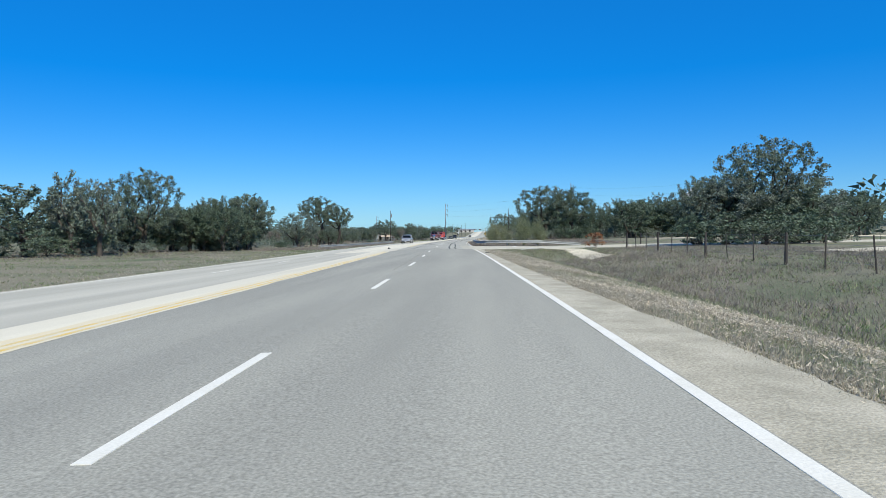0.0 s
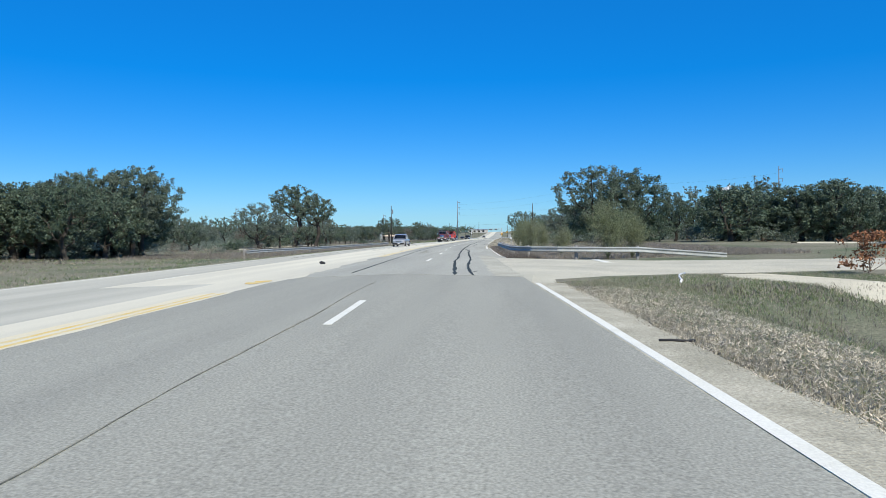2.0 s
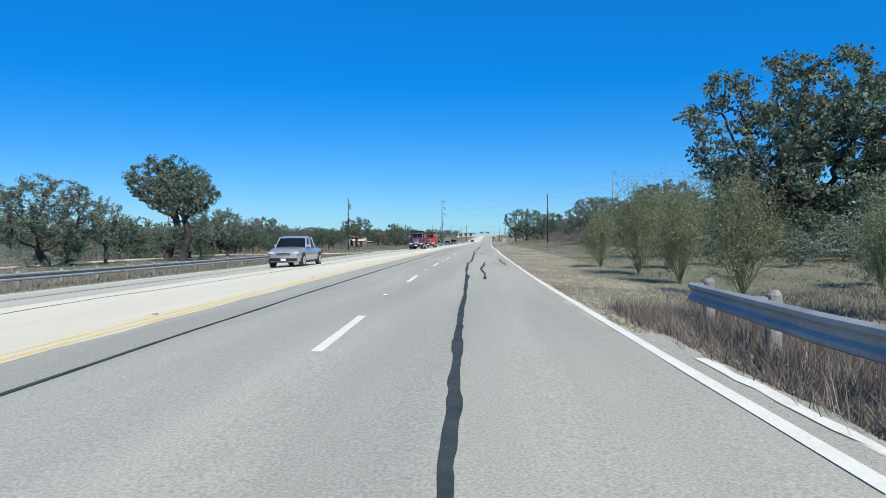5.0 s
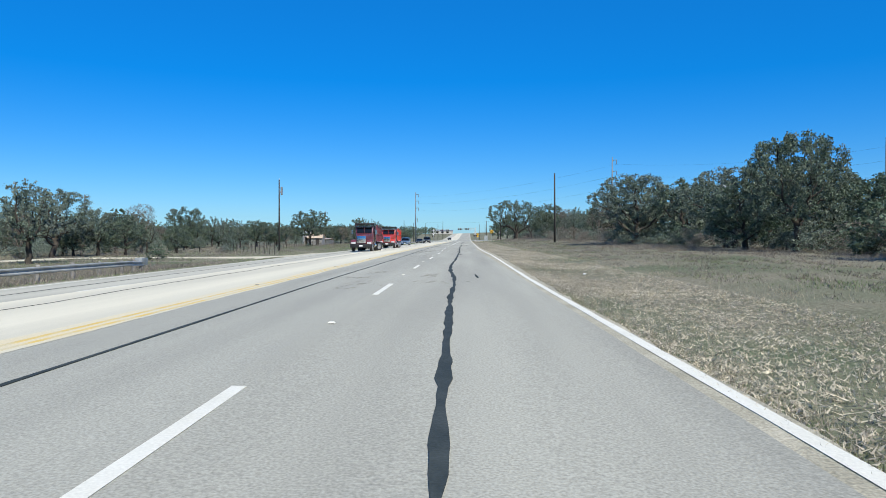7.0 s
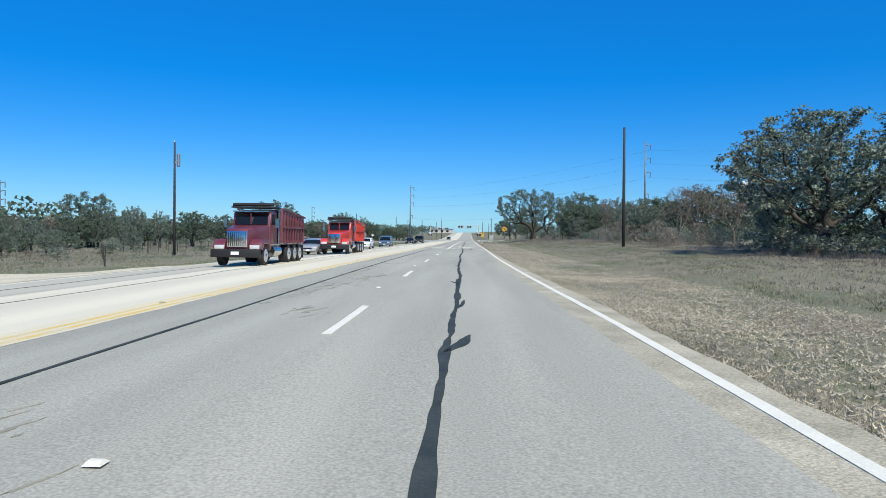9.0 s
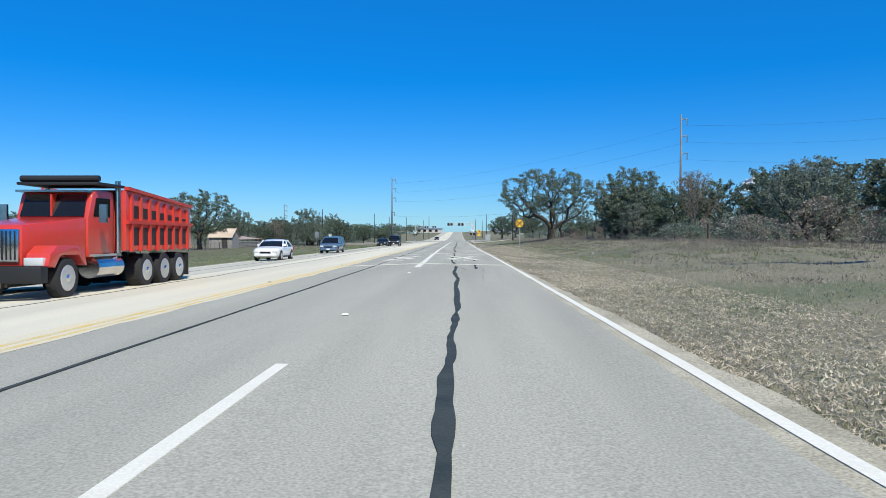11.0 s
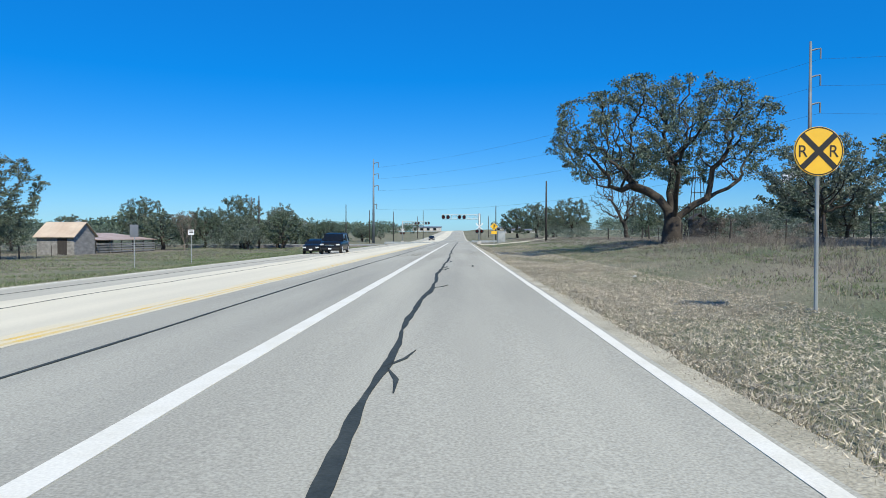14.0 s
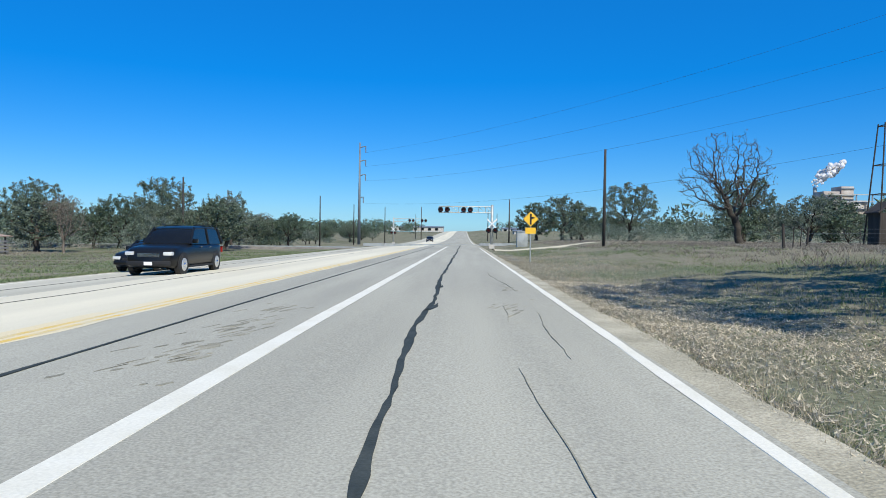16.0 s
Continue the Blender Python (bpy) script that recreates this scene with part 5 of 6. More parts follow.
def scrub(seed, n, x0, x1, y0, y1, low, high, mat, label, follow=False):
    """A low thicket of many small leaves, too tangled to tell its shrubs apart."""
    r = np.random.default_rng(seed)
    y = r.uniform(y0, y1, n)
    x = r.uniform(x0, x1, n) + (bend(y) if follow else 0)
    h = r.uniform(low, high, n)
    m = 170
    o = r.normal(0, 1, (n, m, 3))
    o *= r.random((n, m, 1)) ** 0.35 / np.linalg.norm(o, axis=2, keepdims=True)
    foot = land(x - bend(y), y) + h * 0.42
    mid = (np.stack([x, y, foot], -1)[:, None] + o * (h[:, None, None] * np.array((0.75, 0.75, 0.5)))).reshape(-1, 3)
    k = len(mid)
    u, w = r.normal(0, 1, (k, 3)), r.normal(0, 1, (k, 3))
    u /= np.linalg.norm(u, axis=1, keepdims=True)
    w = np.cross(u, w)
    w /= np.linalg.norm(w, axis=1, keepdims=True) + 1e-6
    z = (0.055 * r.uniform(0.6, 1.4, k) * np.sqrt(h).repeat(m))[:, None]
    v = np.stack([mid + u * z, mid - u * z * 0.5 + w * z * 0.6, mid - u * z * 0.5 - w * z * 0.6], 1).reshape(-1, 3)
    tagged(swarm("thicket", v, np.arange(3 * k).reshape(k, 3), mat), label, "thicket", kind="stuff")


scrub(91, 300, -90, -48, 410, 500, 2.0, 6.0, LEAF_GREY, "grey-green thicket under the roadside oaks")
scrub(92, 260, -100, -66, 270, 420, 1.4, 4.6, LEAF_GREY, "grey-green scrub round the old barn")
scrub(93, 260, -100, -58, 196, 272, 1.2, 4.0, LEAF_GREY, "grey-green scrub along the pasture")
scrub(94, 220, -84, -50, 116, 200, 0.8, 2.4, LEAF_GREY, "pale grey-green sage scrub before the oaks")
scrub(95, 200, 24, 60, 130, 182, 1.2, 3.2, LEAF_DARK, "dark thicket under the oak woods")
scrub(96, 240, 21, 40, 182, 330, 1.0, 3.0, LEAF_GREY, "tangled thicket under the oak woods", follow=True)
scrub(97, 170, 8, 70, 400, 460, 1.4, 4.4, LEAF_GREY, "grey-green thicket beside the railway")

# thicket along the edge of the woods on the right
for y in np.arange(150, 322, 4.2):
    y += random.uniform(-2, 2)
    stand(random.choice("stt"), float(bend(y)) + random.uniform(19.5, 24), y, random.uniform(1.3, 2.6), random.uniform(0.9, 1.4))
for y in np.arange(248, 300, 4.0):
    stand(random.choice("sts"), float(bend(y)) + random.uniform(15, 20), y + random.uniform(-2, 2), random.uniform(1.5, 3.0), 1.2)
for x, y, h in ((20.6, 401.8, 4.0), (25.8, 405.8, 5.8), (30.1, 397.8, 4.5), (34.4, 401.8, 5.5), (11.2, 403.8, 2.7), (9.0, 397.8, 2.3), (16.8, 356.7, 2.1), (22.4, 361.7, 2.3), (27.5, 365.7, 2.7), (39.6, 393.8, 5.3)):
    stand(random.choice("su"), x, y, h, 1.0)
for y in np.arange(108, 340, 13.0):
    stand(random.choice("stu"), float(bend(y)) - random.uniform(30, 42), y + random.uniform(-5, 5), random.uniform(1.0, 2.2), 1.2)
# brown brush along the fence and under the oaks
for k in range(22):
    y = random.uniform(286, 346)
    stand(random.choice("tts"), random.uniform(7.5, 13.5), y, random.uniform(0.7, 1.5), random.uniform(1.0, 1.5))
# broom shrubs behind the guardrail and along the verge
for x, y, h in ((3.8, 84.8, 4.2), (5.6, 86.8, 3.4), (2.2, 99.8, 2.7), (1.6, 118.4, 3.0), (0.6, 123.4, 3.7), (0.3, 128.5, 3.9), (-0.2, 133.5, 4.1), (1.9, 136.5, 3.7), (4.6, 124.4, 2.5), (7.9, 108.4, 2.0), (-0.7, 139.5, 3.4)):
    stand("w", x, y, h)
for x, y, h in ((6.3, 133.5, 2.2), (9.5, 136.5, 2.6), (4.2, 137.0, 2.6), (8.9, 128.4, 1.3), (6.7, 120.4, 1.0), (10.6, 121.4, 1.2)):
    stand(random.choice("st"), x, y, h, 1.1)
for kind, x, y, h in (("b", 16.5, 158, 6.6), ("u", 7.0, 147, 3.2), ("u", 9.5, 141, 2.8), ("s", 12.2, 140.5, 3.0), ("u", 14.2, 141, 3.2), ("s", 12.5, 148, 3.4), ("u", 15.6, 139, 3.0), ("u", 18.5, 138, 3.2), ("s", 22.5, 137, 3.4)):
    stand(kind, x, y, h, 1.1)
rust = tree("rust_bush", 44, 1.5, 1.1, RUST, "rust-brown dead bush beside the side road", "bush", limbs=8, twigs=(3, 3), per_tip=6, clump=0.25, size=0.07, trunk=0.05, spread=(10, 75), thick=0.015, bark=TWIG, sides=5)
rust.location = (9.8, 66.5, ground_at(9.8, 66.5))

# the great live oak near the crossing
FORK = [([(0, 0, -0.5), (0, 0, 0.1), (-0.05, 0, 0.8), (0.05, 0.05, 1.5)], -1),
        ([(-0.35, 0.0, 2.3), (-0.85, 0.1, 3.0), (-1.6, 0.2, 3.5), (-2.4, 0.3, 3.8), (-3.0, 0.3, 4.5)], 3), ([(-2.9, -0.3, 3.8), (-3.5, -0.6, 3.5), (-4.1, -0.7, 3.7)], 7),
        ([(0.0, 0.3, 2.4), (-0.1, 0.4, 3.4), (0.15, 0.4, 4.6), (0.0, 0.5, 5.8)], 3),
        ([(0.65, 0.0, 2.0), (1.4, -0.1, 2.6), (2.2, -0.2, 3.0), (2.4, -0.2, 3.9), (2.5, -0.3, 5.0)], 3), ([(2.9, 0.0, 3.4), (3.7, 0.2, 3.7), (4.5, 0.3, 4.3)], 18),
        ([(0.3, 0.8, 2.3), (0.6, 1.8, 3.2), (0.9, 2.9, 4.2)], 3), ([(0.0, -0.7, 2.3), (-0.3, -1.7, 3.1), (-0.5, -2.8, 4.3)], 3)]
great = oak("great_live_oak", 77, 11.3, 7.7, LEAF, "great spreading live oak with a forked dark trunk and crooked limbs", per_tip=36, clump=0.44, size=0.085, split=True,
            stems=FORK, low=0.27, count=1250, step=0.38, kill=0.58, gaps=0.13, foot=0.5, flat=0.1, shift=(-0.7, 0), taper=1.65, hold=3)
great.location = (5.9, 337.6, ground_at(5.9, 337.6) - 0.1)
bare = oak("bare_hackberry", 81, 9.6, 4.1, TWIG, "nearly leafless grey tree with spreading boughs", per_tip=3, clump=0.3, size=0.06, bark=BARK, split=True,
           trunk=0.24, low=0.2, count=900, step=0.32, kill=0.4, gaps=0.16, foot=0.3, taper=1.9, shift=(-1.3, 0))
bare.location = (14.9, 387.0, ground_at(14.9, 387.0))
brush = tree("brush_pile", 45, 1.9, 1.9, BRUSH, "dark dead brush heaped beside the great oak", "brush", limbs=10, twigs=(4, 3), per_tip=8, clump=0.3, size=0.06, trunk=0.05, spread=(20, 85), thick=0.02, bark=BARK, sides=5)
brush.location = (9.5, 339.5, ground_at(9.5, 339.5))


# ---- grass and weeds ----
def tufts(name, n, d0, d1, y0, y1, low, high, width, mat, label, blades=4, toward=1.0, seed=1, splay=1.1, clumped=0.0, before=None, hug=False):
    """Blades of grass over a stretch of verge; toward > 1 crowds them to the edge nearest d0."""
    r = np.random.default_rng(seed)
    y = r.uniform(y0, y1, n)
    d = d0 + (d1 - d0) * r.random(n) ** toward
    if clumped:
        k = np.sin(y * 0.35 + d * 0.9 + seed) + np.sin(y * 0.11 - d * 0.55 + 2 * seed) + r.normal(0, 0.6, n)
        sel = k > clumped
        y, d = y[sel], d[sel]
        n = len(y)
    if before:
        sel = y < np.interp(d, *before)
        y, d = y[sel], d[sel]
        n = len(y)
    if hug:
        d = d - d0 + verge(y) - 0.06
    x = bend(y) + d
    z = land(d, y) - 0.02
    if splay > 3:
        z = z + 0.06
    base = np.stack([x, y, z], -1).repeat(blades, 0)
    m = n * blades
    base[:, :2] += r.normal(0, 0.05, (m, 2))
    h = r.uniform(low, high, m)
    a = r.uniform(0, 2 * math.pi, m)
    lean = r.uniform(0, splay, m) * h
    b = r.uniform(0, 2 * math.pi, m)
    side = np.stack([np.cos(a), np.sin(a), np.zeros(m)], -1) * (width * r.uniform(0.6, 1.4, m))[:, None]
    tip = base + np.stack([np.cos(b) * lean, np.sin(b) * lean, h], -1)
    verts = np.stack([base - side, base + side, tip], 1).reshape(-1, 3)
    ob = swarm(name, verts, np.arange(3 * m).reshape(m, 3), mat)
    return tagged(ob, label, "grass", kind="stuff")


CORNER = ((3.0, 5.0, 8.0, 14.0, 30.0), (62.0, 64.4, 66.7, 68.6, 70.6))
TAN, LOW = "short dry tan verge grass", "low green verge grass"
MATTED = "matted pale straw lying along the pavement"
tufts("matted_straw", 42000, 2.3, 6.6, 110, 215, 0.012, 0.042, 0.012, STRAW, MATTED, seed=41, toward=1.25, splay=4.0, clumped=-0.9, hug=True)
tufts("matted_straw", 64000, 2.3, 6.4, 200, 350, 0.012, 0.042, 0.012, STRAW, MATTED, seed=42, toward=1.25, splay=4.0, clumped=-1.1, hug=True)
tufts("matted_straw", 20000, 2.4, 5.6, -2, 60, 0.012, 0.042, 0.012, STRAW, MATTED, seed=43, toward=1.3, splay=4.0, clumped=-0.9, hug=True)
tufts("verge_grass", 36000, 3.0, 7.0, -2, 62, 0.03, 0.12, 0.0048, DRY, TAN, seed=1, toward=1.3, hug=True)
tufts("verge_grass", 22000, 3.0, 9.0, -2, 62, 0.03, 0.11, 0.008, GREEN, LOW, seed=2, toward=1.0, clumped=-0.1, hug=True)
tufts("verge_grass", 44000, 2.2, 9, 106, 255, 0.03, 0.12, 0.0048, DRY, TAN, seed=3, toward=1.7, hug=True)
tufts("verge_grass", 40000, 2.6, 14, 106, 255, 0.03, 0.1, 0.01, GREEN, LOW, seed=4, toward=0.9, clumped=0.5)
tufts("verge_grass", 46000, 2.25, 8, 255, 380, 0.03, 0.14, 0.0048, DRY, TAN, seed=5, toward=1.9, hug=True)
tufts("verge_grass", 80000, 3.8, 18, 255, 405, 0.03, 0.1, 0.01, GREEN, LOW, seed=6, toward=0.9, clumped=-0.2)
tufts("verge_grass", 20000, 3.0, 14, 54, 70, 0.03, 0.1, 0.008, GREEN, "weedy green grass at the corner of the side road", seed=27, toward=0.9, before=CORNER)
tufts("verge_grass", 9000, 3.0, 14, 54, 70, 0.03, 0.14, 0.006, DRY, "dry grass at the corner of the side road", seed=28, toward=0.9, before=CORNER)
tufts("verge_grass", 14000, 2.06, 2.4, 113, 345, 0.02, 0.1, 0.006, GREEN, "ragged weeds at the edge of the pavement", seed=30, toward=1.2, clumped=-0.6, hug=True)
tufts("verge_grass", 20000, 2.12, 2.6, 113, 345, 0.03, 0.11, 0.005, DRY, "ragged dry grass at the edge of the pavement", seed=31, toward=1.1, hug=True)
tufts("verge_grass", 9000, 2.9, 3.4, -2, 60, 0.03, 0.13, 0.008, DRY, "ragged dry grass at the edge of the pavement", seed=32, hug=True)
tufts("verge_grass", 7000, 2.6, 10, 106, 405, 0.14, 0.34, 0.004, DRY, "scattered tall tan grass stalks", seed=26, toward=1.3, clumped=0.3, splay=0.6)
tufts("verge_grass", 9000, -15.9, -28, -5, 330, 0.05, 0.15, 0.012, DRY, "dry tan grass beside the oncoming lanes", seed=7, toward=1.4)
tufts("verge_grass", 38000, -16, -46, 285, 420, 0.05, 0.15, 0.02, GREEN, "green pasture beside the oncoming lanes", seed=33, toward=1.2)
tufts("verge_grass", 34000, -16, -46, -5, 400, 0.05, 0.15, 0.02, GREEN, "grey-green grass beside the oncoming lanes", seed=8, toward=1.2, clumped=-1.0)
tufts("weed_field", 26000, 6.5, 24, -5, 62, 0.04, 0.2, 0.012, WEED, "brown dead weeds in the ditch", seed=9, splay=1.5)
tufts("weed_field", 14000, 6, 22, -5, 62, 0.04, 0.16, 0.014, GREEN, "olive weeds in the ditch", seed=29, splay=1.4, clumped=0.0)
tufts("weed_field", 55000, 7.5, 24, 107, 335, 0.03, 0.14, 0.015, WEED, "brown dead weeds before the woods", seed=10, splay=1.5, toward=0.75)
tufts("weed_field", 20000, 9.5, 22, 262, 346, 0.12, 0.5, 0.006, WEED, "tall pinkish brown dead weeds along the fence", seed=34, splay=0.8, clumped=0.3, toward=0.7)
tufts("weed_field", 20000, 15, 25, 140, 262, 0.12, 0.5, 0.007, WEED, "tall brown dead weeds at the edge of the woods", seed=35, splay=0.8, clumped=0.3, toward=0.7)
tufts("weed_field", 16000, 7.5, 22, -5, 60, 0.12, 0.42, 0.007, WEED, "tall brown dead weeds on the bank of the ditch", seed=36, splay=0.8, clumped=0.3)
tufts("weed_field", 26000, 11, 36, 330, 440, 0.05, 0.22, 0.016, WEED, "brown dead weeds along the fence", seed=11, splay=1.5)
tufts("weed_field", 13000, 2.66, 4.8, 84, 118, 0.05, 0.36, 0.007, BRUSH, "dark dead weeds under the guardrail", seed=12, splay=1.3)
tufts("weed_field", 5200, 2.72, 5.0, 84, 118, 0.12, 0.48, 0.005, WEED, "tall dry stalks under the guardrail", seed=13, splay=0.9)
tufts("weed_field", 20000, 5, 22, 86, 124, 0.08, 0.3, 0.012, WEED, "brown dead weeds behind the guardrail", seed=14, splay=1.4)
tufts("weed_field", 12000, -17.2, -30, 98, 200, 0.1, 0.4, 0.014, WEED, "brown weeds round the guardrail", seed=15, splay=1.3)
tufts("weed_field", 30000, -26, -66, 60, 410, 0.06, 0.26, 0.025, WEED, "rough brown pasture before the woods", seed=16, splay=1.4)


# ---- fences ----
def fence(points, label, height=1.2, step=3.2, timber=True, wires=4):
    """Posts along a line of places, with strands of wire."""
    thing = empty("wire_fence", label, "fence")
    spots = []
    for (x0, y0), (x1, y1) in zip(points, points[1:]):
        n = max(1, int(math.hypot(x1 - x0, y1 - y0) / step))
        spots += [(x0 + (x1 - x0) * k / n, y0 + (y1 - y0) * k / n) for k in range(n)]
    spots.append(points[-1])
    thick = Shape().tube([(0, 0, -0.3), (0, 0, height + 0.12)], [0.075, 0.06], 8).mesh("post", WOOD)
    thin = Shape().box(-0.025, 0.025, -0.02, 0.02, -0.3, height + 0.05).mesh("post", WOOD)
    for i, (x, y) in enumerate(spots):
        ob = new("post", thick if timber and i % 3 == 0 else thin)
        ob.parent = thing
        ob.matrix_basis = pose(x, y, ground_at(x, y), random.gauss(0, 2), random.gauss(0, 2), random.uniform(0, 90))
    for k in range(wires):
        hz = height * (0.25 + 0.75 * k / max(1, wires - 1))
        s = Shape().tube([(x, y, ground_at(x, y) + hz) for x, y in spots], [0.004] * len(spots), 4, cap=False)
        piece("strand", s, PYLON, thing)


fence([(13.0, 0.0), (12.4, 30.1), (11.5, 60.2)], "wire fence with dark posts in the scrub", 1.25)
fence([(16.3, 77.3), (33.5, 79.3), (61.1, 84.3)], "wire fence along the side road", 1.2)
fence([(9.1, 280.2), (8.9, 335.6), (9.9, 357.7), (24.1, 371.7), (53.3, 377.7)], "wire fence with weathered posts before the oaks", 1.25, 3.6)
fence([(6.9, 361.7), (12.9, 371.7), (27.5, 374.7)], "short wire fence beside the mown grass", 1.1, 3.4)
fence([(-31.2, 232.7), (-51.6, 269.6), (-55.3, 307.8)], "pipe and wire fence along the pasture", 1.3, 3.0, False, 3)
fence([(-46.0, 269.6), (-51.6, 337.9), (-55.4, 370.0)], "wire fence before the barn", 1.3, 3.4)

# ---- the old barn and its shed ----
def barn():
    thing = empty("old_barn", "old grey plank barn with a tan tin roof", "barn")
    z = ground_at(-59, 380) - 0.1
    x0, x1, y0, y1 = -61.8, -57.2, 377.6, 382.6
    eave, ridge, mid = z + 2.6, z + 4.3, 380.1
    for ya in (y0, y1 - 0.12):
        w = piece("wall", Shape().box(x0, x1, ya, ya + 0.12, z, eave), GREYWOOD, thing)
        for k in range(12):
            zz = z + 0.02 + k * 0.212
            piece("plank", Shape().box(x0, x1, ya - 0.03, ya - 0.003, zz, zz + 0.19), GREYWOOD, w)
    for xx in (x0 - 0.12, x1):
        piece("gable", Shape().prism([(y0, z), (y1, z), (y1, eave), (mid, ridge - 0.1), (y0, eave)], xx, xx + 0.12), GREYWOOD, thing)
    piece("door", Shape().box(x0 + 2.6, x0 + 3.8, y0 - 0.09, y0 - 0.04, z, z + 2.2), WOOD, thing)
    for s in (1, -1):
        e = mid + s * (y1 - mid + 0.45)
        piece("roof", Shape().prism([(mid, ridge), (e, eave - 0.25), (e, eave - 0.19), (mid, ridge + 0.06)], x0 - 0.4, x1 + 0.4), TIN_TAN, thing)
        for k in range(9):
            xr = x0 - 0.35 + (x1 - x0 + 0.65) * k / 8
            piece("roof_seam", Shape().prism([(mid, ridge + 0.062), (e, eave - 0.188), (e, eave - 0.16), (mid, ridge + 0.09)], xr, xr + 0.05), TIN_TAN, thing)
    shed = empty("cattle_shed", "low open-sided shed with a rusty tin roof and plank rails", "shed")
    ya, yb = 384.2, 402.0
    za = ground_at(-60, 395) - 0.1
    piece("roof", Shape().add([(-64.8, ya, za + 2.95), (-64.8, yb, za + 2.95), (-57.6, yb + 0.6, za + 1.95), (-57.6, ya, za + 1.95),
                               (-64.8, ya, za + 3.02), (-64.8, yb, za + 3.02), (-57.6, yb + 0.6, za + 2.02), (-57.6, ya, za + 2.02)],
          [(0, 3, 2, 1), (4, 5, 6, 7), (0, 1, 5, 4), (1, 2, 6, 5), (2, 3, 7, 6), (3, 0, 4, 7)]), TIN, shed)
    for k in range(6):
        y = ya + 0.3 + (yb - ya - 0.6) * k / 5
        piece("post", Shape().tube([(-57.9, y, za - 0.3), (-57.9, y, za + 2.0)], [0.1, 0.09], 8), WOOD, shed)
    for k in range(4):
        piece("rail", Shape().box(-57.82, -57.74, ya, yb, za + 0.25 + 0.36 * k, za + 0.45 + 0.36 * k), GREYWOOD, shed)
    piece("back_wall", Shape().box(-64.7, -64.58, ya, yb, za, za + 2.93), GREYWOOD, shed)
    bin_ = empty("feed_bin", "small grey metal feed bin behind the shed", "feed bin")
    piece("drum", Shape().tube([(-67.5, 397, za), (-67.5, 397, za + 4.2), (-67.5, 397, za + 4.9)], [1.0, 1.0, 0.2], 16), STEEL, bin_, smooth=False)


barn()


def water_tower(x, y):
    """A four-legged windmill tower over a dark timber tank hut."""
    thing = empty("windmill_tower", "old four-legged windmill tower over a dark timber tank", "windmill tower")
    z = ground_at(x, y)
    legs = [(-0.95, -0.95), (0.95, -0.95), (0.95, 0.95), (-0.95, 0.95)]
    for a, b in legs:
        piece("leg", Shape().tube([(x + a, y + b, z - 0.2), (x + a * 0.42, y + b * 0.42, z + 8.6)], [0.06, 0.045], 6), WOOD, thing)
    for f in (0.42, 0.66, 0.98):
        k = 1 - 0.58 * f
        ring = [(x + a * k, y + b * k, z + 8.6 * f) for a, b in legs]
        for i in range(4):
            piece("girt", Shape().tube([ring[i], ring[(i + 1) % 4]], [0.035, 0.035], 6), WOOD, thing)
    piece("tank", Shape().box(x - 0.8, x + 0.8, y - 0.7, y + 0.7, z - 0.1, z + 2.3), DARKWOOD, thing, "dark boarded tank hut", bevel=0.02)
    piece("tank_roof", Shape().add([(x + a, y + b, z + h) for b in (-0.9, 0.9) for a, h in ((-1.0, 2.25), (0, 3.0), (1.0, 2.25), (1.0, 2.33), (0, 3.1), (-1.0, 2.33))],
          [(0, 1, 4, 5), (1, 2, 3, 4), (6, 11, 10, 7), (7, 10, 9, 8), (0, 6, 7, 1), (1, 7, 8, 2), (5, 4, 10, 11), (4, 3, 9, 10), (0, 5, 11, 6), (2, 8, 9, 3)]), DARKWOOD, thing)


water_tower(21.4, 378.0)


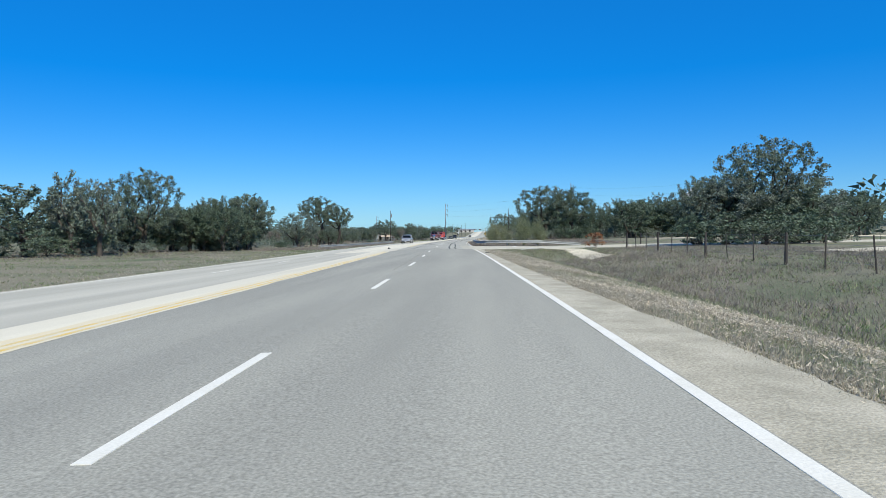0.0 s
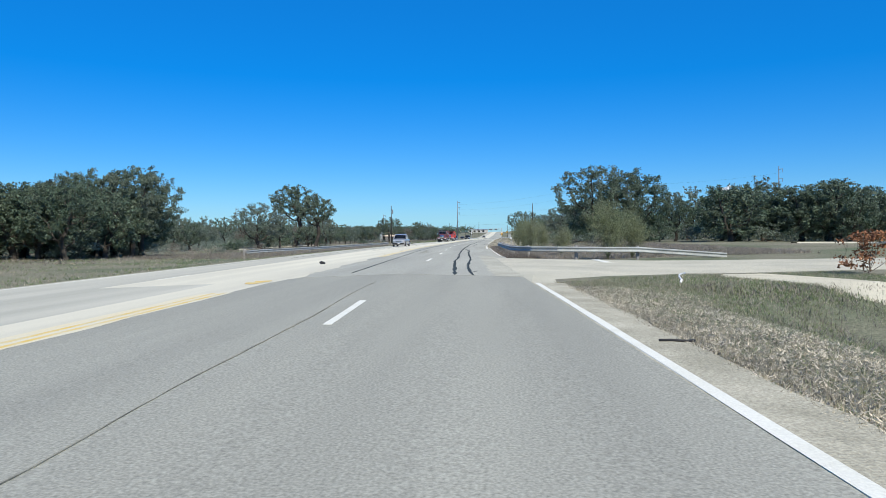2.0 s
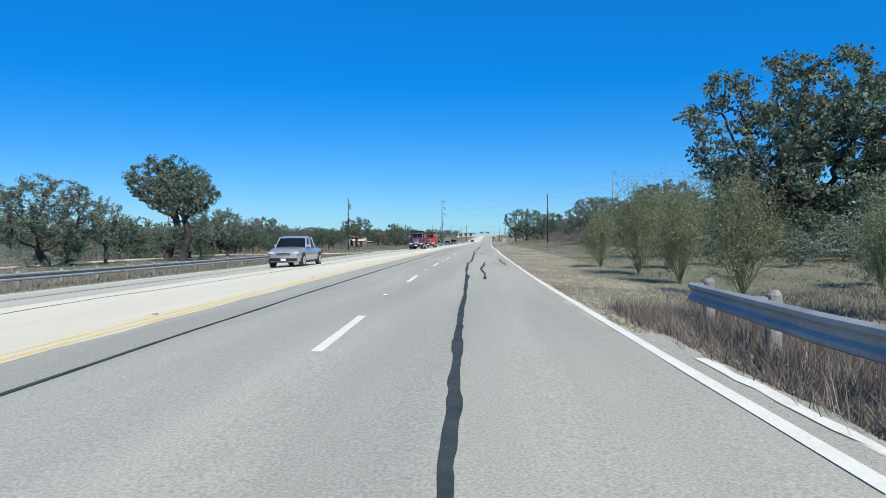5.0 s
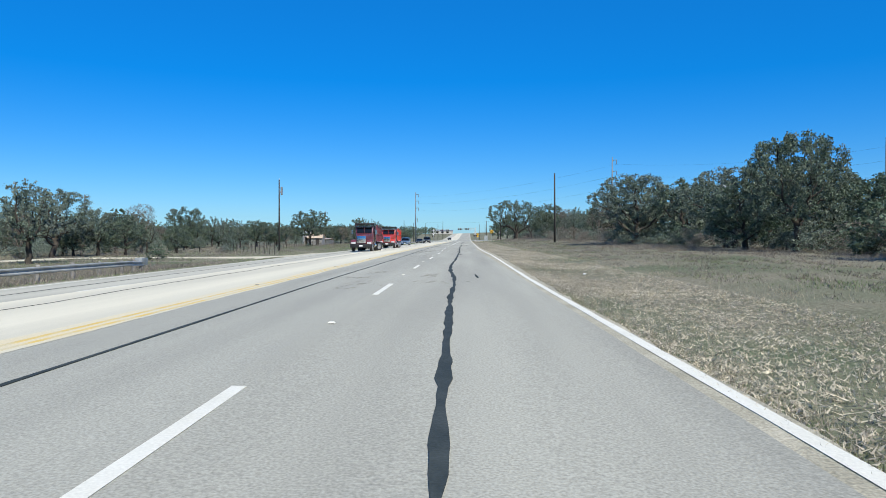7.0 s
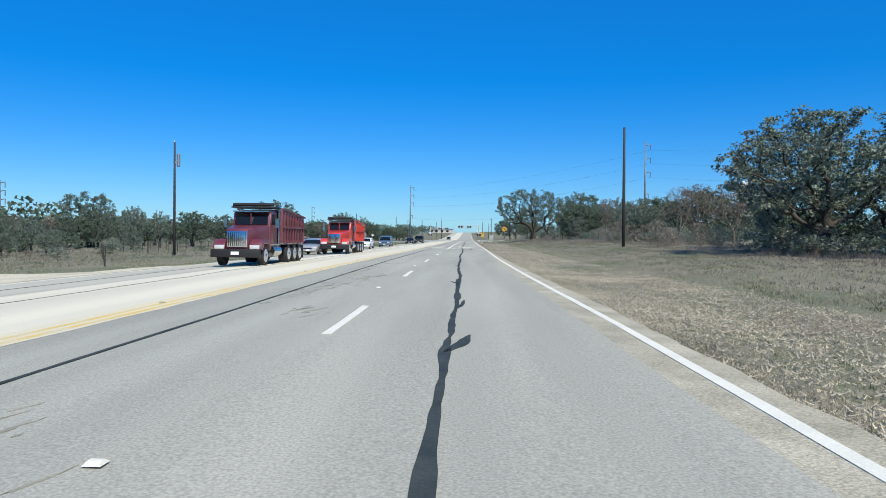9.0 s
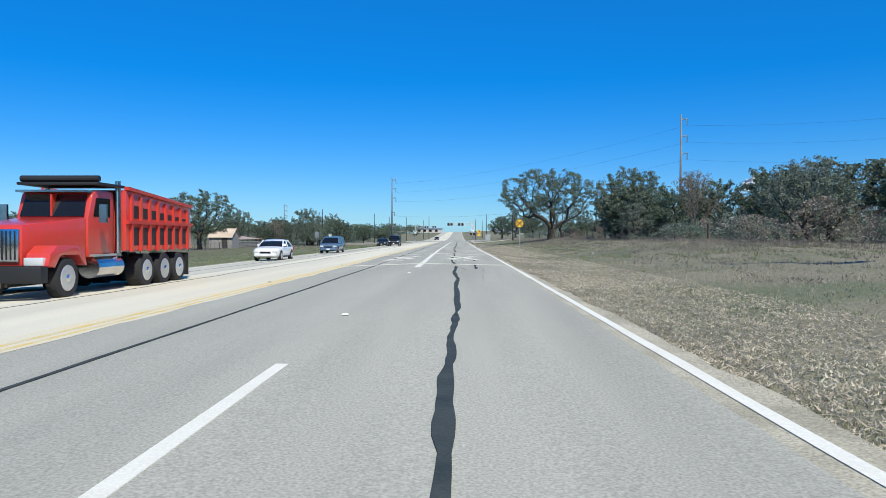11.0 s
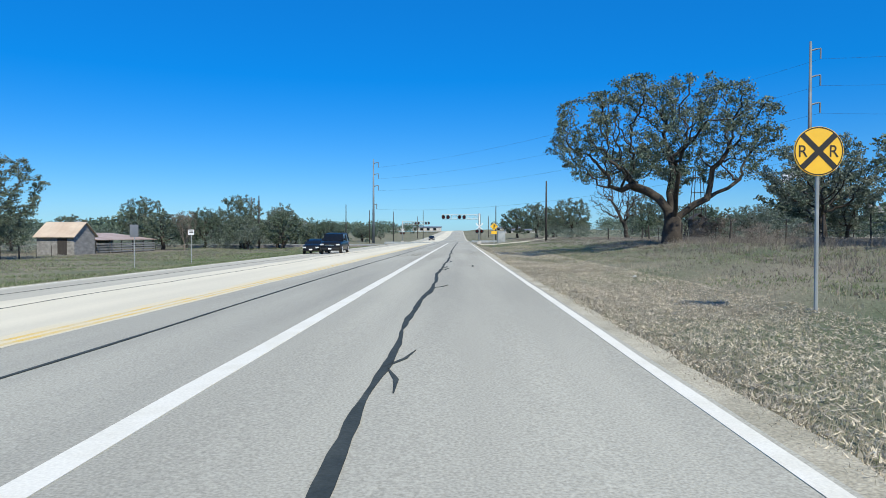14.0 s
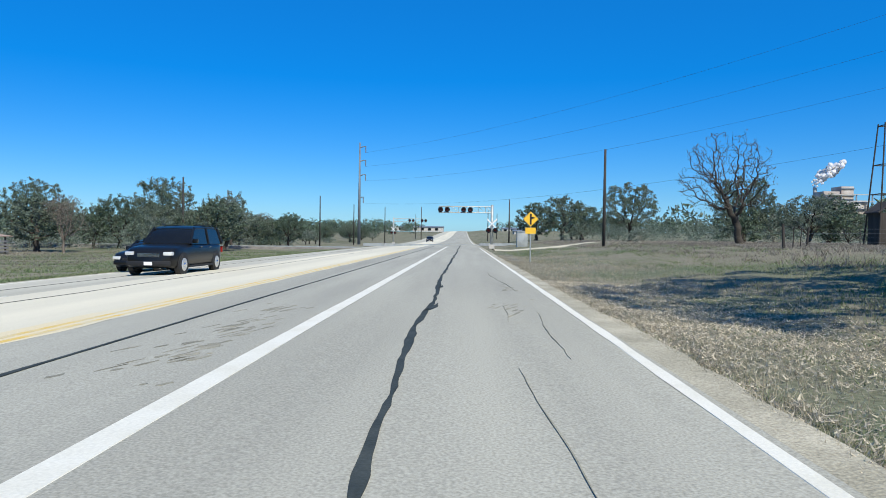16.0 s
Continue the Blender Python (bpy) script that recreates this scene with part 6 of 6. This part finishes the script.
def works(x, y):
    """The distant plant: silos, a tower, sheds and a sloping conveyor."""
    thing = empty("industrial_plant", "distant dusty cement plant with silos and a sloping conveyor", "factory")
    z = 0.5
    for k, (dx, w, h) in enumerate(((0, 9, 30), (9.5, 7, 33), (17, 9, 25), (27, 12, 18), (-12, 10, 13), (40, 16, 10), (-26, 14, 8))):
        t = piece("tower", Shape().box(x + dx - w / 2, x + dx + w / 2, y - 5 + k, y + 6 + k, z, z + h), PLANT, thing)
        for j in range(int(h / 4)):
            piece("gallery", Shape().box(x + dx - w / 2 - 0.3, x + dx + w / 2 + 0.3, y - 5.6 + k, y - 5.05 + k, z + 3.4 + 4 * j, z + 4.0 + 4 * j), SIGN_BACK, t)
    for k in range(4):
        piece("silo", Shape().tube([(x + 50 + 8 * k, y, z), (x + 50 + 8 * k, y, z + 20), (x + 50 + 8 * k, y, z + 22)], [3.6, 3.6, 0.6], 16), CONCRETE, thing)
    piece("conveyor", Shape().prism([(y - 9, 0), (y - 6, 0), (y - 6, 2.2), (y - 9, 2.2)], 0, 1), CONCRETE, thing).matrix_basis = Matrix.Translation((x - 32, 0, z + 10)) @ Matrix.Rotation(radians(-13), 4, "Y") @ Matrix.Diagonal((48, 1, 1, 1))
    for dx in (-4, 4.5, 13, 22):
        for k in range(7):
            piece("column", Shape().box(x + dx - 0.3, x + dx + 0.3, y - 7.2, y - 6.6, z + 4 * k, z + 4 * k + 3.9), SIGN_BACK, thing)
    for k in range(7):
        piece("walkway", Shape().box(x - 5, x + 23, y - 7.6, y - 6.2, z + 4 * k + 3.91, z + 4 * k + 4.3), CONCRETE, thing)
    piece("stack", Shape().tube([(x, y + 14, z), (x, y + 14, z + 33)], [1.4, 1.1], 14), CONCRETE, thing)
    plume = Shape()
    r = random.Random(9)
    for i in range(70):
        t = i / 69
        bm = bmesh.new()
        rad = (0.7 + 1.5 * t) * r.uniform(0.6, 1.2)
        bmesh.ops.create_icosphere(bm, subdivisions=2, radius=rad)
        c = Vector((x + 13 * t ** 1.3 + r.gauss(0, 0.8 + 1.6 * t), y + 14 + r.gauss(0, 2), z + 33.5 + 13 * t ** 0.8 + r.gauss(0, 0.6 + 1.4 * t)))
        for v in bm.verts:
            v.co = c + v.co * (1 + 0.5 * noise.noise(v.co * 0.8 + c) + 0.25 * noise.noise(v.co * 2.6 + c))
        plume.add([v.co[:] for v in bm.verts], [[v.index for v in f.verts] for f in bm.faces])
        bm.free()
    tagged(piece("steam_plume", plume, STEAM, smooth=True), "white steam drifting from the plant stack", "steam")


works(203.0, 735.0)

# ---- distance ----
hill = Shape()
hp = []
r_hill = random.Random(4)
for i in range(161):
    a = radians(-100 + 200 * i / 160)
    dist = 2400 + 150 * math.sin(i * 0.21)
    h = 24 + 9 * math.sin(i * 0.13) + 6 * math.sin(i * 0.37 + 1) + r_hill.uniform(-1.2, 1.2)
    hp += [(dist * math.sin(a), dist * math.cos(a), -6), (dist * math.sin(a), dist * math.cos(a), h), ((dist + 500) * math.sin(a), (dist + 500) * math.cos(a), h * 0.6)]
hill.add(hp, [(3 * i + j, 3 * i + j + 1, 3 * i + j + 4, 3 * i + j + 3) for i in range(160) for j in (0, 1)])
tagged(piece("backdrop", hill, FAR_HILL, smooth=True), "low blue-grey wooded hills on the horizon", "hills", kind="structure")


def far_woods(seed, n, x0, x1, y0, y1, low, high, label):
    """Woods too far off to tell the trees apart."""
    r = np.random.default_rng(seed)
    tops = np.stack([r.uniform(x0, x1, n), r.uniform(y0, y1, n)], -1)
    hs = r.uniform(low, high, n)
    vs, fs, k = [], [], 0
    for (x, y), h in zip(tops, hs):
        m = 200
        o = r.normal(0, 1, (m, 3))
        o /= np.linalg.norm(o, axis=1, keepdims=True)
        o *= r.random((m, 1)) ** 0.3
        mid = np.array([x, y, ground_at(x, y) + h * 0.52]) + o * (h * 0.5, h * 0.5, h * 0.48)
        u = r.normal(0, 1, (m, 3)) * h * 0.028
        w = np.cross(u, r.normal(0, 1, (m, 3)))
        w *= h * 0.04 / np.linalg.norm(w, axis=1, keepdims=True)
        vs.append(np.stack([mid + 1.6 * u, mid - u - w, mid - u + w], 1).reshape(-1, 3))
    v = np.concatenate(vs)
    tagged(swarm("far_woods", v, np.arange(len(v)).reshape(-1, 3), LEAF_DARK), label, "woods", kind="stuff")


far_woods(1, 260, -420, -100, 120, 620, 7, 11, "distant grey-green oak woods beyond the pasture")
far_woods(2, 240, 60, 420, 90, 640, 8, 12, "distant dark oak woods behind the scrub")
far_woods(3, 260, -330, -40, 600, 1050, 6, 10, "distant woods beyond the crossing")
far_woods(4, 220, 26, 330, 560, 1050, 6, 10, "distant woods past the railway")


def far_shed(x, y, w, h, mat, label):
    thing = empty("distant_building", label, "building", "buildings past the crossing")
    z = float(rise(y)) - 0.2
    piece("wall", Shape().box(x - w / 2, x + w / 2, y, y + 10, z, z + h), mat, thing)
    piece("roof", Shape().prism([(y - 0.5, z + h), (y + 10.5, z + h), (y + 5, z + h + 0.8)], x - w / 2 - 0.5, x + w / 2 + 0.5), SIGN_BACK, thing)
    for k in range(int(w / 5)):
        piece("opening", Shape().box(x - w / 2 + 1 + 5 * k, x - w / 2 + 3.2 + 5 * k, y - 0.06, y - 0.003, z + 0.8, z + min(h - 0.5, 2.6)), GLASS, thing)


far_shed(-72, 980, 18, 3.4, CONCRETE, "long pale metal building past the crossing")
far_shed(-50, 1050, 14, 4, CONCRETE, "pale metal building past the crossing")
far_shed(24, 660, 16, 2.6, CONCRETE, "white roadside building past the crossing")
far_shed(-34, 820, 22, 3.2, CONCRETE, "white shop building far along the road")
far_shed(30, 800, 24, 3, CONCRETE, "pale shop building far along the road")


# ---- vehicles: their fronts face -y ----
def wheel(thing, x, y, rad, width, side, steer="wheel"):
    tyre = piece("wheel", Shape().tube([(x - width / 2, y, rad), (x - width / 2 + 0.03, y, rad), (x + width / 2 - 0.03, y, rad), (x + width / 2, y, rad)],
                 [rad * 0.9, rad, rad, rad * 0.9], 24), RUBBER, thing, "black tyre")
    xo = x + side * width / 2
    piece("rim", Shape().tube([(xo, y, rad), (xo + side * 0.015, y, rad), (xo + side * 0.02, y, rad)], [rad * 0.64, rad * 0.6, rad * 0.2], 18), RIM, tyre, "bright metal rim")
    piece("hub", Shape().tube([(xo + side * 0.02, y, rad), (xo + side * 0.06, y, rad)], [rad * 0.2, rad * 0.14], 12), CHROME, tyre)


def motor_car(name, x, y, z, paint, label, length, width, height, hood, cab0, cab1, rear, wheel_r=0.34, belt=None, bed=False, kind="car", slope=0.5, rack=False):
    """A car or van from its side outline: hood height, where the cabin starts and ends at the belt line."""
    thing = empty(name, label, kind)
    belt = belt or height * 0.6
    w, L = width / 2, length / 2
    ya, yb = -L + 0.85, L - 0.95
    clear = wheel_r * 0.62
    hull = Shape()
    ys = np.concatenate([[-L, -L + 0.05, -L + 0.14, -L + 0.3, -L + 0.55], np.linspace(-L + 0.8, L - 0.6, 16), [L - 0.4, L - 0.22, L - 0.1, L - 0.03, L]])
    tops = np.interp(ys, (-L, -L + 0.08, -L + 0.3, -L + 0.7, cab0 - 0.05, cab0 + 0.12, cab1, cab1 + 0.1, L - 0.3, L - 0.08, L), (hood - 0.3, hood - 0.16, hood - 0.05, hood, hood + 0.07, belt, belt + 0.01, max(rear, belt - 0.02) if bed or height > 1.6 else rear + 0.04, rear, rear - 0.06, rear - 0.25))
    sides = w * np.interp(np.abs(ys), (0, L - 0.7, L - 0.3, L - 0.1, L), (1, 1, 0.96, 0.88, 0.78))
    lows = clear + np.interp(np.abs(ys), (0, L - 0.25, L), (0.0, 0.02, 0.12))
    half = ((0.0, 0.0, 0.0), (0.86, 0.0, 0.0), (0.97, 0.12, 0.0), (1.0, 0.45, 0.0), (0.985, 0.78, 0.0), (0.94, 0.93, 0.0), (0.84, 0.99, 0.0), (0.5, 1.0, 0.02), (0.0, 1.0, 0.03))
    m = 2 * len(half) - 2
    for yy, top, side, low in zip(ys, tops, sides, lows):
        right = [(side * a, yy, low + (top - low) * b + c) for a, b, c in half]
        hull.v += right + [(-p[0], p[1], p[2]) for p in right[-2:0:-1]]
    hull.f += [tuple(range(m)), tuple(range((len(ys) - 1) * m, len(ys) * m))[::-1]]
    hull.f += [(j * m + i, j * m + m + i, j * m + m + (i + 1) % m, j * m + (i + 1) % m) for j in range(len(ys) - 1) for i in range(m)]
    piece("body", hull, paint, thing, smooth=True).data.set_sharp_from_angle(angle=radians(50))
    top0, top1 = cab0 + slope * 1.25, cab1 - (0.35 if bed else 0.75 if height < 1.5 else 0.25)
    cw, rw = w - 0.06, w - 0.2
    for name, mat, y0, y1, grow_by, note in (("cabin_glass", GLASS, cab0, cab1, 0.0, "dark tinted windows"), ("roof", paint, top0 - 0.04, top1 + 0.04, 0.012, "")):
        g, arc = Shape(), np.linspace(y0, y1, 17)
        for yy in arc:
            high = np.interp(yy, (cab0, cab0 + (top0 - cab0) * 0.55, top0, top0 + 0.35, (top0 + top1) / 2, top1 - 0.3, top1, cab1), (belt + 0.01, belt + (height - belt) * 0.6, height - 0.09, height - 0.03, height, height - 0.03, height - 0.1, belt + 0.01))
            f = (high - belt) / (height - belt)
            wide = cw - (cw - rw) * f + grow_by
            base = belt - 0.03 if name == "cabin_glass" else high - 0.07
            row = [(cw if name == "cabin_glass" else wide, base), (wide, high - 0.05 * f + grow_by), (wide - 0.07, high + grow_by), (0.0, high + 0.025 * f + grow_by)]
            g.v += [(p, yy, q) for p, q in row] + [(-p, yy, q) for p, q in row[-2::-1]]
        n = 7
        g.f += [(j * n + i, j * n + n + i, j * n + n + (i + 1) % n, j * n + (i + 1) % n) for j in range(16) for i in range(n)]
        g.f += [tuple(range(n)), tuple(range(16 * n, 17 * n))[::-1]]
        piece(name, g, mat, thing, note, smooth=True).data.set_sharp_from_angle(angle=radians(40))
    for s in (-1, 1):
        for yy in (ya, yb):
            # black discs stand in for the shaded wheel arches; the body has no openings
            piece("arch_shade_disc", Shape().tube([(s * (w - 0.2), yy, wheel_r + 0.02), (s * (w + 0.006), yy, wheel_r + 0.02)], [wheel_r * 1.14] * 2, 28), BLACK, thing)
    for s in (-1, 1):
        for f0, f1 in ((cab0, top0), (cab1, top1)):
            piece("pillar", Shape().tube([(s * (cw + 0.01), f0, belt - 0.02), (s * (rw + 0.01), f1, height - 0.05)], [0.05, 0.045], 6), paint, thing)
        midy = (top0 + top1) / 2
        piece("pillar", Shape().tube([(s * (cw + 0.01), midy, belt - 0.02), (s * (rw + 0.01), midy, height - 0.05)], [0.05, 0.045], 6), paint, thing)
        piece("headlight", Shape().box(s * (w - 0.1) - (0.34 if s > 0 else 0), s * (w - 0.1) + (0 if s > 0 else 0.34), -L - 0.02, -L + 0.2, hood - 0.34, hood - 0.2), LAMP, thing, "clear headlight", bevel=0.03)
        piece("tail_light", Shape().box(s * (w - 0.06) - (0.2 if s > 0 else 0), s * (w - 0.06) + (0 if s > 0 else 0.2), L - 0.06, L + 0.02, rear - 0.4, rear - 0.15), RED_LENS, thing)
        piece("mirror", Shape().box(s * (w + 0.02) - 0.1, s * (w + 0.02) + 0.1, cab0 + 0.25, cab0 + 0.38, belt + 0.02, belt + 0.2), paint, thing, bevel=0.03)
        for yy in (cab0 + 0.9, cab0 + 1.9):
            piece("door_handle", Shape().box(s * w - 0.012, s * w + 0.012, yy, yy + 0.16, belt - 0.16, belt - 0.12), CHROME, thing)
        piece("sill", Shape().box(s * w - 0.02, s * w + 0.02, ya + 0.5, yb - 0.5, clear + 0.02, clear + 0.1), BLACK, thing)
        for yy in (ya, yb):
            wheel(thing, s * (w - 0.085), yy, wheel_r, 0.22, s)
    piece("grille", Shape().box(-w * 0.42, w * 0.42, -L - 0.02, -L + 0.05, hood - 0.4, hood - 0.27), CHROME if wheel_r > 0.37 else BLACK, thing)
    for k in range(3):
        piece("grille_bar", Shape().box(-w * 0.4, w * 0.4, -L - 0.035, -L - 0.022, hood - 0.385 + 0.04 * k, hood - 0.37 + 0.04 * k), BLACK, thing)
    piece("bumper", Shape().box(-w * 0.84, w * 0.84, -L - 0.035, -L + 0.05, clear + 0.12, clear + 0.3), BLACK if wheel_r > 0.37 else paint, thing, bevel=0.05)
    piece("plate_bar", Shape().box(-0.16, 0.16, -L - 0.047, -L - 0.037, clear + 0.14, clear + 0.27), SIGN_WHITE, thing, "pale blank bar")
    if rack:
        for s in (-1, 1):
            piece("roof_rail", Shape().tube([(s * rw * 0.85, top0 + 0.3, height + 0.05), (s * rw * 0.85, top1 - 0.2, height + 0.05)], [0.02, 0.02], 6), BLACK, thing)
    thing.matrix_basis = pose(x, y, z, 0, 0, 0)
    return thing


def place(d, y):
    return on_road(d, y, 0.01)


motor_car("suv", *place(-11.9, 357.0), CAR_BLACK, "large black sport utility vehicle in the oncoming lane", 5.3, 2.0, 1.9, 1.1, -1.0, 2.5, 1.2, 0.4, 1.2, kind="car", slope=0.5, rack=True)
motor_car("sedan", *place(-14.5, 360.6), CAR_BLACK, "dark sedan in the outer oncoming lane", 4.7, 1.8, 1.42, 0.88, -1.0, 1.7, 0.98, 0.32, 0.92, slope=0.6)
motor_car("minivan", *place(-13.7, 304.6), CAR_BLUE, "grey-blue minivan in the oncoming lane", 4.9, 1.9, 1.72, 0.98, -1.5, 2.3, 1.05, 0.34, 1.02, slope=0.7)
motor_car("sedan", *place(-13.7, 281.6), CAR_WHITE, "white sedan in the oncoming lane", 4.75, 1.84, 1.47, 0.92, -1.05, 1.75, 1.04, 0.34, 0.98, slope=0.6)
motor_car("pickup_truck", *place(-11.2, 147.0), CAR_SILVER, "white and grey pickup truck in the oncoming lane", 5.6, 2.0, 1.85, 1.12, -1.35, 0.7, 1.1, 0.4, 1.15, bed=True, slope=0.42)
motor_car("sedan", *place(-13.9, 252.0), CAR_SILVER, "silver sedan behind the red lorry", 4.6, 1.8, 1.42, 0.88, -1.0, 1.7, 0.98, 0.32, 0.92, slope=0.6)
motor_car("sedan", *place(-9.5, 520.0), CAR_BLACK, "dark sedan far along the road", 4.6, 1.8, 1.42, 0.88, -1.0, 1.7, 0.98, 0.32, 0.92, slope=0.6)


def dump_truck(x, y, z, paint, label):
    """A long-nosed tipper: hood, cab, ribbed bed with a guard over the cab, one front and three rear axles."""
    thing = empty("dump_truck", label, "truck")
    w = 1.22
    piece("chassis", Shape().box(-0.45, 0.45, -3.6, 4.6, 0.65, 0.95), BLACK, thing)
    piece("bumper", Shape().box(-w, w, -4.25, -3.95, 0.45, 0.85), BLACK, thing, bevel=0.04)
    piece("plate_bar", Shape().box(-0.2, 0.2, -4.265, -4.253, 0.58, 0.74), SIGN_WHITE, thing, "pale blank bar")
    piece("hood", Shape().add([(sx * a, yy, zz) for sx in (-1, 1) for a, yy, zz in ((0.55, -3.9, 0.85), (0.55, -3.9, 1.85), (0.95, -1.75, 2.1), (0.95, -1.75, 0.85))],
          [(3, 2, 1, 0), (4, 5, 6, 7), (0, 1, 5, 4), (1, 2, 6, 5), (2, 3, 7, 6), (3, 0, 4, 7)]), paint, thing, bevel=0.07)
    piece("grille", Shape().box(-0.5, 0.5, -3.96, -3.88, 0.95, 1.75), CHROME, thing, "chrome radiator grille", bevel=0.03)
    for k in range(9):
        piece("grille_bar", Shape().box(-0.44 + 0.105 * k, -0.41 + 0.105 * k, -3.975, -3.962, 1.0, 1.7), BLACK, thing)
    for s in (-1, 1):
        piece("fender", Shape().prism([(-3.95, 0.85), (-3.85, 1.15), (-3.55, 1.35), (-2.7, 1.35), (-2.35, 1.15), (-2.2, 0.8), (-2.35, 0.85), (-2.6, 1.1), (-3.4, 1.1), (-3.65, 0.8)], s * 0.62 if s > 0 else -w, w if s > 0 else -0.62), paint, thing, bevel=0.04)
        piece("headlight", Shape().box(s * 0.88 - 0.24, s * 0.88 + 0.24, -4.0, -3.86, 0.86, 1.06), LAMP, thing, "clear headlight", bevel=0.03)
        piece("mirror", Shape().box(s * 1.38 - 0.1, s * 1.38 + 0.1, -1.72, -1.64, 1.95, 2.45), CHROME, thing, "chrome mirror")
        piece("exhaust_stack", Shape().tube([(s * 1.05, -0.22, 1.0), (s * 1.05, -0.22, 3.2)], [0.09, 0.08], 12), CHROME, thing)
        piece("fuel_tank", Shape().tube([(s * 0.92, -1.6, 0.72), (s * 0.92, -0.2, 0.72)], [0.3, 0.3], 16), CHROME, thing, "bright fuel tank")
        piece("step", Shape().box(s * 0.95 - 0.2, s * 0.95 + 0.2, -1.7, -0.5, 1.02, 1.08), STEEL, thing)
        wheel(thing, s * 1.02, -3.05, 0.52, 0.32, s)
        for yy in (1.3, 2.6, 3.8):
            wheel(thing, s * 0.96, yy, 0.52, 0.5, s)
    piece("cab", Shape().prism([(-1.75, 1.0), (-1.75, 2.08), (-1.5, 2.75), (-1.3, 2.86), (-0.4, 2.86), (-0.35, 2.6), (-0.35, 1.0)], -1.0, 1.0), paint, thing, bevel=0.06)
    piece("windscreen", Shape().add([(-0.88, -1.785, 2.12), (0.88, -1.785, 2.12), (0.84, -1.545, 2.73), (-0.84, -1.545, 2.73), (-0.88, -1.74, 2.12), (0.88, -1.74, 2.12), (0.84, -1.5, 2.73), (-0.84, -1.5, 2.73)],
          [(0, 1, 2, 3), (7, 6, 5, 4), (0, 4, 5, 1), (1, 5, 6, 2), (2, 6, 7, 3), (3, 7, 4, 0)]), GLASS, thing, "dark windscreen")
    piece("windscreen_bar", Shape().box(-0.02, 0.02, -1.8, -1.52, 2.12, 2.73), paint, thing)
    for s in (-1, 1):
        piece("side_window", Shape().prism([(-1.5, 2.12), (-1.35, 2.65), (-0.6, 2.65), (-0.6, 2.12)], s * 1.005 - 0.006, s * 1.005 + 0.006), GLASS, thing)
    piece("sun_visor", Shape().box(-0.95, 0.95, -1.85, -1.4, 2.78, 2.84), CHROME, thing)
    bed = piece("dump_bed", Shape().prism([(-0.1, 1.15), (-0.1, 2.95), (4.75, 2.6), (4.9, 1.15)], -w, w), paint, thing, bevel=0.03)
    for s in (-1, 1):
        for k in range(8):
            yy = 0.15 + 0.6 * k
            piece("rib", Shape().box(s * (w + 0.03) - 0.045, s * (w + 0.03) + 0.045, yy, yy + 0.1, 1.12, 2.85 - 0.073 * yy), paint, bed)
        for k in range(7):
            yy = 0.29 + 0.6 * k
            for z0, z1 in ((2.12, 2.5), (1.3, 1.85)):
                # flat black sheets on the bed wall stand in for dark slots between ribs
                piece("side_panel", Shape().box(s * (w + 0.004) - 0.004, s * (w + 0.004) + 0.004, yy, yy + 0.42, z0, z1 - 0.05 * k * (z0 > 2)), BLACK, bed, "flat black sheet between the ribs")
        piece("top_rail", Shape().prism([(-0.1, 2.95), (-0.1, 3.05), (4.75, 2.7), (4.75, 2.6)], s * (w + 0.03) - 0.07, s * (w + 0.03) + 0.07), paint, bed)
        piece("side_rail", Shape().box(s * (w + 0.04) - 0.05, s * (w + 0.04) + 0.05, -0.1, 4.8, 1.95, 2.05), paint, bed)
        piece("mud_flap", Shape().box(s * 0.96 - 0.28, s * 0.96 + 0.28, 4.5, 4.53, 0.2, 1.0), BLACK, thing)
    piece("cab_guard", Shape().box(-w * 0.94, w * 0.94, -1.5, 0.0, 3.0, 3.08), BLACK, thing, "black cab guard", bevel=0.02)
    piece("tarp_roll", Shape().tube([(-w * 0.9, -1.35, 3.18), (w * 0.9, -1.35, 3.18)], [0.09, 0.09], 12), BLACK, thing, "rolled black tarpaulin")
    thing.matrix_basis = pose(x, y, z)
    return thing


dump_truck(*place(-11.0, 227.0), MAROON, "maroon dump truck with a chrome grille in the oncoming lane")
dump_truck(*place(-11.2, 252.0), RED, "bright red dump truck following in the oncoming lane")

scrap = bmesh.new()
bmesh.ops.create_icosphere(scrap, subdivisions=3, radius=0.14)
for v in scrap.verts:
    v.co = v.co * (1 + 0.8 * noise.noise(v.co * 8))
    v.co.z = max(v.co.z * 0.6, -0.06)
scrap_mesh = bpy.data.meshes.new("tyre_scrap")
scrap.to_mesh(scrap_mesh)
scrap.free()
scrap_mesh.materials.append(RUBBER)
scrap_thing = tagged(new("tyre_scrap", scrap_mesh), "torn dark scrap of tyre on the pale road", "debris")
scrap_thing.location = on_road(-6.95, 76.0, 0.06)

# ---- litter on the verge ----
for d, y in ((8.4, 276.0), (4.8, 173.0), (5.6, 314.0)):
    bm = bmesh.new()
    bmesh.ops.create_icosphere(bm, subdivisions=2, radius=0.07)
    for v in bm.verts:
        v.co = v.co * (1 + 0.5 * noise.noise(v.co * 9 + Vector((d, y, 0))))
        v.co.z *= 0.45
    me = bpy.data.meshes.new("litter")
    bm.to_mesh(me)
    bm.free()
    me.materials.append(SIGN_WHITE)
    ob = tagged(new("litter", me), "crumpled white litter in the grass", "litter")
    ob.location = (float(bend(y)) + d, y, float(land(d, y)) + 0.08)
